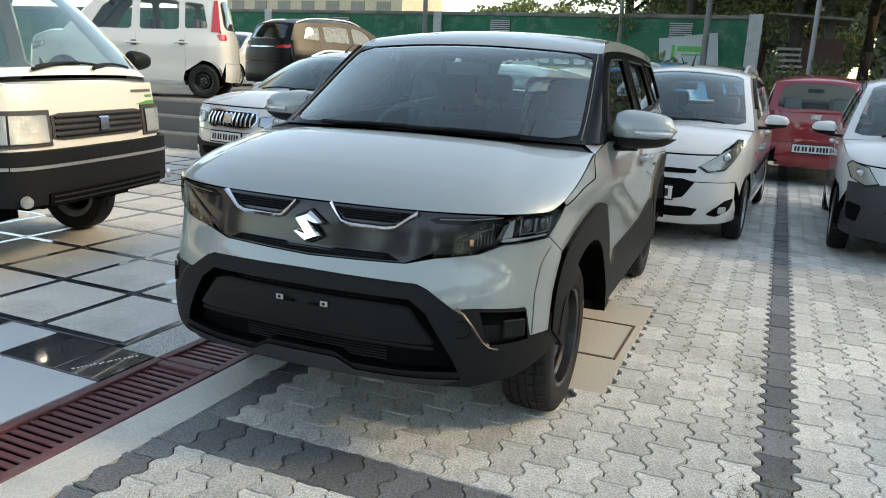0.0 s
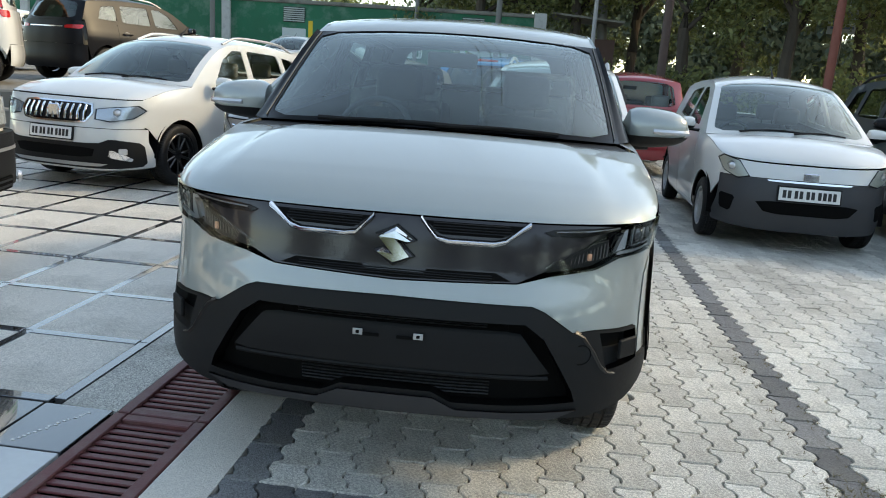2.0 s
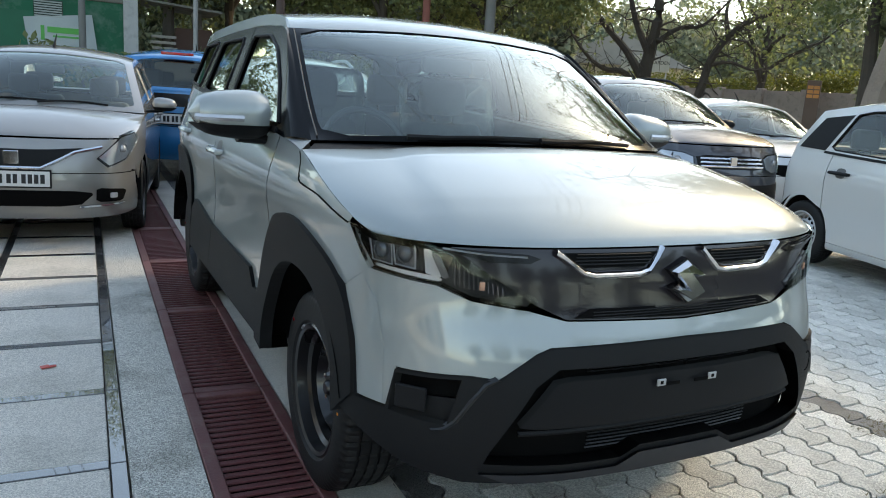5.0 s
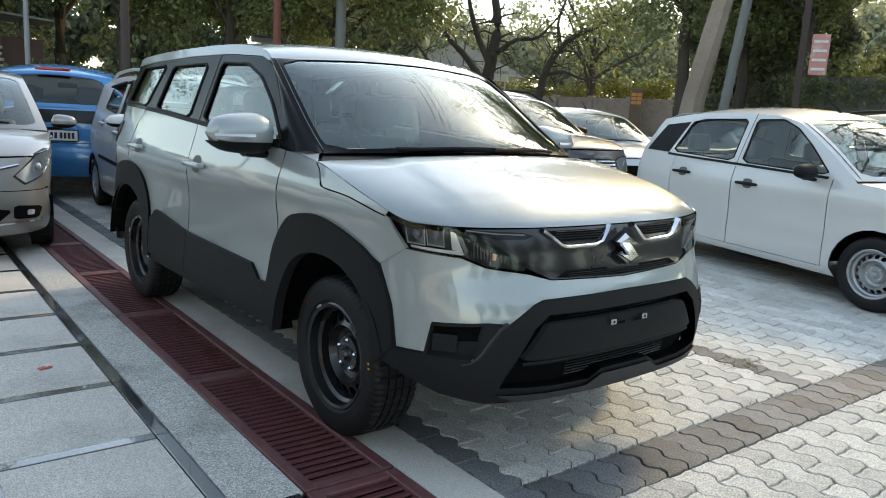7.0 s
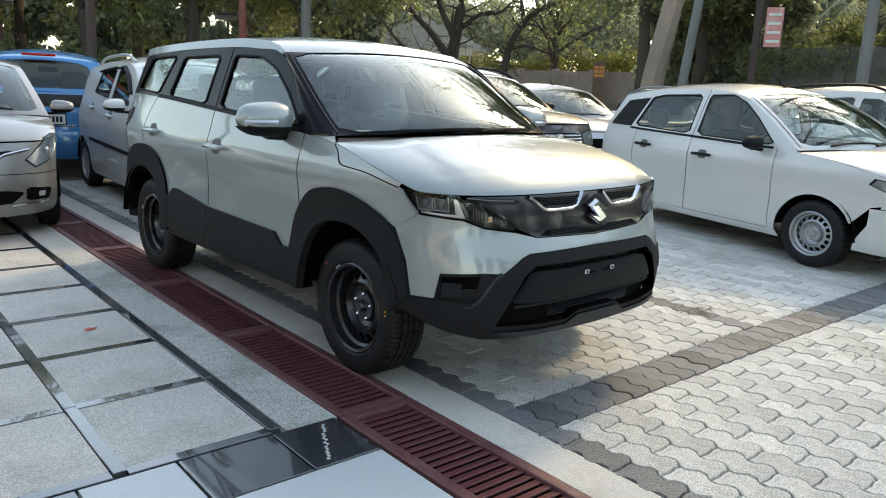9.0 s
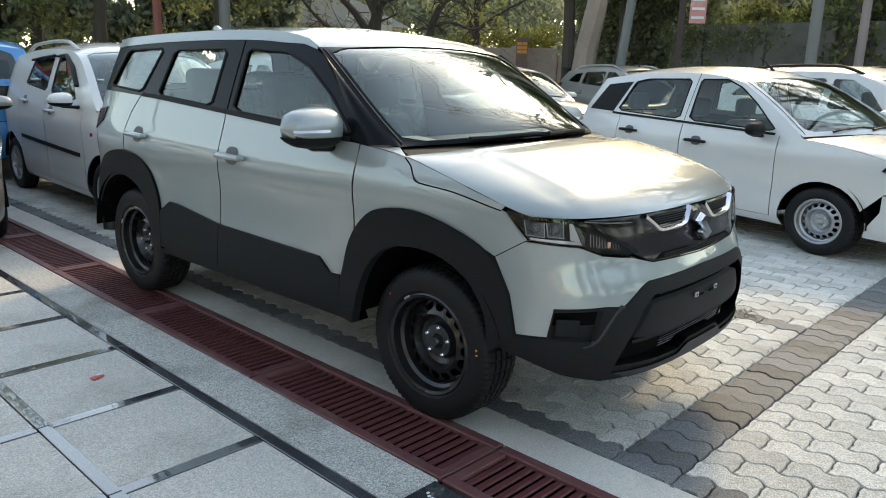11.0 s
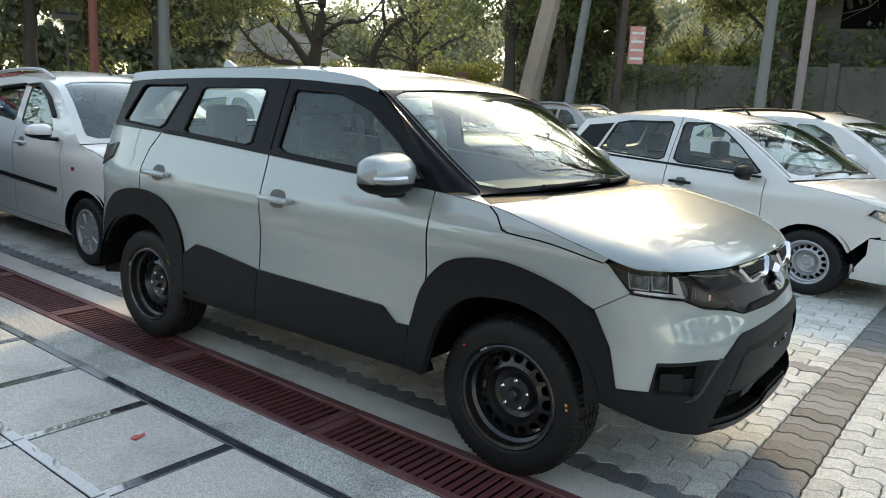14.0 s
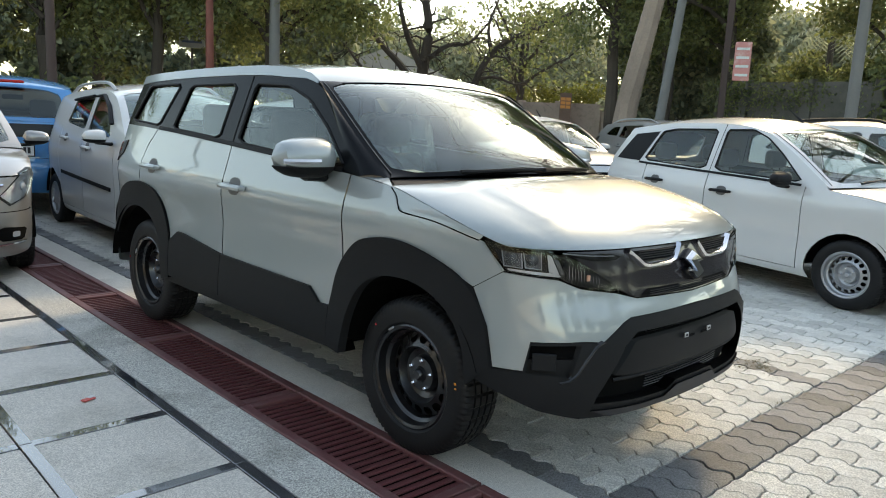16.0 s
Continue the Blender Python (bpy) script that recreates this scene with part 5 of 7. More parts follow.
# white city hatch with roof rails and door visors
BE = hatch(w=.80, yf=-.72, yr=2.90, wb=2.375, r=.28, ww=.165, paint=WHITE, style="cover", zhood=.80, zbump=.58, ycorner=-.42,
           shoulder=[(-.6, .76), (-.42, .84), (-.2, .93), (.1, .985), (.5, 1.0), (1.3, 1.05), (2.0, 1.11), (2.5, 1.15), (2.9, 1.16)],
           top=[(.05, .97), (.45, 1.25), (.70, 1.40), (.88, 1.465), (1.15, 1.50), (1.6, 1.505), (2.1, 1.47), (2.5, 1.41), (2.7, 1.36)],
           cowl=.08, roof=(.86, 2.5), tailtop=(2.74, 1.14), gend=2.68, doors=(.36, 1.28, 2.1),
           windows=[[(.56, 1.05), (1.22, 1.09), (1.24, 1.42), (1.05, 1.44), (.80, 1.33)], [(1.34, 1.10), (1.98, 1.15), (1.9, 1.38), (1.35, 1.43)]],
           mirror=(.92, .44, 1.07), handles=((1.12, .93), (1.9, .99)), rails=(1.0, 2.35), railmat=STEELS,
           lamps=[[(.42, .70), (.50, .655), (.66, .68), (.80, .80), (.92, .93), (.86, .94), (.66, .84)]], reflector=surf("yellowed_reflector", (.45, .42, .36), .25, .6),
           face=[("grille_upper", [(-.42, .685), (-.40, .645), (.40, .645), (.42, .685)], DARK, .006), ("grille_lower", [(-.42, .60), (-.30, .42), (.30, .42), (.42, .60)], DARK, .006),
                 ("intake", [(-.46, .36), (-.40, .27), (.40, .27), (.46, .36)], DARK, .004)],
           faces=[("fog_recess", [(.52, .30), (.68, .42), (.80, .44), (.76, .34), (.62, .28)], DARK, .006), ("fog_lamp", [(.63, .37), (.71, .37), (.71, .31), (.63, .31)], LAMPIN, .012)],
           plate_front=(-.02, .475), plate_d=.012, lean=.32)
city, C_ = car(BE, pose(.66, 4.42, 0, 0, 0, -4) @ Matrix.Diagonal((1, 1.08, 1, 1)), "white city hatchback with roof rails and rain visors", "city_car")
both("side_moulding", C_["F"], [(20 + .45, .56), (20 + 2.0, .60), (20 + 2.0, .635), (20 + .45, .595)], CLAD, city, d=.012)
both("side_indicator", C_["F"], rounded([(20 + .12, .80), (20 + .16, .80), (20 + .16, .77), (20 + .12, .77)], 1), REDLENS, city, d=.006)
for g in (-1, 1):
    part("rain_visor", tube([C_["G"](g * (20 + y), z, .018) for y, z in ((.58, 1.18), (.80, 1.345), (1.05, 1.452), (1.24, 1.435))], .022, 6, flat=.6), CLAD, city, smooth=True)
    part("rain_visor", tube([C_["G"](g * (20 + y), z, .018) for y, z in ((1.34, 1.44), (1.6, 1.42), (1.90, 1.39))], .022, 6, flat=.6), CLAD, city, smooth=True)

# white hatchback with an unpainted dark bumper
TEN = hatch(w=.80, yf=-.72, yr=2.85, wb=2.38, r=.28, ww=.165, paint=WHITE, style="cover", zhood=.79, zbump=.66, bumpmat=surf("faded_dark_bumper", (.035, .037, .042), .5, bump=.1, bump_scale=200),
            shoulder=[(-.6, .76), (-.45, .83), (-.2, .91), (.1, .955), (.5, .98), (1.3, 1.02), (2.0, 1.06), (2.5, 1.10), (2.85, 1.11)],
            top=[(.12, .95), (.5, 1.2), (.78, 1.37), (.95, 1.44), (1.2, 1.475), (1.6, 1.48), (2.1, 1.45), (2.5, 1.39), (2.7, 1.34)],
            cowl=.14, ycorner=-.45, roof=(.93, 2.48), tailtop=(2.70, 1.08), gend=2.64, doors=(.38, 1.32, 2.1),
            windows=[[(.62, 1.02), (1.26, 1.05), (1.28, 1.40), (1.1, 1.41), (.86, 1.30)], [(1.38, 1.055), (1.98, 1.09), (1.92, 1.36), (1.39, 1.41)]],
            mirror=(.92, .48, 1.04), handles=((1.15, .88), (1.9, .92)),
            lamps=[[(.50, .66), (.60, .635), (.76, .69), (.86, .80), (.80, .83), (.62, .79)]], reflector=surf("hazy_reflector", (.5, .49, .42), .35, .4),
            face=[("grille_bar", [(-.36, .655), (-.34, .638), (.34, .638), (.36, .655)], CHROME, .010), ("lower_mesh", [(-.44, .47), (-.34, .36), (.34, .36), (.44, .47)], DARK, .006)],
            faces=[("fog_recess", [(.60, .48), (.78, .50), (.76, .36), (.64, .34)], DARK, .004)], plate_front=(0, .545), plate_d=.02)
ten, T_ = car(TEN, pose(2.92, 4.45, 0, 0, 0, -3), "white hatchback with a dark unpainted front bumper", "hatchback")
part("emblem", panel_box(T_["W"], 0, .695, .13, .07, .03), CHROME, ten)

# dark blue SUV with roof rails
DU = hatch(w=.91, yf=-.82, yr=3.40, wb=2.67, r=.345, ww=.215, paint=NAVY, trim=CLAD, style="alloy5", zhood=.96, zbump=.66, zrb=.72, arch=.40, zs=.32,
           shoulder=[(-.7, .93), (-.5, .98), (-.2, 1.06), (.2, 1.10), (.6, 1.11), (1.4, 1.13), (2.1, 1.15), (2.8, 1.17), (3.3, 1.18)],
           top=[(.22, 1.08), (.6, 1.32), (.88, 1.48), (1.05, 1.545), (1.3, 1.59), (1.8, 1.61), (2.4, 1.59), (2.9, 1.54), (3.1, 1.5)],
           cowl=.25, roof=(1.04, 3.0), tailtop=(3.22, 1.15), gend=3.16, doors=(.48, 1.48, 2.4), lean=.28,
           windows=[[(.78, 1.16), (1.42, 1.17), (1.44, 1.52), (1.22, 1.52), (1.0, 1.42)], [(1.54, 1.175), (2.26, 1.19), (2.24, 1.51), (1.55, 1.53)], [(2.38, 1.20), (2.82, 1.22), (2.7, 1.46), (2.38, 1.49)]],
           mirror=(1.04, .62, 1.16), handles=((1.28, .95), (2.2, .97)), mirmat=BLACKP, handmat=BLACKP, antenna="rod",
           lamps=[[(.48, .72), (.60, .68), (.84, .71), (.96, .84), (.90, .90), (.60, .88), (.48, .84)]],
           face=[("grille", [(-.46, .86), (-.44, .72), (.44, .72), (.46, .86)], GLOSSB, .006), ("lower_cladding", [(-1.0, .60), (-.5, .56), (.5, .56), (1.0, .60), (1.02, .30), (.6, .25), (-.6, .25), (-1.02, .30)], CLAD, .010), ("intake", [(-.5, .50), (-.42, .36), (.42, .36), (.5, .50)], DARK, .014)],
           faces=[("fog_lamp", [(.70, .50), (.78, .50), (.78, .43), (.70, .43)], LAMPIN, .016)], rails=(1.0, 2.95), railmat=CLAD)
duster, D_ = car(DU, pose(4.92, 4.25, 0, 0, 0, -6), "dark blue SUV with black roof rails and alloy wheels", "suv")
for z in (.75, .79, .83):
    part("grille_bar", tube([D_["W"](u, z, .02) for u in np.linspace(-.42, .42, 9)], .011, 6), CHROME, duster, smooth=True)
part("emblem", panel_box(D_["W"], 0, .79, .09, .12, .035), CHROME, duster)

# white sedan-hatch beside the SUV, its flank towards it
SW = hatch(w=.87, yf=-.83, yr=3.0, wb=2.45, r=.295, ww=.18, paint=WHITE, style="steel_silver", zhood=.84, zbump=.60, mirmat=CLAD, handmat=CLAD,
           shoulder=[(-.7, .82), (-.5, .86), (-.2, .93), (.2, .98), (.6, .995), (1.4, 1.02), (2.1, 1.04), (2.6, 1.06), (3.0, 1.07)],
           top=[(.18, .97), (.55, 1.22), (.82, 1.38), (.98, 1.455), (1.25, 1.50), (1.6, 1.51), (2.1, 1.49), (2.55, 1.43), (2.8, 1.38)],
           roof=(.98, 2.6), windows=[[(.46, 1.025), (1.36, 1.05), (1.375, 1.452), (1.10, 1.462), (.92, 1.39), (.72, 1.25)], [(1.47, 1.055), (2.28, 1.085), (2.16, 1.40), (2.0, 1.435), (1.48, 1.452)]], doors=(.42, 1.41, 2.22), qglass=GLASSD, seals=True,
           lamps=[[(.52, .66), (.80, .70), (1.02, .79), (.98, .84), (.74, .80), (.52, .73)]],
           face=[("grille", [(-.46, .68), (-.36, .46), (.36, .46), (.46, .68)], DARK, .006)], faces=[("fog_recess", [(.60, .46), (.84, .50), (.84, .40), (.66, .36)], DARK, .006)])
swift, SW_ = car(SW, pose(4.55, -.46, 0, 0, 0, -17) @ Matrix.Diagonal((1.0, 1.09, 0.97, 1)), "white hatchback with plain silver steel wheels", "hatchback")
both("pillar_panel", SW_["G"], [(20 + 2.34, 1.07), (20 + 2.70, 1.08), (20 + 2.52, 1.36), (20 + 2.20, 1.40)], CLAD, swift, d=.006)

# red hatchback, its tail towards the SUV
RD = hatch(w=.78, yf=-.70, yr=2.75, wb=2.35, r=.28, ww=.16, paint=REDP, style="cover", zrb=.62, tailtop=(2.62, 1.03), gend=2.56, roof=(.9, 2.40), doors=(.38, 1.3, 2.05),
           shoulder=[(-.6, .78), (-.45, .84), (-.2, .91), (.1, .95), (.5, .97), (1.3, .99), (2.0, 1.02), (2.4, 1.04), (2.75, 1.05)],
           top=[(.12, .95), (.5, 1.2), (.78, 1.38), (.95, 1.45), (1.2, 1.49), (1.6, 1.50), (2.1, 1.48), (2.4, 1.45), (2.6, 1.4)], ycorner=-.45, cowl=.14, lean=.26,
           windows=[[(.62, 1.01), (1.24, 1.03), (1.26, 1.41), (1.1, 1.42), (.86, 1.30)], [(1.34, 1.035), (1.94, 1.06), (1.9, 1.40), (1.35, 1.42)]],
           tails=[("tail_lamp", [(.60, .80), (.80, .80), (.82, 1.0), (.66, 1.02)], REDLENS, .010)], plate_rear=(0, .53), mirror=(.90, .5, 1.03))
red, R_ = car(RD, pose(2.3, 11.7, 0, 0, 0, 178), "red hatchback seen from its tailgate", "hatchback")
part("emblem", panel_box(R_["W"].back, 0, .98, .13, .07, .02), CHROME, red)

# blue hatchback, its tail towards the SUV
BL = hatch(w=.84, yf=-.75, yr=2.90, wb=2.36, r=.29, paint=BLUEP, style="cover", zrb=.64, tailtop=(2.76, 1.02), gend=2.70, roof=(.95, 2.52), doors=(.40, 1.36, 2.12), glass=GLASSD,
           shoulder=[(-.6, .80), (-.45, .85), (-.2, .92), (.1, .96), (.5, .98), (1.3, 1.01), (2.0, 1.03), (2.4, 1.04), (2.85, 1.05)],
           rears=[("dark_band", [(-.62, .86), (.62, .86), (.66, 1.0), (-.66, 1.0)], GLOSSB, .006)], plate_rear=(0, .72), mirror=(.96, .55, 1.03))
blue, B_ = car(BL, pose(.63, 10.45, 0, 0, 0, 163) @ Matrix.Diagonal((1.06, 1.04, 1.09, 1)), "bright blue hatchback seen from its tailgate", "hatchback")
part("stop_lamp", box(0, 2.66, 1.44, .36, .05, .03, .008, 1), REDLENS, blue)


# ---- more vehicles ----
def van_nose(c, W, S):
    sc = W.sy(S["ycorner"])
    panel("front_panel", W, [(-sc, .69), (sc, .69), (sc, 1.06), (-sc, 1.06)], CREAM, c)
    panel("grille", W, rounded([(-.40, .75), (.40, .75), (.40, .90), (-.40, .90)], 1, .08), surf("dark_grey_grille", (.055, .05, .05), .5), c, "dark grey slatted grille", d=.008, lip=.02)
    for k in range(4):
        part("grille_slat", tube([W(u, .775 + .034 * k, .014) for u in np.linspace(-.38, .38, 9)], .008, 6), CLAD, c, smooth=True)
    for g in (-1, 1):
        surround = panel("lamp_surround", W, [(g * u, v) for u, v in ((.41, .725), (.76, .725), (.76, .92), (.41, .92))], surf("dark_grey_grille", (.055, .05, .05), .5), c, d=.010, lip=.02)
        panel("headlamp", W, [(g * u, v) for u, v in ((.44, .745), (.66, .745), (.66, .895), (.44, .895))], LAMPIN, surround, d=.016)
        panel("headlamp_lens", W, [(g * u, v) for u, v in ((.44, .745), (.66, .745), (.66, .895), (.44, .895))], surf("ribbed_lamp_glass", (.52, .53, .50), .12, .5, bump=.5, bump_scale=240), surround, d=.020)
        panel("side_indicator", W, [(g * u, v) for u, v in ((.67, .745), (.745, .745), (.745, .895), (.67, .895))], surf("ribbed_lamp_glass", (.52, .53, .50)), surround, d=.018)
    panel("front_bumper", W, [(-.98, .41), (.98, .41), (1.02, .705), (-1.02, .705)], CLAD, c, "black plastic bumper with a grey line", d=.05, lip=.09)
    panel("bumper_line", W, [(-1.0, .61), (1.0, .61), (1.0, .628), (-1.0, .628)], STEELS, c, d=.056)
    panel("bumper_slot", W, [(-.50, .40), (.50, .40), (.50, .47), (-.50, .47)], DARK, c, d=.063)
    for k in (.42, .45):
        part("bumper_rib", tube([W(u, k, .066) for u in np.linspace(-.48, .48, 9)], .006, 6), CLAD, c)
    for u in (-.62, .62):
        bm = lathe([(0, .035), (-.02, .03), (-.024, .0001)], 16)
        p = Vector(W(u, .44, .062))
        n = (Vector(W(u, .44, .1)) - p).normalized()
        bmesh.ops.transform(bm, matrix=Matrix.Translation(p) @ (-n).to_track_quat("X", "Z").to_matrix().to_4x4(), verts=bm.verts)
        part("fog_lamp", bm, LAMPIN, c, smooth=True)
    part("emblem", panel_box(W, 0, .825, .09, .09, .03), CHROME, c)
    for i, (u0, u1, z) in enumerate(((.34, .60, 1.0), (.50, .60, .965))):
        panel("badge", W, [(u0, z), (u1, z), (u1, z + .018), (u0, z + .018)], TRIM if i == 0 else surf("green_decal", (.10, .33, .05), .4), c, d=.003, lip=0)
    panel("leaf_decal", W, [(.36, .925), (.52, .945), (.66, .945), (.60, .915), (.70, .89), (.56, .90), (.46, .92)], surf("green_decal", (.10, .33, .05), .4), c, d=.003, lip=0)


VAN = dict(w=.705, yf=-.62, yr=2.72, wb=1.84, r=.275, ww=.16, style="cover", xwheel=.66, zs=.30, paint=CREAM, zbump=.60, zrb=.60, arch=.33, ycorner=-.50, zhood=1.06, glass=GLASS,
           plan=[(0, -.62), (.25, -.617), (.48, -.60), (.62, -.565), (.682, -.48), (.70, -.25), (.705, .6), (.705, 1.6), (.70, 2.2), (.68, 2.55), (.60, 2.69), (.3, 2.72), (0, 2.72)],
           front=[(.2, .03), (.5, 0), (.8, .01), (1.06, .05), (1.3, .12)], sideprof=[(.2, .02), (.5, .0), (.9, .0), (1.1, .01), (1.3, .03)], rear=[(.2, .02), (.8, 0), (1.2, .02)],
           shoulder=[(-.6, 1.06), (-.38, 1.06), (-.2, 1.07), (.5, 1.07), (1.5, 1.08), (2.6, 1.08)], top=[(-.46, 1.07), (-.2, 1.33), (.06, 1.56), (.24, 1.67), (.5, 1.71), (1.2, 1.73), (2.0, 1.72), (2.5, 1.68), (2.66, 1.6)],
           cowl=-.44, bow=.12, hoodbulge=.0, roof=(.28, 2.5), tailtop=(2.6, 1.07), gend=2.56, doors=(-.30, .62, 1.7), lean=.16, curve=.1, pillar_w=.045, wsbulge=.05, floor=False,
           windows=[[(-.22, 1.13), (.56, 1.13), (.57, 1.58), (.20, 1.58)], [(.70, 1.13), (1.5, 1.13), (1.5, 1.60), (.71, 1.60)], [(1.6, 1.13), (2.4, 1.13), (2.36, 1.58), (1.6, 1.60)]], nose=van_nose, mirror=(.84, -.26, 1.2), yax=.10, mirmat=CLAD, handles=((.5, .86),))
van, V_ = car(VAN, pose(-3.46, .87, 0, 0, 0, 100) @ Matrix.Diagonal((1.19, 1.08, 1.15, 1)), "cream white minivan with a black plastic bumper", "van")

TALL = hatch(w=.80, yf=-.74, yr=2.90, wb=2.4, r=.28, ww=.165, paint=WHITE, style="steel_black", zhood=.88, tailtop=(2.76, 1.06), gend=2.70, roof=(.75, 2.62), cowl=.02, doors=(.30, 1.26, 2.1), lean=.20, arch=.34,
             shoulder=[(-.6, .86), (-.45, .90), (-.2, .97), (.1, 1.0), (.5, 1.01), (1.3, 1.03), (2.0, 1.05), (2.8, 1.06)], ycorner=-.45,
             top=[(0, 1.0), (.3, 1.27), (.55, 1.50), (.72, 1.60), (1.0, 1.66), (1.6, 1.68), (2.2, 1.66), (2.62, 1.62), (2.75, 1.58)],
             windows=[[(.45, 1.07), (1.18, 1.08), (1.2, 1.56), (.9, 1.57), (.68, 1.42)], [(1.32, 1.08), (2.0, 1.10), (2.0, 1.55), (1.33, 1.58)], [(2.1, 1.12), (2.5, 1.13), (2.42, 1.52), (2.1, 1.54)]],
             tails=[("tail_lamp", [(.62, .95), (.80, .95), (.86, 1.05), (.62, 1.05)], REDLENS, .01)], mirror=(.92, .4, 1.08))
tall, TA = car(TALL, pose(-10.4, 7.75, .72, 0, 0, -62) @ Matrix.Diagonal((1, 1, 1.09, 1)), "white tall hatchback parked on the raised plinth", "hatchback")
both("tail_lamp", TA["G"], [(20 + 2.56, 1.08), (20 + 2.72, 1.08), (20 + 2.66, 1.58), (20 + 2.60, 1.58)], REDLENS, tall, d=.012)

BSUV = dict(DU)
BSUV.update(paint=BLACKP, roofmat=BLACKP, rails=(1.1, 2.9), railmat=STEELS, face=(), faces=(), lamps=(), glass=GLASSD, tailtop=(3.22, 1.15),
            tails=[("tail_lamp", [(.50, 1.0), (.88, 1.0), (.95, 1.08), (.5, 1.06)], REDLENS, .01)], rears=[("tail_bar", [(-.45, 1.02), (.45, 1.02), (.45, 1.04), (-.45, 1.04)], CHROME, .008)])
bsuv, _b = car(BSUV, pose(-7.6, 14.3, .72, 0, 0, 160), "black SUV with silver roof rails parked on the plinth", "suv")
WH2 = hatch(paint=WHITE, face=[("grille", [(-.46, .70), (-.36, .46), (.36, .46), (.46, .70)], DARK, .006)], faces=[("fog_recess", [(.60, .46), (.84, .50), (.84, .40), (.66, .36)], DARK, .006)])
wh2, _b = car(WH2, pose(-12.6, 14.2, .72, 0, 0, 6), "white hatchback with a black grille on the plinth", "hatchback")
WMP = dict(XO)
WMP.update(face=(), faces=(), plate_front=None)
mpv, _b = car(WMP, pose(-8.2, 23.5, .72, 0, 0, -14), "white crossover with roof rails near the green wall", "crossover")
SED = hatch(paint=paint("pale_silver_paint", (.55, .56, .57), .5, .38), face=[("grille", [(-.46, .70), (-.36, .56), (.36, .56), (.46, .70)], DARK, .006)])
silver_car, _b = car(SED, pose(7.2, 5.0, 0, 0, 0, -20), "pale silver hatchback in the second row", "hatchback")
WS2 = dict(XO)
WS2.update(face=(), faces=(), plate_front=None, railmat=CLAD)
wsuv, _b = car(WS2, pose(6.95, -.95, 0, 0, 0, -18), "white crossover with black roof rails", "crossover")
WS3 = dict(DU)
WS3.update(paint=paint("slate_blue_paint", (.11, .13, .16), .4, .38), lamps=DU["lamps"], face=(), faces=())
far_suv, _b = car(WS3, pose(12.2, .9, 0, 0, 0, -22), "slate grey SUV in the far row", "suv")
WS4 = dict(XO)
WS4.update(paint=GREY, face=(), faces=(), plate_front=None)
far_x, _b = car(WS4, pose(12.8, 5.4, 0, 0, 0, -20), "grey crossover with silver roof rails in the far row", "crossover")
far_h, _b = car(dict(SED, paint=WHITE), pose(11.0, 8.2, 0, 0, 0, -20), "white hatchback in the far row", "hatchback")
far_w, _b = car(dict(BE, rails=None, plate_front=None), pose(-2.4, 16.0, 0, 0, 0, 175), "white hatchback behind the blue one", "hatchback")


# ---- ground, drain, tiles and pavers ----
def speckled(name, colour, rough, island=0.06, chips=(270, 0.70, 1.30), bump=0.4, dirt_amount=0.6, dirt=(0.26, 0.25, 0.20)):
    """Cast terrazzo: stone chips in cement, with broad stains."""
    m = surf(name, colour, rough, scale=3.0, vary=0.12, bump=bump, bump_scale=170, dirt=dirt, dirt_amount=dirt_amount, island=island)
    t = m.node_tree
    n, l = t.nodes, t.links
    p = n["Principled BSDF"]
    link = p.inputs["Base Color"].links[0]
    src = link.from_socket
    co = n.new("ShaderNodeTexCoord")
    vo = n.new("ShaderNodeTexVoronoi")
    vo.inputs["Scale"].default_value = chips[0]
    l.new(co.outputs["Object"], vo.inputs["Vector"])
    sep = n.new("ShaderNodeSeparateColor")
    l.new(vo.outputs["Color"], sep.inputs[0])
    mr = n.new("ShaderNodeMapRange")
    mr.inputs["To Min"].default_value, mr.inputs["To Max"].default_value = chips[1], chips[2]
    l.new(sep.outputs[0], mr.inputs["Value"])
    sc = n.new("ShaderNodeVectorMath")
    sc.operation = "SCALE"
    l.new(src, sc.inputs[0])
    l.new(mr.outputs["Result"], sc.inputs["Scale"])
    l.new(sc.outputs["Vector"], p.inputs["Base Color"])
    return m


YARD = pose(0, 0, 0, 0, 0, -1.5)
CONC = speckled("weathered_concrete", (0.63, 0.595, 0.53), 0.85, island=0.0, chips=(210, 0.86, 1.1), bump=0.5, dirt_amount=0.7, dirt=(0.30, 0.275, 0.225))
GROUND = surf("dusty_ground", (0.30, 0.285, 0.25), 0.9, scale=1.2, vary=0.2, bump=0.3, bump_scale=30, dirt=(0.16, 0.15, 0.12), dirt_amount=0.5)
TERRAZZO = speckled("grey_terrazzo", (0.65, 0.61, 0.545), 0.48, chips=(250, 0.66, 1.30), dirt_amount=0.7, dirt=(0.27, 0.26, 0.22))
GRANITE = surf("polished_black_granite", (0.045, 0.048, 0.053), 0.12, scale=6.0, vary=0.35, bump_scale=160, spec=0.7, coat=0.8, coat_ior=2.1, dirt=(0.20, 0.19, 0.17), dirt_amount=0.25)
MARBLE = surf("pale_marble", (0.56, 0.58, 0.58), 0.3, scale=5.0, vary=0.1, bump_scale=40)
MAROON = surf("maroon_painted_steel", (0.118, 0.032, 0.034), 0.45, scale=14.0, vary=0.3, bump=0.15, bump_scale=120, dirt=(0.17, 0.12, 0.10), dirt_amount=0.45)
MAROOND = surf("dusty_maroon_steel", (0.135, 0.048, 0.047), 0.55, scale=14.0, vary=0.3, bump=0.15, bump_scale=120, dirt=(0.19, 0.13, 0.115), dirt_amount=0.6)
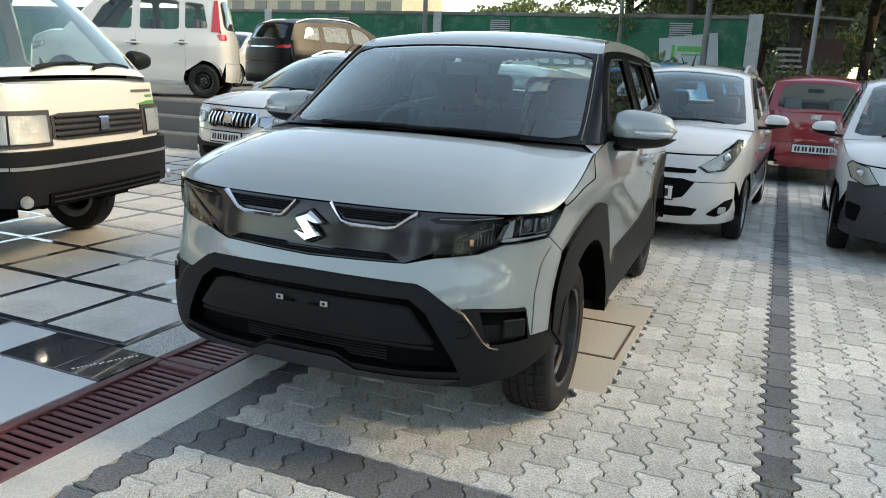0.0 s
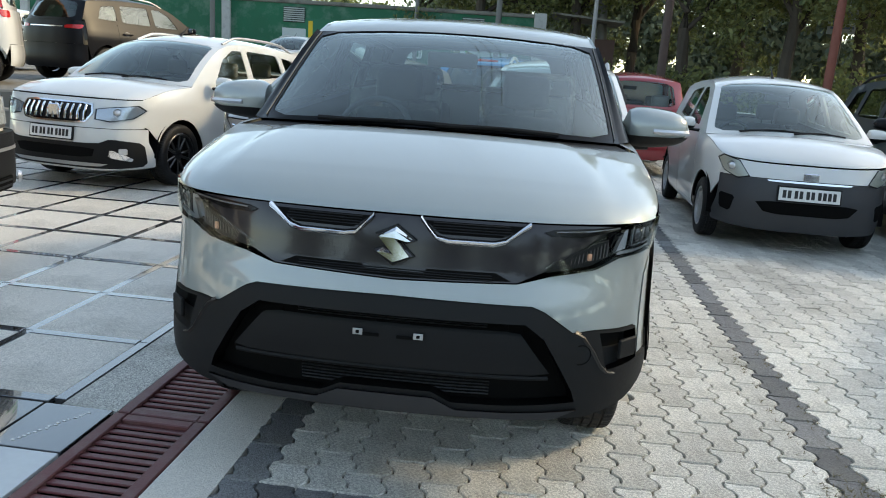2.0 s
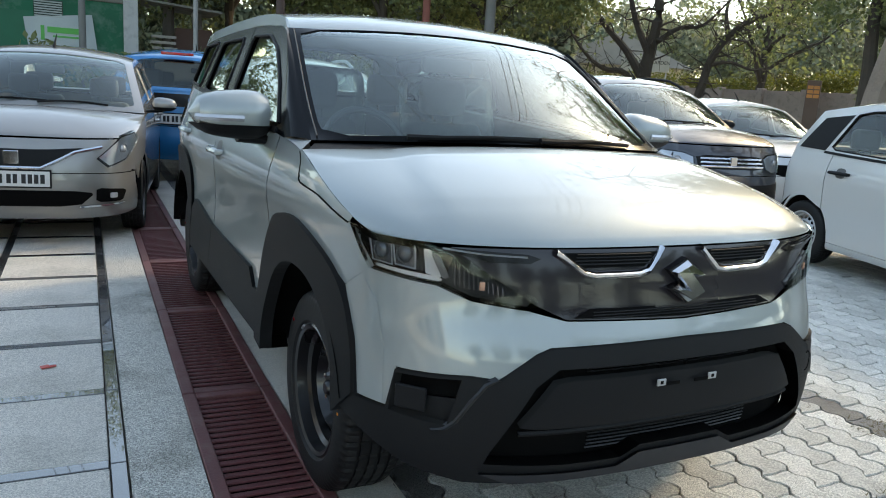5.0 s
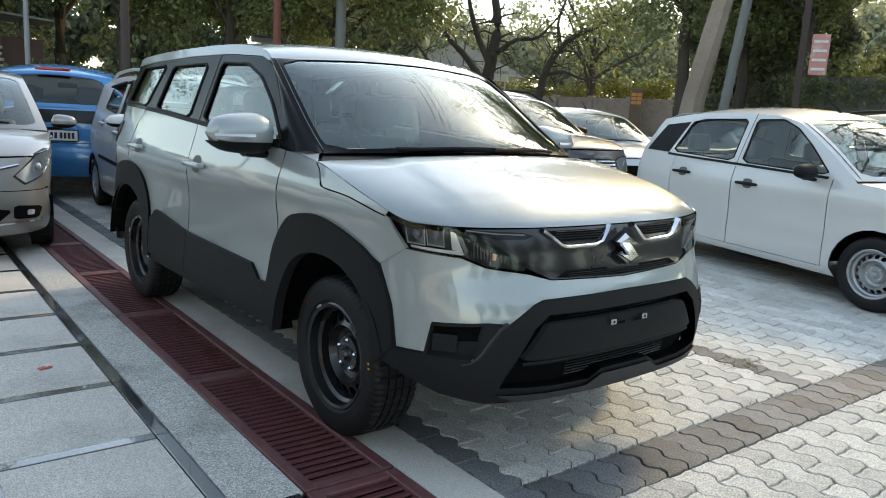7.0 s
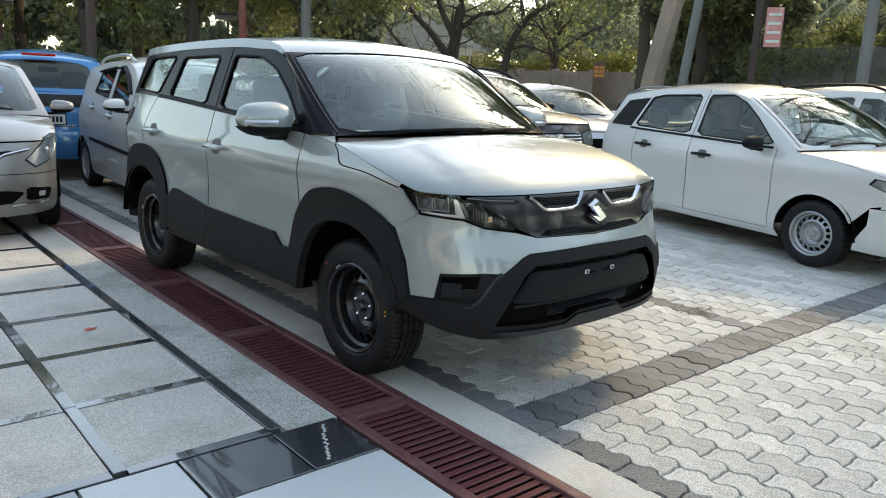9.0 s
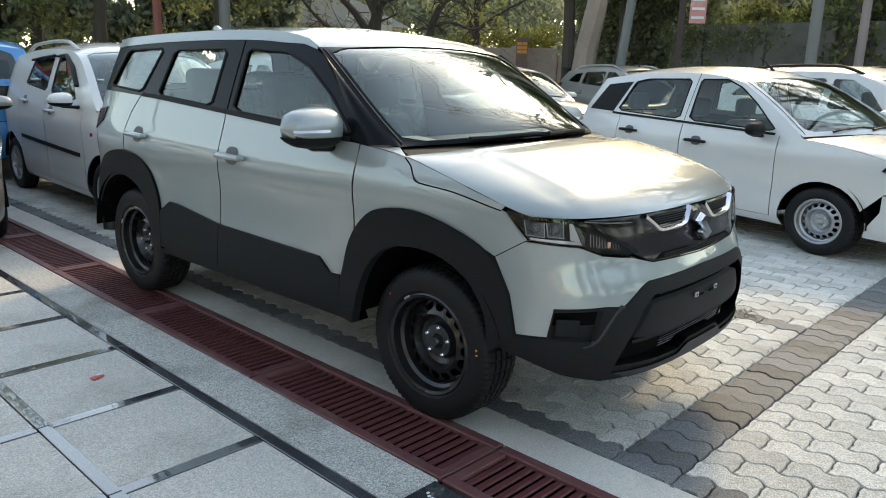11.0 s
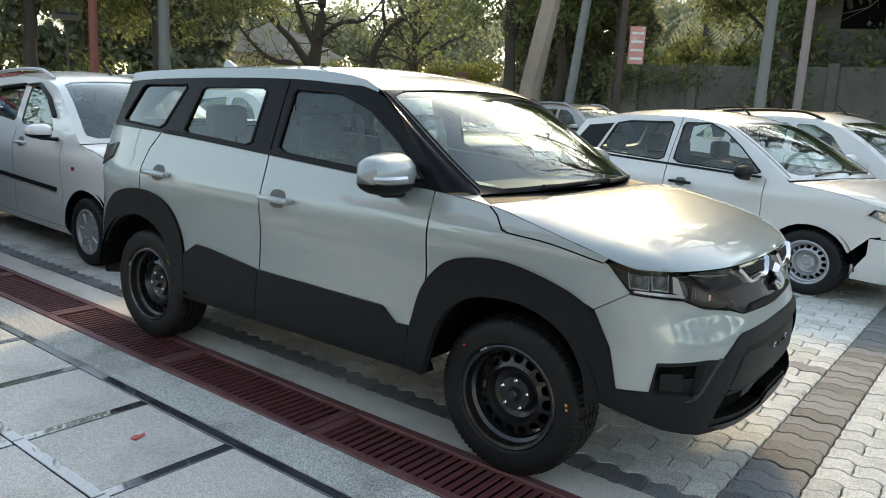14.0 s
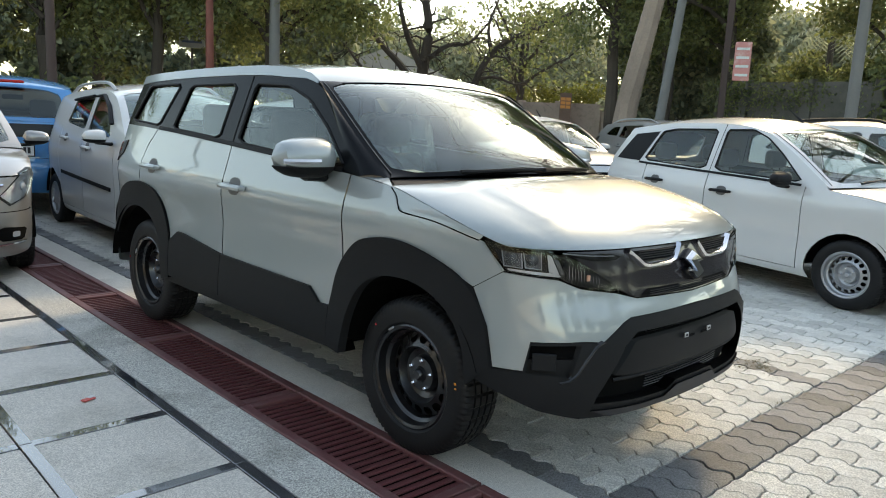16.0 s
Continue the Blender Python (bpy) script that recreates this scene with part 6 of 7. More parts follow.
PAVER = speckled("grey_concrete_paver", (0.655, 0.64, 0.585), 0.62, island=0.17, chips=(190, 0.68, 1.28), bump=0.8, dirt_amount=0.6)
PAVERD = speckled("dark_concrete_paver", (0.155, 0.158, 0.162), 0.5, island=0.38, chips=(190, 0.66, 1.4), bump=0.8, dirt_amount=0.4)
SOIL = surf("joint_soil", (0.13, 0.118, 0.098), 0.95, vary=0.3, scale=10)


def ground_obj(name, bm, mat, label, category, kind="structure", m=YARD):
    me = bpy.data.meshes.new(name)
    bmesh.ops.recalc_face_normals(bm, faces=bm.faces)
    bm.to_mesh(me)
    bm.free()
    me.materials.append(mat)
    o = new(name, me)
    o.matrix_world = m
    return tagged(o, label, category, kind=kind)


# one sheet with a slot for the drain
bm = bmesh.new()
R = 400
for x0, x1, y0, y1 in ((-R, -1.10, -R, R), (-0.735, R, -R, R), (-1.10, -0.735, -R, -6.6), (-1.10, -0.735, 11.99, R)):
    vs = [bm.verts.new(p) for p in ((x0, y0, -0.045), (x1, y0, -0.045), (x1, y1, -0.045), (x0, y1, -0.045))]
    bm.faces.new(vs)
ground_obj("ground", bm, GROUND, "dusty bare yard ground under the paving", "ground")
# drain channel; the shade of its depth is put into the near-black colour
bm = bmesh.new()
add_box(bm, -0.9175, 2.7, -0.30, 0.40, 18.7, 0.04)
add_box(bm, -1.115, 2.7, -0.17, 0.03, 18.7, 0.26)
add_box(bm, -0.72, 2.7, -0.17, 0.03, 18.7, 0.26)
ground_obj("drain_channel", bm, surf("drain_shade_black", (0.02, 0.016, 0.014), 0.9), "open drain channel below the grates, shade painted near-black", "drain")
bm = bmesh.new()
add_box(bm, -0.625, 3.0, -0.045, 0.205, 19.0, 0.088)
ground_obj("drain_kerb", bm, CONC, "pale worn concrete strip beside the drain", "kerb")
bm = bmesh.new()
add_box(bm, -1.222, 5.6, -0.045, 0.232, 12.0, 0.086)
ground_obj("tile_edge", bm, speckled("rough_dirty_terrazzo", (0.62, 0.605, 0.55), 0.8, chips=(230, 0.5, 1.4), bump=0.9, dirt_amount=0.9, dirt=(0.16, 0.155, 0.12)), "rough terrazzo edge between tiles and drain", "floor")

# drain grates
PITCH = 1.24
slat_me = bpy.data.meshes.new("slat")
bm = box(0, 0, 0.002, 0.305, 0.034, 0.009, 0.002, 1, Matrix.Rotation(radians(-10), 4, "X"))
bm.to_mesh(slat_me)
bm.free()
slat_me.materials.append(MAROON)
for k in range(-4, 9):
    y0 = -0.41 + PITCH * k
    m = YARD @ pose(-0.917, y0 + PITCH / 2, 0, random.uniform(-0.15, 0.15), random.uniform(-0.2, 0.2), random.uniform(-0.2, 0.2))
    g = thing("drain_grate", m, "maroon painted steel drain grate with cross bars", "drain grate", "grates along the drain")
    for sx in (-1, 1):
        part("frame_side", box(sx * 0.160, 0, -0.008, 0.050, PITCH - 0.012, 0.024, 0.004, 1), MAROOND, g)
    for sy in (-1, 1):
        part("frame_end", box(0, sy * (PITCH / 2 - 0.028), -0.009, 0.268, 0.046, 0.022, 0.004, 1), MAROOND, g)
    for i in range(25):
        o = new("slat", slat_me)
        o.parent = g
        o.location = (0, -PITCH / 2 + 0.075 + i * (PITCH - 0.15) / 24, -0.016)

# terrazzo tiles with polished strips
tile_floor = ground_obj("tile_floor", box(-5.7, 5.5, -0.05, 8.65, 15.0, 0.05), SOIL, "terrazzo tile floor with polished dark strips", "floor")
tile_me = bpy.data.meshes.new("tile")
bm = box(0, 0, -0.02, 0.552, 0.598, 0.040, 0.003, 1)
bm.to_mesh(tile_me)
bm.free()
tile_me.materials.append(TERRAZZO)
sx_me = bpy.data.meshes.new("strip")
bm = box(0, 0, -0.02, 0.548, 0.054, 0.041, 0.002, 1)
bm.to_mesh(sx_me)
bm.free()
sx_me.materials.append(GRANITE)
sy_me = bpy.data.meshes.new("strip")
bm = box(0, 0, -0.02, 0.050, 0.655, 0.041, 0.002, 1)
bm.to_mesh(sy_me)
bm.free()
sy_me.materials.append(GRANITE)


def laid(name, me, parent, x, y, z=0.0, turn=0.0):
    o = new(name, me)
    o.parent = parent
    o.matrix_basis = pose(x, y, z, random.uniform(-.08, .08), random.uniform(-.08, .08), turn)
    return o


for i in range(12):
    x = -1.37 - 0.60 * i
    for j in range(15):
        y = -0.36 + 0.66 * j
        laid("tile", tile_me, tile_floor, x - 0.305, y + 0.33, random.uniform(-.002, 0.0))
        if i < 9 and j < 14:
            laid("strip", sy_me, tile_floor, x, y + 0.33, 0.0005)
            laid("strip", sx_me, tile_floor, x - 0.305, y, 0.0005)
# the dark and pale slabs at the floor's front edge
fs = ground_obj("floor_border", box(-5.2, -2.2, -0.055, 8.2, 3.6, 0.03), CONC, "slab border of black granite and pale marble", "floor")
for x0, x1, y0, y1, mat in ((-1.12, -1.40, -0.40, -0.735, GRANITE), (-1.41, -1.78, -0.40, -0.735, GRANITE), (-1.79, -2.12, -0.40, -0.735, MARBLE), (-2.13, -2.70, -0.40, -0.735, GRANITE), (-2.71, -3.4, -0.40, -0.735, MARBLE), (-3.41, -4.2, -0.40, -0.735, GRANITE),
                           (-1.12, -1.72, -0.745, -1.5, MARBLE), (-1.73, -2.5, -0.745, -1.5, MARBLE), (-2.51, -3.4, -0.745, -1.5, MARBLE), (-1.12, -1.9, -1.51, -2.4, MARBLE), (-1.91, -2.7, -1.51, -2.4, MARBLE), (-3.41, -4.4, -0.745, -2.4, MARBLE), (-2.71, -3.4, -1.51, -2.4, MARBLE), (-1.12, -4.4, -2.41, -3.8, MARBLE)):
    part("slab", box((x0 + x1) / 2, (y0 + y1) / 2, -0.022, x0 - x1, y1 - y0 if y1 > y0 else y0 - y1, 0.044, 0.002, 1), mat, fs)
for i in range(16):
    a = 0.55 + 0.01 * i
    part("chalk_mark", box(-1.20 - 0.008 * i + random.uniform(-.006, .006), -0.44 - 0.017 * i, 0.0012, 0.012, 0.009, 0.0012), PLATE, fs)

# pavers
ZIG = 0.0145
COL, LEN, X0 = 0.1325, 0.252, -0.522


def paver_outline(w, l):
    """Both long sides zigzag in step, heads have a shallow step."""
    n = max(2, int(round(l / 0.0315)))
    g = 0.0036
    right, left = [], []
    for k in range(n + 1):
        y = -l / 2 + l * k / n
        z = ZIG * (1 if k % 4 in (1, 2) else -1)
        right.append((w / 2 + z - g, y if 0 < k < n else y + math.copysign(g, -y)))
        left.append((-w / 2 + z + g, y if 0 < k < n else y + math.copysign(g, -y)))
    head = [(w * 0.15, l / 2 - g + 0.004), (-w * 0.15, l / 2 - g - 0.004)]
    foot = [(-w * 0.15, -l / 2 + g - 0.004), (w * 0.15, -l / 2 + g + 0.004)]
    return right + head + left[::-1] + foot


def paver_geo(w, l):
    o = paver_outline(w, l)
    n = len(o)
    inset = [(x - math.copysign(0.0026, x), y - math.copysign(0.0026, y) * (abs(y) > l * 0.45)) for x, y in o]
    verts = [(x, y, 0.0) for x, y in inset] + [(x, y, -0.005) for x, y in o] + [(x, y, -0.03) for x, y in o]
    faces = [tuple(range(n))]
    for a in (0, n):
        faces += [(a + i, a + n + i, a + n + (i + 1) % n, a + (i + 1) % n) for i in range(n)]
    return verts, faces


PAV = {}
for key, l in (("full", LEN), ("half", LEN / 2)):
    v, f = paver_geo(COL, l)
    for tone, mat in (("light", PAVER), ("dark", PAVERD)):
        me = bpy.data.meshes.new("paver")
        me.from_pydata(v, [], f)
        me.materials.append(mat)
        PAV[key, tone] = (me, v, f)
pave = ground_obj("pavement", box(5.9, 4.4, -0.04, 12.8, 14.8, 0.04), SOIL, "interlocking concrete paver yard with dark bands", "pavement")
stones = []
BAND0, BAND1 = -1.007, -0.755
for i in range(96):
    x = X0 + COL * (i + 0.5)
    dark_col = i in (0, 16, 48)
    runs = [("band", (BAND0 + BAND1) / 2)]
    y = BAND1
    first = i % 2
    while y < 11.6:
        if first:
            runs.append(("half", y + LEN / 4))
            y += LEN / 2
            first = 0
        else:
            runs.append(("full", y + LEN / 2))
            y += LEN
    y = BAND0
    first = (i + 1) % 2
    while y > -3.4:
        if first:
            runs.append(("half", y - LEN / 4))
            y -= LEN / 2
            first = 0
        else:
            runs.append(("full", y - LEN / 2))
            y -= LEN
    for kind, yy in runs:
        if 0.50 < x < 0.93 and 0.25 < yy < 1.75:
            continue
        tone = "dark" if (dark_col and (yy > -1.05 or i == 0)) or kind == "band" else "light"
        stones.append(("full" if kind == "band" else kind, tone, x, yy))
near = lambda s: (s[2] - 0.4) ** 2 / 1.3 + (s[3] + 0.9) ** 2
stones.sort(key=near)
for kind, tone, x, y in stones[:290]:
    o = new("paver", PAV[kind, tone][0])
    o.parent = pave
    o.matrix_basis = pose(x, y, random.uniform(-.004, .001), random.uniform(-.6, .6), random.uniform(-.7, .7), random.uniform(-.5, .5))
for tone in ("light", "dark"):
    verts, faces = [], []
    for kind, tn, x, y in stones[290:]:
        if tn != tone:
            continue
        _, v, f = PAV[kind, tone]
        b = len(verts)
        dz, tx, ty = random.uniform(-.004, .001), random.uniform(-.011, .011), random.uniform(-.011, .011)
        verts += [(x + a, y + c, z + dz + a * tx + c * ty) for a, c, z in v]
        faces += [tuple(b + q for q in ff) for ff in f]
    me = bpy.data.meshes.new("paver_field")
    me.from_pydata(verts, [], faces)
    me.materials.append(PAVER if tone == "light" else PAVERD)
    o = new("paver_field", me)
    o.parent = pave
    tagged(o, kind="stuff")
part("concrete_patch", box(0.715, 1.0, -0.022, 0.43, 1.5, 0.034, 0.004, 1), surf("sandy_concrete", (0.50, 0.455, 0.375), 0.85, scale=5, vary=0.15, bump=0.3, bump_scale=90), pave)
cover = part("inspection_cover", box(0.70, 1.02, -0.007, 0.34, 0.55, 0.008, 0.003, 1), surf("sandy_concrete", (0.50, 0.455, 0.375)), pave)
for sx in (-1, 1):
    part("cover_edge", box(0.70 + sx * 0.182, 1.02, -0.003, 0.014, 0.60, 0.008, 0.002, 1), surf("rusty_angle_iron", (0.13, 0.075, 0.05), 0.8, vary=0.3), cover)
    part("cover_edge", box(0.70, 1.02 + sx * 0.293, -0.003, 0.35, 0.014, 0.008, 0.002, 1), surf("rusty_angle_iron", (0.13, 0.075, 0.05)), cover)

# dry weeds in the joints
rng = np.random.default_rng(8)
v, f = [], []
for k in range(420):
    u = rng.random()
    if k < 170:
        x, y = 1.69 + rng.normal(0, .10), -.9 - 1.6 * u
    elif k < 260:
        x, y = 1.63 + rng.choice((-.075, .075)) + rng.normal(0, .012), -.7 + 1.8 * u
    elif k < 330:
        x, y = 1.0 + 3.0 * u, rng.choice((-.755, -1.007)) + rng.normal(0, .012)
    else:
        x, y = 1.70 + rng.normal(0, .07), -.38 + rng.normal(0, .09)
    for _ in range(3):
        a = rng.random() * 6.28
        L = .012 + .022 * rng.random()
        i = len(v)
        v += [(x, y, .0), (x + .004 * math.cos(a + 1.5), y + .004 * math.sin(a + 1.5), .001), (x + L * math.cos(a), y + L * math.sin(a), .004 + .012 * rng.random())]
        f.append((i, i + 1, i + 2))
me = bpy.data.meshes.new("dry_weeds")
me.from_pydata(v, [], f)
me.materials.append(surf("dry_weed", (.13, .115, .06), .9, vary=.3))
o = new("dry_weeds", me)
o.matrix_world = YARD
tagged(o, "dry weeds and crumbs in the paver joints", "weeds", kind="stuff")


# ---- plinth, walls and buildings ----
PL = surf("stained_plinth_concrete", (0.17, 0.165, 0.15), 0.88, scale=2.0, vary=0.25, bump=0.3, bump_scale=40, dirt=(0.08, 0.075, 0.065), dirt_amount=0.7)
bm = bmesh.new()
add_box(bm, -18.0, 18.3, 0.34, 30.0, 22.0, 0.76, 0.03, 1)
add_box(bm, -18.0, 7.13, 0.22, 30.0, 0.36, 0.52, 0.025, 1)
add_box(bm, -18.0, 6.78, 0.10, 30.0, 0.36, 0.28, 0.025, 1)
ground_obj("plinth", bm, PL, "stained concrete plinth with steps", "plinth", m=pose(0, 0, 0))

GREEN = surf("green_wall_paint", (0.008, 0.105, 0.052), 0.75, scale=3.0, vary=0.25, bump=0.2, bump_scale=40, dirt=(0.34, 0.36, 0.33), dirt_amount=0.3)
MOSS = surf("mossy_concrete", (0.16, 0.155, 0.135), 0.9, scale=3.0, vary=0.4, bump=0.4, bump_scale=30, dirt=(0.03, 0.03, 0.025), dirt_amount=0.8)
wall = ground_obj("wall_north", box(-24.5, 29.0, 1.86, 50.6, 0.3, 3.8), GREEN, "green painted compound wall, flaking", "wall", m=pose(0, 0, 0))
part("coping", box(-24.5, 29.0, 3.83, 50.8, 0.42, 0.16, 0.04, 2), MOSS, wall, "mossy concrete coping")
part("end_post", box(0.95, 28.98, 1.95, 0.5, 0.55, 4.0, 0.02, 1), surf("pale_post", (0.42, 0.43, 0.42), 0.8, dirt=(0.2, 0.2, 0.19), dirt_amount=0.5), wall)
for x in (-12.1, -21.0):
    part("wall_pier", box(x, 28.8, 1.95, 0.36, 0.2, 3.9, 0.02, 1), surf("pale_post", (0.42, 0.43, 0.42), 0.8), wall)
# vents with louvres
VENT = surf("pale_louvre", (0.36, 0.40, 0.38), 0.6)
for x in (-9.2, -1.75, -17.0):
    v = part("vent", box(x, 28.83, 3.32, 0.92, 0.05, 0.62, 0.01, 1), surf("vent_shadow", (0.03, 0.05, 0.04), 0.8), wall)
    for k in range(7):
        part("vent_slat", box(x, 28.785, 3.07 + k * 0.083, 0.88, 0.03, 0.045, 0.006, 1), VENT, v)
# painted advertising: plain bars and patches in place of a brand's letters
SIGNW = surf("sign_white", (0.62, 0.66, 0.64), 0.6, scale=6, vary=0.15, dirt=(0.1, 0.25, 0.17), dirt_amount=0.4)
SIGNG = surf("sign_grey_white", (0.40, 0.45, 0.45), 0.6, scale=4, vary=0.15)
SIGNY = surf("sign_yellow", (0.55, 0.40, 0.02), 0.6)
LGREEN = surf("sign_light_green", (0.10, 0.40, 0.08), 0.6)
ad = part("wall_sign", box(-5.6, 28.83, 1.9, 7.0, 0.02, 2.6), surf("sign_dark_green", (0.008, 0.12, 0.06), 0.6), wall)
for i, (x, w, h, dz) in enumerate(((-7.9, .62, .80, 0), (-7.15, .46, .74, 0), (-6.4, .68, .78, 0), (-5.65, .48, 1.02, .12), (-4.9, .68, .78, 0), (-4.1, .66, .76, 0))):
    part("sign_bar", box(x, 28.815, 2.25 + dz, w * 0.98, 0.02, h, 0.1, 2), SIGNW, ad)
    if i in (0, 2, 4, 5):
        part("sign_gap", box(x + (.06 if i != 2 else 0), 28.80, 2.25 + (.1 if i == 0 else -.1 if i == 5 else 0), w * 0.34, 0.02, h * 0.55, 0.05, 2), surf("sign_dark_green", (0.008, 0.12, 0.06), 0.6), ad)
part("sign_patch", box(-6.6, 28.815, 1.45, 2.6, 0.02, 0.62), SIGNY, ad)
part("sign_patch", box(-9.2, 28.82, 2.55, 1.0, 0.02, 0.45), SIGNG, ad)
part("sign_patch", box(-8.5, 28.82, 2.75, 0.18, 0.02, 0.7), SIGNY, ad)
sb = part("sign_board", box(-1.35, 28.80, 2.35, 2.2, 0.04, 1.55, 0, 1, Matrix.Translation((-1.35, 28.8, 2.35)) @ Matrix.Rotation(radians(-7), 4, "Y") @ Matrix.Translation((1.35, -28.8, -2.35))), SIGNG, wall, "pale board with green bars")
for x, z, w, h in ((-1.95, 2.5, .12, .5), (-1.25, 2.62, 1.1, .20), (-1.15, 2.40, .95, .06), (-.95, 1.78, .45, .35)):
    part("sign_bar", box(x, 28.77, z, w, 0.02, h), LGREEN, sb)
# open shed at the wall's end
shed = thing("shed", pose(2.9, 31.0, 0), "small tin-roofed shed with stacked boards", "shed")
part("roof", box(-0.3, 0, 3.95, 3.0, 3.0, 0.08, 0, 1, Matrix.Rotation(radians(4), 4, "Y")), MOSS, shed)
part("wall", box(0.6, 0.5, 1.6, 1.4, 1.6, 3.2), surf("brown_shed", (0.10, 0.06, 0.05), 0.9), shed)
for k in range(5):
    part("board", box(-0.55 + random.uniform(-.1, .1), -0.6, 1.9 + 0.22 * k, 0.9, 0.5, 0.10), surf("stacked_board", (0.35, 0.33, 0.29), 0.8), shed)

# showroom behind the walk, seen in reflections
SH = surf("showroom_wall", (0.68, 0.65, 0.58), 0.8, vary=0.1)
show = thing("showroom", pose(-21.0, -6.5, 0), "showroom building with a glazed front and an orange fascia", "building")
part("wall", box(-3, 0, 3.8, 6, 26, 7.7), SH, show)
part("fascia", box(0.25, 0, 6.7, 0.8, 26, 0.9, 0.03, 1), surf("orange_fascia", (0.30, 0.12, 0.05), 0.5), show)
for k in range(6):
    part("window", box(0.06, -10.5 + 4.2 * k, 3.6, 0.12, 3.0, 3.6, 0.02, 1), GLOSSB, show)
part("canopy", box(3.0, 9.0, 6.95, 6.4, 25, 0.5, 0.03, 1), surf("canopy_soffit", (0.30, 0.28, 0.25), 0.7, vary=0.15), show)
part("canopy_fascia", box(6.3, 9.0, 7.0, 0.25, 25, 0.45, 0.03, 1), surf("orange_fascia", (0.30, 0.12, 0.05), 0.5), show)
far_b = thing("far_building", pose(-36, 56, 0), "pale building with window openings beyond the wall", "building")
part("wall", box(0, 0, 4.5, 22, 8, 9), surf("beige_render", (0.50, 0.43, 0.31), 0.85, dirt=(.3, .27, .2), dirt_amount=.5), far_b)
for k in range(9):
    part("window", box(-9 + 2.3 * k, -4.02, 5.6, 1.2, 0.1, 1.6), surf("window_dark", (0.20, 0.19, 0.16), 0.4), far_b)

BW = surf("old_boundary_wall", (0.11, 0.105, 0.092), 0.9, scale=2, vary=0.35, bump=0.4, bump_scale=25, dirt=(0.05, 0.055, 0.04), dirt_amount=0.8)


GALV = surf("weathered_grey_pole", (0.14, 0.142, 0.135), 0.7, 0.0, vary=0.15)


def polar(b, d):
    return (-2.8 + d * math.sin(radians(b)), -2.2 + d * math.cos(radians(b)))


def wall_run(name, a, b, h, label, mat=BW, t=0.25, piers=0):
    (x0, y0), (x1, y1) = a, b
    L = math.hypot(x1 - x0, y1 - y0)
    o = ground_obj(name, box(0, 0, h / 2 - 0.05, L, t, h + 0.1), mat, label, "wall", m=pose((x0 + x1) / 2, (y0 + y1) / 2, 0, 0, 0, math.degrees(math.atan2(y1 - y0, x1 - x0))))
    for k in range(piers):
        part("pier", box(-L / 2 + L * (k + .5) / piers, -0.08, h / 2, 0.35, t + .15, h + 0.2, .02, 1), mat, o)
    return o


wall_run("wall_east", polar(64, 32), polar(96, 27), 3.3, "old grey boundary wall with creepers", piers=7)
wall_run("wall_far", polar(36, 56), polar(64, 40), 2.6, "low weathered boundary wall along the road", surf("pale_boundary_wall", (0.33, 0.27, 0.235), 0.9, dirt=(.16, .14, .12), dirt_amount=.6), piers=11)
house = thing("garden_house", pose(*polar(39.5, 64), 0, 0, 0, -30), "beige gabled building behind a boundary wall", "building")
part("wall", box(0, 0, 2.2, 10, 7, 4.4), surf("beige_render", (0.50, 0.43, 0.31), 0.85), house)
bm = bmesh.new()
v = [bm.verts.new(p) for p in ((-5.6, -4, 4.3), (5.6, -4, 4.3), (5.6, 4, 4.3), (-5.6, 4, 4.3), (0, -4, 6.7), (0, 4, 6.7))]
for f in ((0, 1, 4), (2, 3, 5), (1, 2, 5, 4), (3, 0, 4, 5), (0, 3, 2, 1)):
    bm.faces.new([v[i] for i in f])
part("roof", bm, surf("grey_roof", (0.33, 0.31, 0.28), 0.8), house)
for x in (-3.2, -1.0, 1.4, 3.4):
    part("window", box(x, -3.52, 2.6, 1.0, 0.1, 1.2, 0.02, 1), surf("window_dark", (0.20, 0.19, 0.16), 0.4), house)


def lettering(text, size, mat, parent, m, name="lettering"):
    cu = bpy.data.curves.new(name, "FONT")
    cu.body, cu.size, cu.align_x, cu.align_y, cu.extrude = text, size, "CENTER", "CENTER", 0.004
    o = new(name, cu)
    dg = bpy.context.evaluated_depsgraph_get()
    me = bpy.data.meshes.new_from_object(o.evaluated_get(dg))
    bpy.data.objects.remove(o)
    me.materials.append(mat)
    q = new(name, me)
    q.parent = parent
    q.matrix_basis = m
    return q


gs = thing("garden_sign", pose(*polar(42.2, 50), 0, 0, 0, -42), "pale signboard with dark letters on the wall", "sign")
part("board", box(0, 0, 3.95, 2.9, 0.10, 0.95, .02, 1), surf("sign_cream", (0.52, 0.49, 0.40), 0.7), gs)
for sx in (-1.3, 1.3):
    part("post", box(sx, 0.1, 1.9, 0.10, 0.10, 3.8), STEELS, gs)
lettering("PHOOLWARI GARDEN", 0.29, INK, gs, pose(0, -0.065, 4.02, 90, 0, 0))
# stained old building at the yard's far corner, with shade-black openings and ledges
ob_ = thing("old_building", pose(*polar(82.5, 29.5), 0, 0, 0, -80), "grey stained derelict building with dark openings", "building")
part("wall", box(0, 2, 3.3, 8.5, 4, 6.7), BW, ob_)
for x, z, w, h in ((-2.6, 2.5, 1.2, 1.7), (0.2, 2.3, 1.6, 1.2), (2.7, 2.6, 1.1, 1.7), (-1.4, 5.2, 1.3, 1.1), (1.9, 5.1, 1.3, 1.1)):
    # Near-black box on the solid wall paints the dark inside of an opening.
    part("opening", box(x, -0.02, z, w, 0.16, h), DARK, ob_)
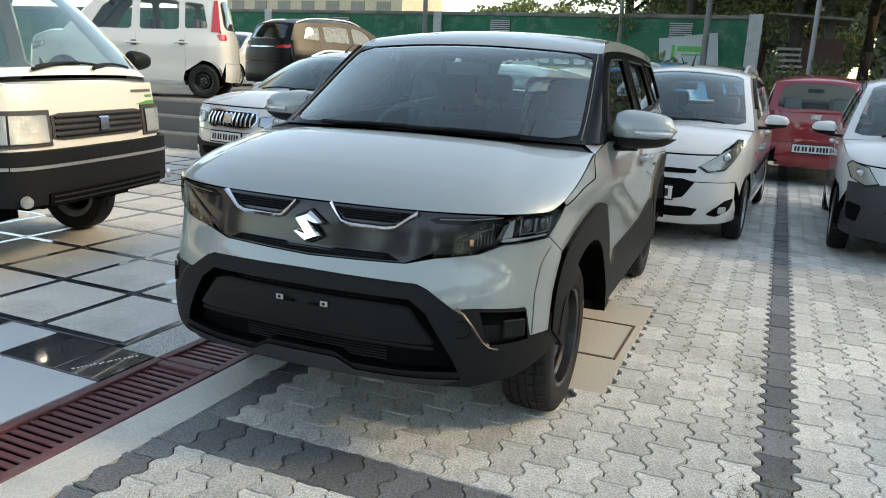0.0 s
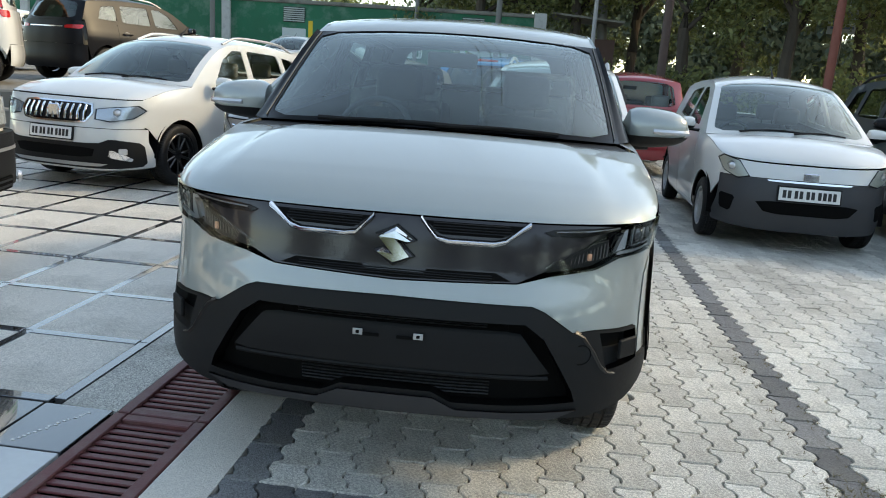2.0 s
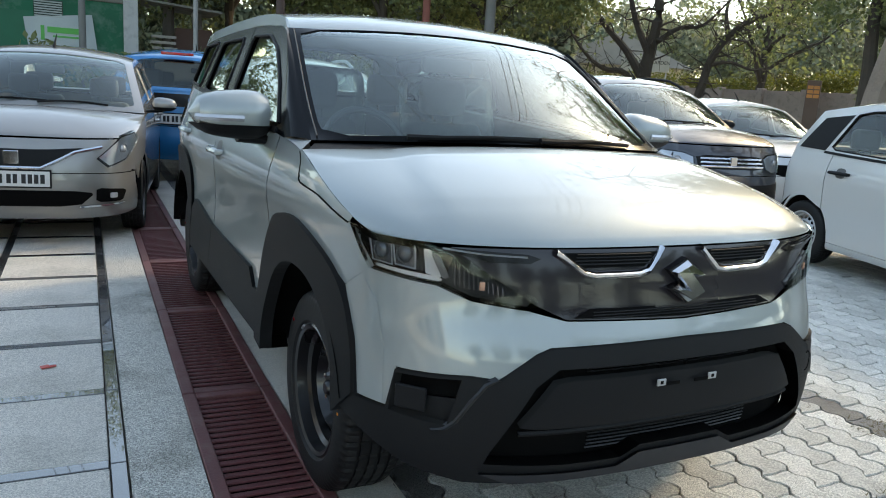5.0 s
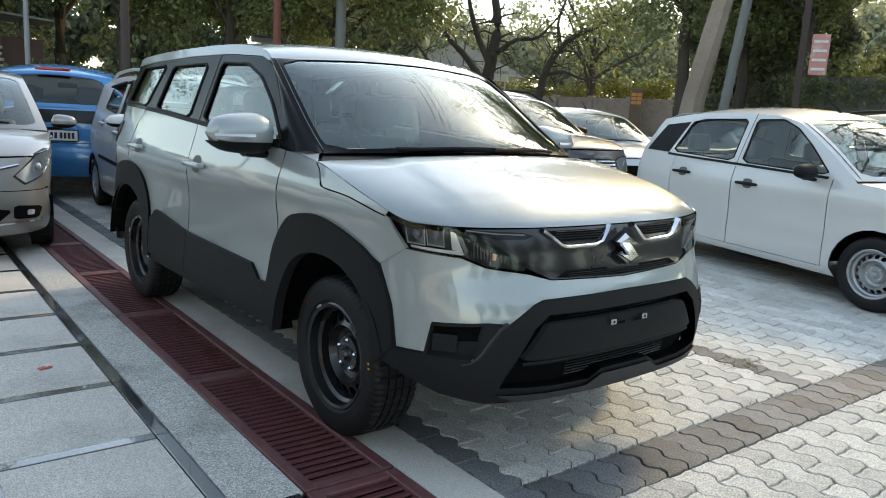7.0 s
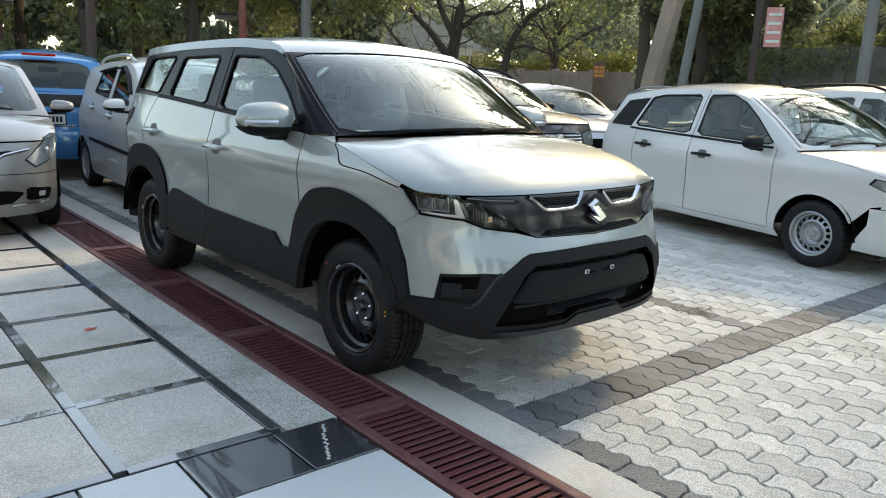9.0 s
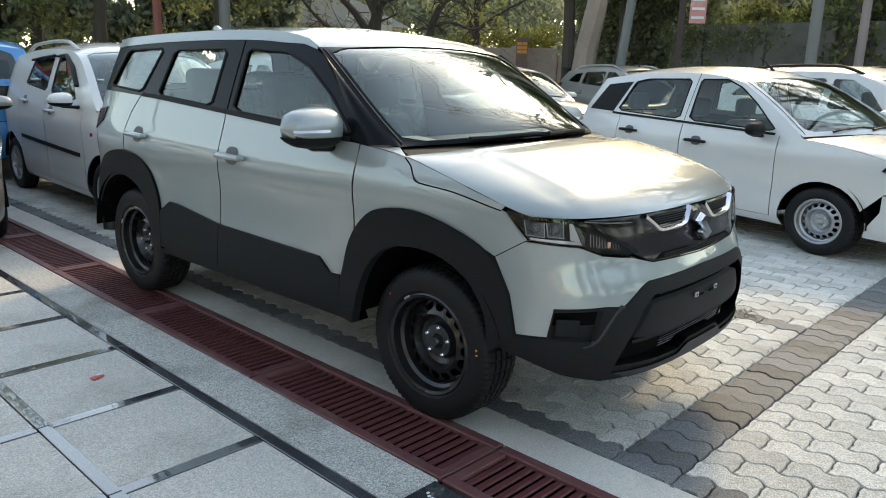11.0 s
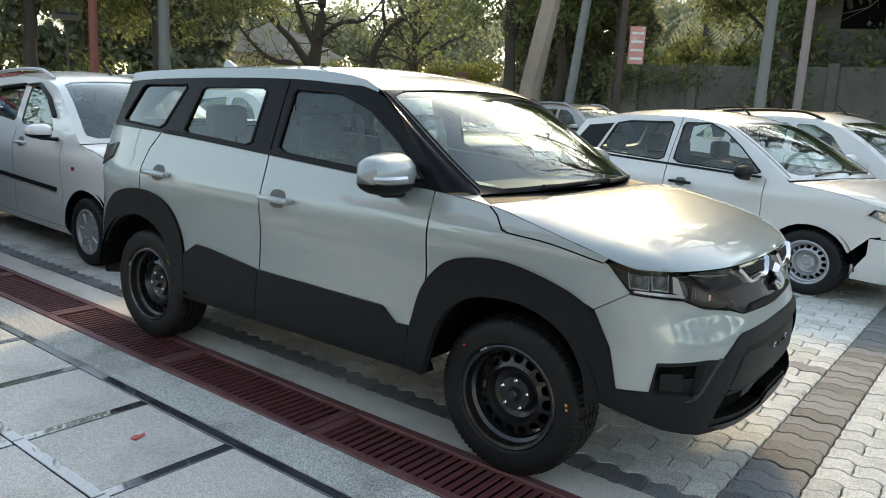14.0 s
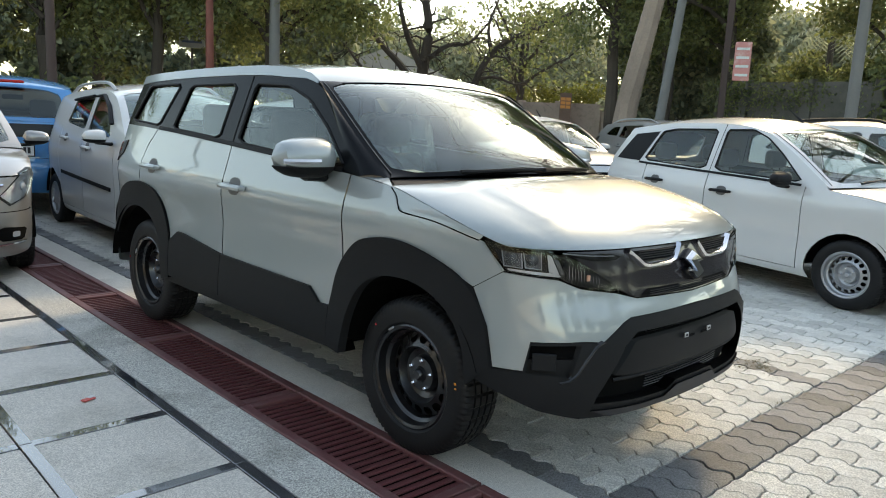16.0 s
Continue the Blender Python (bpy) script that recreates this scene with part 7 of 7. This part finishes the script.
    part("ledge", box(x, -0.16, z + h / 2 + 0.08, w + 0.4, 0.4, 0.09, 0.01, 1), BW, ob_)
hb = thing("yellow_board", pose(*polar(86.5, 24), 0, 0, 0, -84), "faded yellow roadside board on two posts", "sign")
part("board", box(0, 0, 3.6, 1.7, 0.10, 3.2, .02, 1), surf("faded_yellow_board", (0.42, 0.33, 0.13), 0.6, dirt=(.5, .46, .36), dirt_amount=.6), hb)
for sx in (-.7, .7):
    part("post", box(sx, 0.1, 1.6, 0.10, 0.10, 3.3), GALV, hb)
for k in range(4):
    part("sign_bar", box(-.1, -.06, 2.6 + .55 * k, 1.1 - .15 * (k % 2), .02, .16), surf("red_bar", (.35, .08, .05), .6), hb)

# ---- trees ----
BARKD = surf("dark_bark", (0.055, 0.045, 0.036), 0.9, scale=5, vary=0.35, bump=0.6, bump_scale=25)
BARKL = surf("pale_smooth_bark", (0.27, 0.21, 0.165), 0.8, scale=3, vary=0.25, bump=0.4, bump_scale=18, dirt=(.16, .13, .11), dirt_amount=.5)


def leaf_mat(name, c, trans=0.35):
    if name in MATS:
        return MATS[name]
    m = bpy.data.materials.new(name)
    m.use_nodes = True
    t = m.node_tree
    n, l = t.nodes, t.links
    p = n["Principled BSDF"]
    geo = n.new("ShaderNodeNewGeometry")
    ramp = n.new("ShaderNodeValToRGB")
    ramp.color_ramp.elements[0].color = (c[0] * 0.55, c[1] * 0.6, c[2] * 0.6, 1)
    ramp.color_ramp.elements[1].color = (c[0] * 1.5, c[1] * 1.35, c[2] * 1.1, 1)
    l.new(geo.outputs["Random Per Island"], ramp.inputs["Fac"])
    l.new(ramp.outputs["Color"], p.inputs["Base Color"])
    p.inputs["Roughness"].default_value = 0.55
    tr = n.new("ShaderNodeBsdfTranslucent")
    l.new(ramp.outputs["Color"], tr.inputs["Color"])
    mix = n.new("ShaderNodeMixShader")
    mix.inputs["Fac"].default_value = trans
    l.new(p.outputs[0], mix.inputs[1])
    l.new(tr.outputs[0], mix.inputs[2])
    l.new(mix.outputs[0], n["Material Output"].inputs["Surface"])
    MATS[name] = m
    return m


LEAF = leaf_mat("green_leaves", (0.165, 0.20, 0.09), 0.55)
LEAFY = leaf_mat("yellow_green_leaves", (0.13, 0.145, 0.03), 0.45)
# Paler green: distance haze is put into this leaf colour.
LEAFH = leaf_mat("haze_painted_leaves", (0.25, 0.285, 0.21), 0.45)


def leaves(rng, centres, per, spread, size, droop=0.3):
    pts = []
    for c, s in centres:
        k = int(per * s)
        p = rng.normal(0, 1, (k, 3))
        p /= np.linalg.norm(p, axis=1)[:, None] + 1e-6
        p *= (rng.random((k, 1)) ** 0.45) * spread * s
        p[:, 2] *= 0.75
        pts.append(p + np.array(c))
    o = np.concatenate(pts)
    k = len(o)
    a = rng.normal(0, 1, (k, 3))
    a[:, 2] -= droop
    a /= np.linalg.norm(a, axis=1)[:, None] + 1e-6
    b = np.cross(a, rng.normal(0, 1, (k, 3)))
    b /= np.linalg.norm(b, axis=1)[:, None] + 1e-6
    L = size * (0.6 + 0.8 * rng.random((k, 1)))
    v = np.stack([o, o + a * L * .5 + b * L * .26, o + a * L, o + a * L * .5 - b * L * .26], axis=1).reshape(-1, 3)
    f = np.arange(4 * k).reshape(-1, 4)
    return v, f


def leaf_mesh(name, v, f):
    me = bpy.data.meshes.new(name)
    k = len(f)
    me.vertices.add(len(v))
    me.vertices.foreach_set("co", np.ascontiguousarray(v, dtype=np.float32).ravel())
    me.loops.add(4 * k)
    me.loops.foreach_set("vertex_index", np.ascontiguousarray(f, dtype=np.int32).ravel())
    me.polygons.add(k)
    me.polygons.foreach_set("loop_start", np.arange(0, 4 * k, 4, dtype=np.int32))
    me.update(calc_edges=True)
    return me


def tree(x, y, h, crown, seed, name="tree", leaf=None, bark=None, lean=(0, 0), bare=0.0, label="broad leafy tree", per=300, size=0.21, low=0.28, rad=0.22, limbs=7):
    rng = np.random.default_rng(seed)
    t = thing(name, pose(x, y, -0.05), label, "tree")
    bm = bmesh.new()
    top = np.array((lean[0], lean[1], h * 0.62))
    trunk = [np.array((lean[0] * s ** 1.3, lean[1] * s ** 1.3, h * 0.62 * s)) + np.append(rng.normal(0, 0.04 * h * 0.1, 2), 0) * (0 < s < 1) for s in np.linspace(0, 1, 8)]
    tube([tuple(p) for p in trunk], [rad * (1.35 - 0.9 * s if s > .05 else 1.6) for s in np.linspace(0, 1, 8)], 9, bm)
    centres = []
    for k in range(limbs):
        s0 = 0.42 + 0.55 * k / limbs
        o = np.array((lean[0] * s0 ** 1.3, lean[1] * s0 ** 1.3, h * 0.62 * s0))
        a = 2.4 * k + rng.random()
        out = np.array((math.cos(a), math.sin(a), 0.55 + 0.5 * rng.random()))
        L = crown * (0.75 + 0.4 * rng.random()) * (1.1 - 0.35 * k / limbs)
        pts = [o]
        for j in range(1, 6):
            out = out + rng.normal(0, 0.22, 3)
            out /= np.linalg.norm(out)
            pts.append(pts[-1] + out * L / 5 + np.array((0, 0, 0.04 * L)))
        tube([tuple(p) for p in pts], [rad * 0.46 * (1 - 0.8 * j / 5) + 0.012 for j in range(6)], 6, bm)
        for j in (2, 3, 4, 5):
            for _ in range(2 if bare < .5 else 3):
                q = pts[j] + rng.normal(0, 0.32, 3) * crown * 0.6
                mid = (pts[j] + q) / 2 + rng.normal(0, 0.1, 3) * crown * .3
                tube([tuple(pts[j]), tuple(mid), tuple(q)], [rad * 0.13, rad * .09, rad * .03], 5, bm)
                if rng.random() > bare:
                    centres.append((tuple(q), 0.7 + 0.6 * rng.random()))
                if bare > .5:
                    for _ in range(3):
                        e = q + rng.normal(0, .3, 3) * crown * .45
                        tube([tuple(q), tuple(e)], [rad * .04, rad * .012], 4, bm)
    part("trunk", bm, bark or BARKD, t, smooth=True)
    if bare < 1:
        for k in range(int(10 * (1 - bare))):
            a, u = rng.random() * 6.28, rng.random()
            centres.append(((lean[0] + math.cos(a) * crown * .75 * u ** .5, lean[1] + math.sin(a) * crown * .75 * u ** .5, h * (low + (0.92 - low) * rng.random())), 0.8 + .5 * rng.random()))
        v, f = leaves(rng, centres, per, crown * 0.30, size)
        me = leaf_mesh("crown", v, f)
        me.materials.append(leaf or LEAF)
        o = new("crown", me)
        o.parent = t
    return t


n = 0
for b, d, h, cr in ((-3, 36, 12, 4.2), (2, 33, 11, 4.2), (6, 38, 13, 4.6), (9, 33, 11, 4.0), (13, 36, 12, 4.5), (17, 32.5, 10.5, 4.0), (20, 36, 12, 4.6), (24, 32, 10, 4.0), (27.5, 35, 11, 4.4), (31.5, 31.5, 9.5, 3.9)  ):
    x, y = polar(b, d)
    tree(x, y, h * 1.35, cr, 10 + n, label="dense dark green tree with drooping leaves", low=0.16 if n % 2 else .22)
    n += 1
for b, d, h, cr in ((56.5, 33, 13, 4.6), (60.5, 35, 13, 4.8), (64.5, 33, 12, 4.4), (75.5, 33, 11, 4.2), (80, 30, 11, 4.2), (86, 29, 11, 4.2), (92, 27, 10, 4.0)):
    x, y = polar(b, d)
    tree(x, y, h * 1.4, cr * 1.05, 40 + n, label="tall shady tree with dark foliage", low=.2)
    n += 1


def old_tree(x, y, turn, seed):
    """Two dark crooked stems from one base, heavy limbs and thin hanging twigs with few leaves."""
    rng = np.random.default_rng(seed)
    t = thing("tree", pose(x, y, -.05, 0, 0, turn), "old spreading tree with two dark crooked stems", "tree")
    bm = bmesh.new()
    stems = (([(0, 0, 0), (-.7, .1, .9), (-1.25, .2, 2.4), (-1.1, .3, 4.2), (-.9, .2, 6.0), (-1.3, .4, 8.5), (-1.0, .2, 11)], .46),
             ([(.1, 0, .05), (1.0, -.1, .8), (1.45, -.2, 2.3), (1.7, -.1, 3.6), (2.4, .1, 4.9), (3.4, .2, 5.7), (5.0, .3, 6.4), (6.6, .2, 7.2)], .27),
             ([(-1.0, .1, 1.3), (-2.1, -.2, 2.9), (-3.2, -.3, 3.1), (-4.2, -.2, 3.8), (-5.2, .1, 5.0)], .18),
             ([(-1.2, .2, 2.5), (-2.3, .6, 4.1), (-3.6, .9, 5.4), (-4.9, 1.0, 7.4)], .24),
             ([(-1.15, .2, 3.9), (-2.0, .3, 5.6), (-2.5, .2, 7.6), (-2.3, .4, 9.8)], .19),
             ([(-1.0, .3, 4.4), (.1, .2, 5.2), (1.2, .4, 5.4), (2.3, .5, 6.6)], .14),
             ([(1.65, -.1, 3.5), (2.6, -.3, 3.7), (3.6, -.2, 3.4), (4.2, -.2, 3.5)], .10),
             ([(2.4, .1, 4.9), (2.2, .4, 6.4), (2.9, .6, 8.2)], .12))
    centres = []
    for path, r in stems:
        pts = spline(path, 4)
        k = len(pts)
        tube([tuple(p) for p in pts], [r * (1 - .72 * i / (k - 1)) for i in range(k)], 8, bm)
        for i in range(4, k):
            for _ in range(2):
                d = rng.normal(0, 1, 3) * np.array((1, 1, .6)) + np.array((0, 0, .15))
                q = pts[i]
                line, rr = [q], r * .16 + .012
                for j in range(4):
                    d = d + rng.normal(0, .45, 3)
                    d /= np.linalg.norm(d)
                    line.append(line[-1] + d * rng.uniform(.25, .5))
                tube([tuple(p) for p in line], [rr, rr * .7, rr * .5, rr * .35, rr * .2], 4, bm)
                for p in line[2:]:
                    e = p + rng.normal(0, .35, 3)
                    tube([tuple(p), tuple(e)], [rr * .3, .006], 3, bm)
                if rng.random() < .4:
                    centres.append((tuple(line[-1]), .6 + .5 * rng.random()))
    part("trunk", bm, BARKD, t, smooth=True)
    v, f = leaves(rng, centres, 9, .6, .2)
    me = leaf_mesh("crown", v, f)
    me.materials.append(LEAF)
    o = new("crown", me)
    o.parent = t


old_tree(*polar(44.3, 40), -44, 77)
# Unseen trees and walls, added to darken the horizon in reflections.
for k, (b, d) in enumerate(((101, 36), (110, 40), (120, 44), (130, 42), (141, 45), (152, 43), (163, 46), (175, 44), (188, 46), (202, 45))):
    x, y = polar(b, d)
    tree(x, y, 12 + 1.5 * (k % 3), 4.8, 120 + k, label="unseen added tree that darkens reflections from the south", per=150, size=.34, low=.12)
wall_run("wall_south", polar(97, 34), polar(150, 39), 2.8, "unseen added wall that darkens reflections behind the walk", piers=6)
wall_run("wall_southwest", polar(150, 39), polar(204, 42), 2.8, "unseen added wall that darkens reflections behind the walk", piers=6)
x, y = polar(50.0, 47)
tree(x, y, 10, 4.2, 78, label="thin dark tree with sparse twigs", bare=.7, rad=.24, limbs=7, per=60, size=.28, low=.45)
# far trees, their haze painted by the paler leaves
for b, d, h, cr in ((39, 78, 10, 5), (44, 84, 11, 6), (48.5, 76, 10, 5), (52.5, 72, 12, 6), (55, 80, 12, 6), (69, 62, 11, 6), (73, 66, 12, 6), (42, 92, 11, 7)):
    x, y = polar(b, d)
    tree(x, y, h, cr, 60 + n, leaf=LEAFH, label="distant tree with haze painted into its leaves", per=120, size=.5, low=.1)
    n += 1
tree(18.6, 11.5, 24, 8.0, 90, bark=BARKL, lean=(1.9, -2.2), label="pale smooth-barked leaning tree with bare branches", rad=.29, per=50, size=.3, limbs=11, bare=.82, low=.7)
for k, (b, d, h, cr) in enumerate(((-12, 60, 7, 3), (-8, 62, 6.5, 3), (-15, 64, 6.5, 3))):
    x, y = polar(b, d)
    tree(x, y, h + .5, cr, 95 + k, label="tree top showing over the wall", per=120, size=.4)


def palm(x, y, h, seed):
    rng = np.random.default_rng(seed)
    t = thing("palm_tree", pose(x, y, -.05), "tall palm with drooping fronds", "palm")
    part("trunk", tube([(0, 0, 0), (.1, 0, h * .4), (.15, .1, h * .8), (.2, .1, h)], [.24, .19, .17, .16], 9), BARKD, t, smooth=True)
    for k in range(16):
        a = 6.283 * k / 16 + rng.random() * .3
        el = rng.uniform(-.1, .9)
        v, f = [], []
        p = np.array((.2, .1, h))
        dvec = np.array((math.cos(a), math.sin(a), el))
        for j in range(18):
            p = p + dvec * .17
            dvec[2] -= .085
            side = np.cross(dvec, (0, 0, 1))
            side /= np.linalg.norm(side) + 1e-6
            for g in (-1, 1):
                L = .75 * math.sin(math.pi * (j + 2) / 21)
                i = len(v)
                tip = p + side * g * L + np.array((0, 0, -.45 * L)) + dvec * .25
                v += [tuple(p), tuple(p + dvec * .09), tuple(tip)]
                f.append((i, i + 1, i + 2))
        me = bpy.data.meshes.new("frond")
        me.from_pydata(v, [], f)
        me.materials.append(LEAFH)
        o = new("frond", me)
        o.parent = t
    return t


tree(11.5, -2.6, 14, 6.0, 99, label='bare twiggy tree beside the yard', bare=.9, rad=.26, limbs=12, per=40, low=.5, lean=(-.8, 3.0))
palm(*polar(70.8, 48), 7.6, 5)
palm(*polar(25.5, 60), 5.6, 6)
# creeper on the old wall, hedge on the far wall, shrubs
rng = np.random.default_rng(3)
# thicket and scrub carry distance haze in their leaf colour
for name, label, b0, b1, d0, d1, zs, per, size, mat, count in (("creeper", "green creeper hanging over the old wall", 64, 92, 31.6, 27, (1.0, 3.4), 260, .12, LEAF, 80), ("hedge", "yellow-green hedge behind the far wall", 37, 63, 57, 41.5, (2.3, 3.5), 260, .17, LEAFY, 70), ("shrubs", "low shrubs along the yard's edge", 0, 36, 29.5, 29.5, (.3, 1.8), 90, .26, LEAF, 60), ("thicket", "thicket behind the trees in haze-painted green", -3, 37, 52, 50, (.5, 15.0), 300, .6, LEAFH, 620), ("scrub", "scrub behind the old wall in haze-painted green", 57, 66.5, 39, 37, (.5, 10.5), 380, .34, LEAFH, 150), ("undergrowth", "low bushes over the old wall", 66, 78, 35, 33, (.5, 4.2), 300, .2, LEAF, 90), ("scrub", "scrub behind the derelict building in haze-painted green", 77.5, 95, 38, 35, (.5, 10.5), 380, .34, LEAFH, 220)):
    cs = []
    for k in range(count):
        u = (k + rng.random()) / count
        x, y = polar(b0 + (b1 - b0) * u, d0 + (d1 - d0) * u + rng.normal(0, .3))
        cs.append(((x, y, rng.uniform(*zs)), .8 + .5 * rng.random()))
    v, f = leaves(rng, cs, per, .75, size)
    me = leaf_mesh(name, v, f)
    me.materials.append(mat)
    tagged(new(name, me), label, "plants", kind="stuff")
x, y = polar(75.3, 28.5)
cs = [((x + rng.normal(0, .35), y + rng.normal(0, .35), z), 1.0) for z in np.linspace(.4, 7, 22)]
v, f = leaves(rng, cs, 110, .7, .24)
ivy = thing("ivy_tree", pose(0, 0, 0), "tree trunk wrapped in dense green ivy", "tree")
part("trunk", tube([(x, y, 0), (x, y, 7.5)], [.3, .2], 8), BARKD, ivy)
me = leaf_mesh("crown", v, f)
me.materials.append(LEAF)
o = new("crown", me)
o.parent = ivy

# ---- poles and signs ----
RUST = surf("rusty_red_pole", (0.17, 0.055, 0.04), 0.75, vary=0.25, bump=0.2, bump_scale=60)


def pole(x, y, h, r, mat, label, lean=(0, 0), arm=False):
    p = thing("street_pole", pose(x, y, -.05), label, "pole")
    part("shaft", tube([(0, 0, 0), (lean[0] * .5, lean[1] * .5, h * .5), (lean[0], lean[1], h)], [r * 1.15, r, r * .8], 12), mat, p, smooth=True)
    part("base", box(0, 0, .12, r * 5, r * 5, .28, .02, 1), CONC, p)
    return p


pole(12.8, 22.9, 9, .19, GALV, "thick grey concrete pole")
pole(10.1, 22.7, 9, .13, RUST, "rusty red steel pole")
pole(10.4, 2.0, 9, .085, GALV, "grey steel lamp pole among the cars")
pole(14.3, 7.8, 9, .11, GALV, "leaning grey steel pole", lean=(.6, -.65))
pole(4.7, 21.8, 9, .13, surf("dark_brown_pole", (.06, .04, .035), .8), "dark brown wooden pole")
pole(*polar(11.5, 34), 9, .20, GALV, "pale concrete pole before the trees", lean=(-.8, 0))
pole(*polar(4.0, 30), 9, .11, GALV, "thin grey pole by the wall's end")
pole(2.9, 26.5, 9, .08, surf("black_white_pole", (.25, .25, .25), .6), "thin striped pole by the shed")
pole(*polar(75.4, 17), 9, .08, surf("red_white_pole", (.24, .19, .18), .6), "slim red and grey pole")
pole(-12.5, 28.3, 9, .10, GALV, "thin grey pole before the green wall")
pole(-4.0, 28.2, 9, .08, GALV, "thin grey pole before the green wall")
rs = thing("roadside_sign", pose(22.0, 9.2, 0, 0, 0, -63), "faded red roadside board on a dark post", "sign")
part("post", box(-.50, 0, 3, .22, .2, 7.0, .02, 1), surf("dark_brown_pole", (.06, .04, .035), .8), rs)
part("board", box(.0, -.05, 3.72, .52, .12, 1.25, .02, 1), surf("faded_red_board", (.55, .24, .22), .6, dirt=(.7, .6, .55), dirt_amount=.5), rs)
for k in range(4):
    part("sign_bar", box(.0, -.12, 3.28 + .28 * k, .40, .02, .08), SIGNW, rs)
ns = thing("notice_board", pose(*polar(26.2, 36), 0, 0, 0, -26), "small pale notice board on a post", "sign")
part("post", box(0, .06, 2.1, .12, .12, 4.2), GALV, ns)
part("board", box(0, 0, 4.6, 1.1, .08, 1.3, .02, 1), surf("pale_blue_board", (.42, .46, .52), .6), ns)
for k in range(4):
    part("sign_bar", box(0, -.05, 4.2 + .26 * k, .85, .02, .09), surf("blue_bar", (.12, .16, .3), .6), ns)
gb = thing("gate_pillar", pose(*polar(53.4, 42), 0, 0, 0, -54), "brown gate pillar with a small orange panel board", "gate")
part("pillar", box(0, 0, 1.55, .62, .4, 3.1, .02, 1), surf("gate_brown", (.16, .11, .09), .8), gb)
for k in range(3):
    for sx in (-.14, .14):
        part("pane", box(sx, -.21, 2.35 + .21 * k, .25, .04, .16), surf("orange_panel", (.62, .26, .07), .5), gb)
for a, b in (*(((-4.0 + .3 * k, 28.2, 8.8), (7.2 + .45 * k, -32, 9.6 + .2 * k)) for k in range(3)), *(((12.6 + .25 * k, 22.9, 8.6), (-5.5 + .5 * k, -22, 9.4 + .2 * k)) for k in range(3)), ((12.8, 22.9, 8.6), (-4.0, 28.2, 8.8)), ((12.8, 22.9, 8.3), (14.9, 7.2, 8.7)), ((12.8, 22.9, 8.7), (30, 14, 9))):
    w = thing("overhead_cable", pose(0, 0, 0), "thin black overhead cable", "cable")
    part("wire", tube([(a[0] + (b[0] - a[0]) * s, a[1] + (b[1] - a[1]) * s, a[2] + (b[2] - a[2]) * s - 1.2 * 4 * s * (1 - s) * .6) for s in np.linspace(0, 1, 16)], .013, 4), INK, w)
litter = thing("litter", YARD @ pose(-1.62, 1.30, 0.002, 0, 0, 20), "torn red and white wrapper on the tiles", "litter")
part("wrapper", box(0, 0, 0.003, .06, .03, .006, .001, 1), surf("wrapper_red", (.6, .12, .1), .5), litter)
part("wrapper_edge", box(.02, .008, 0.0075, .03, .02, .004), PLATE, litter)
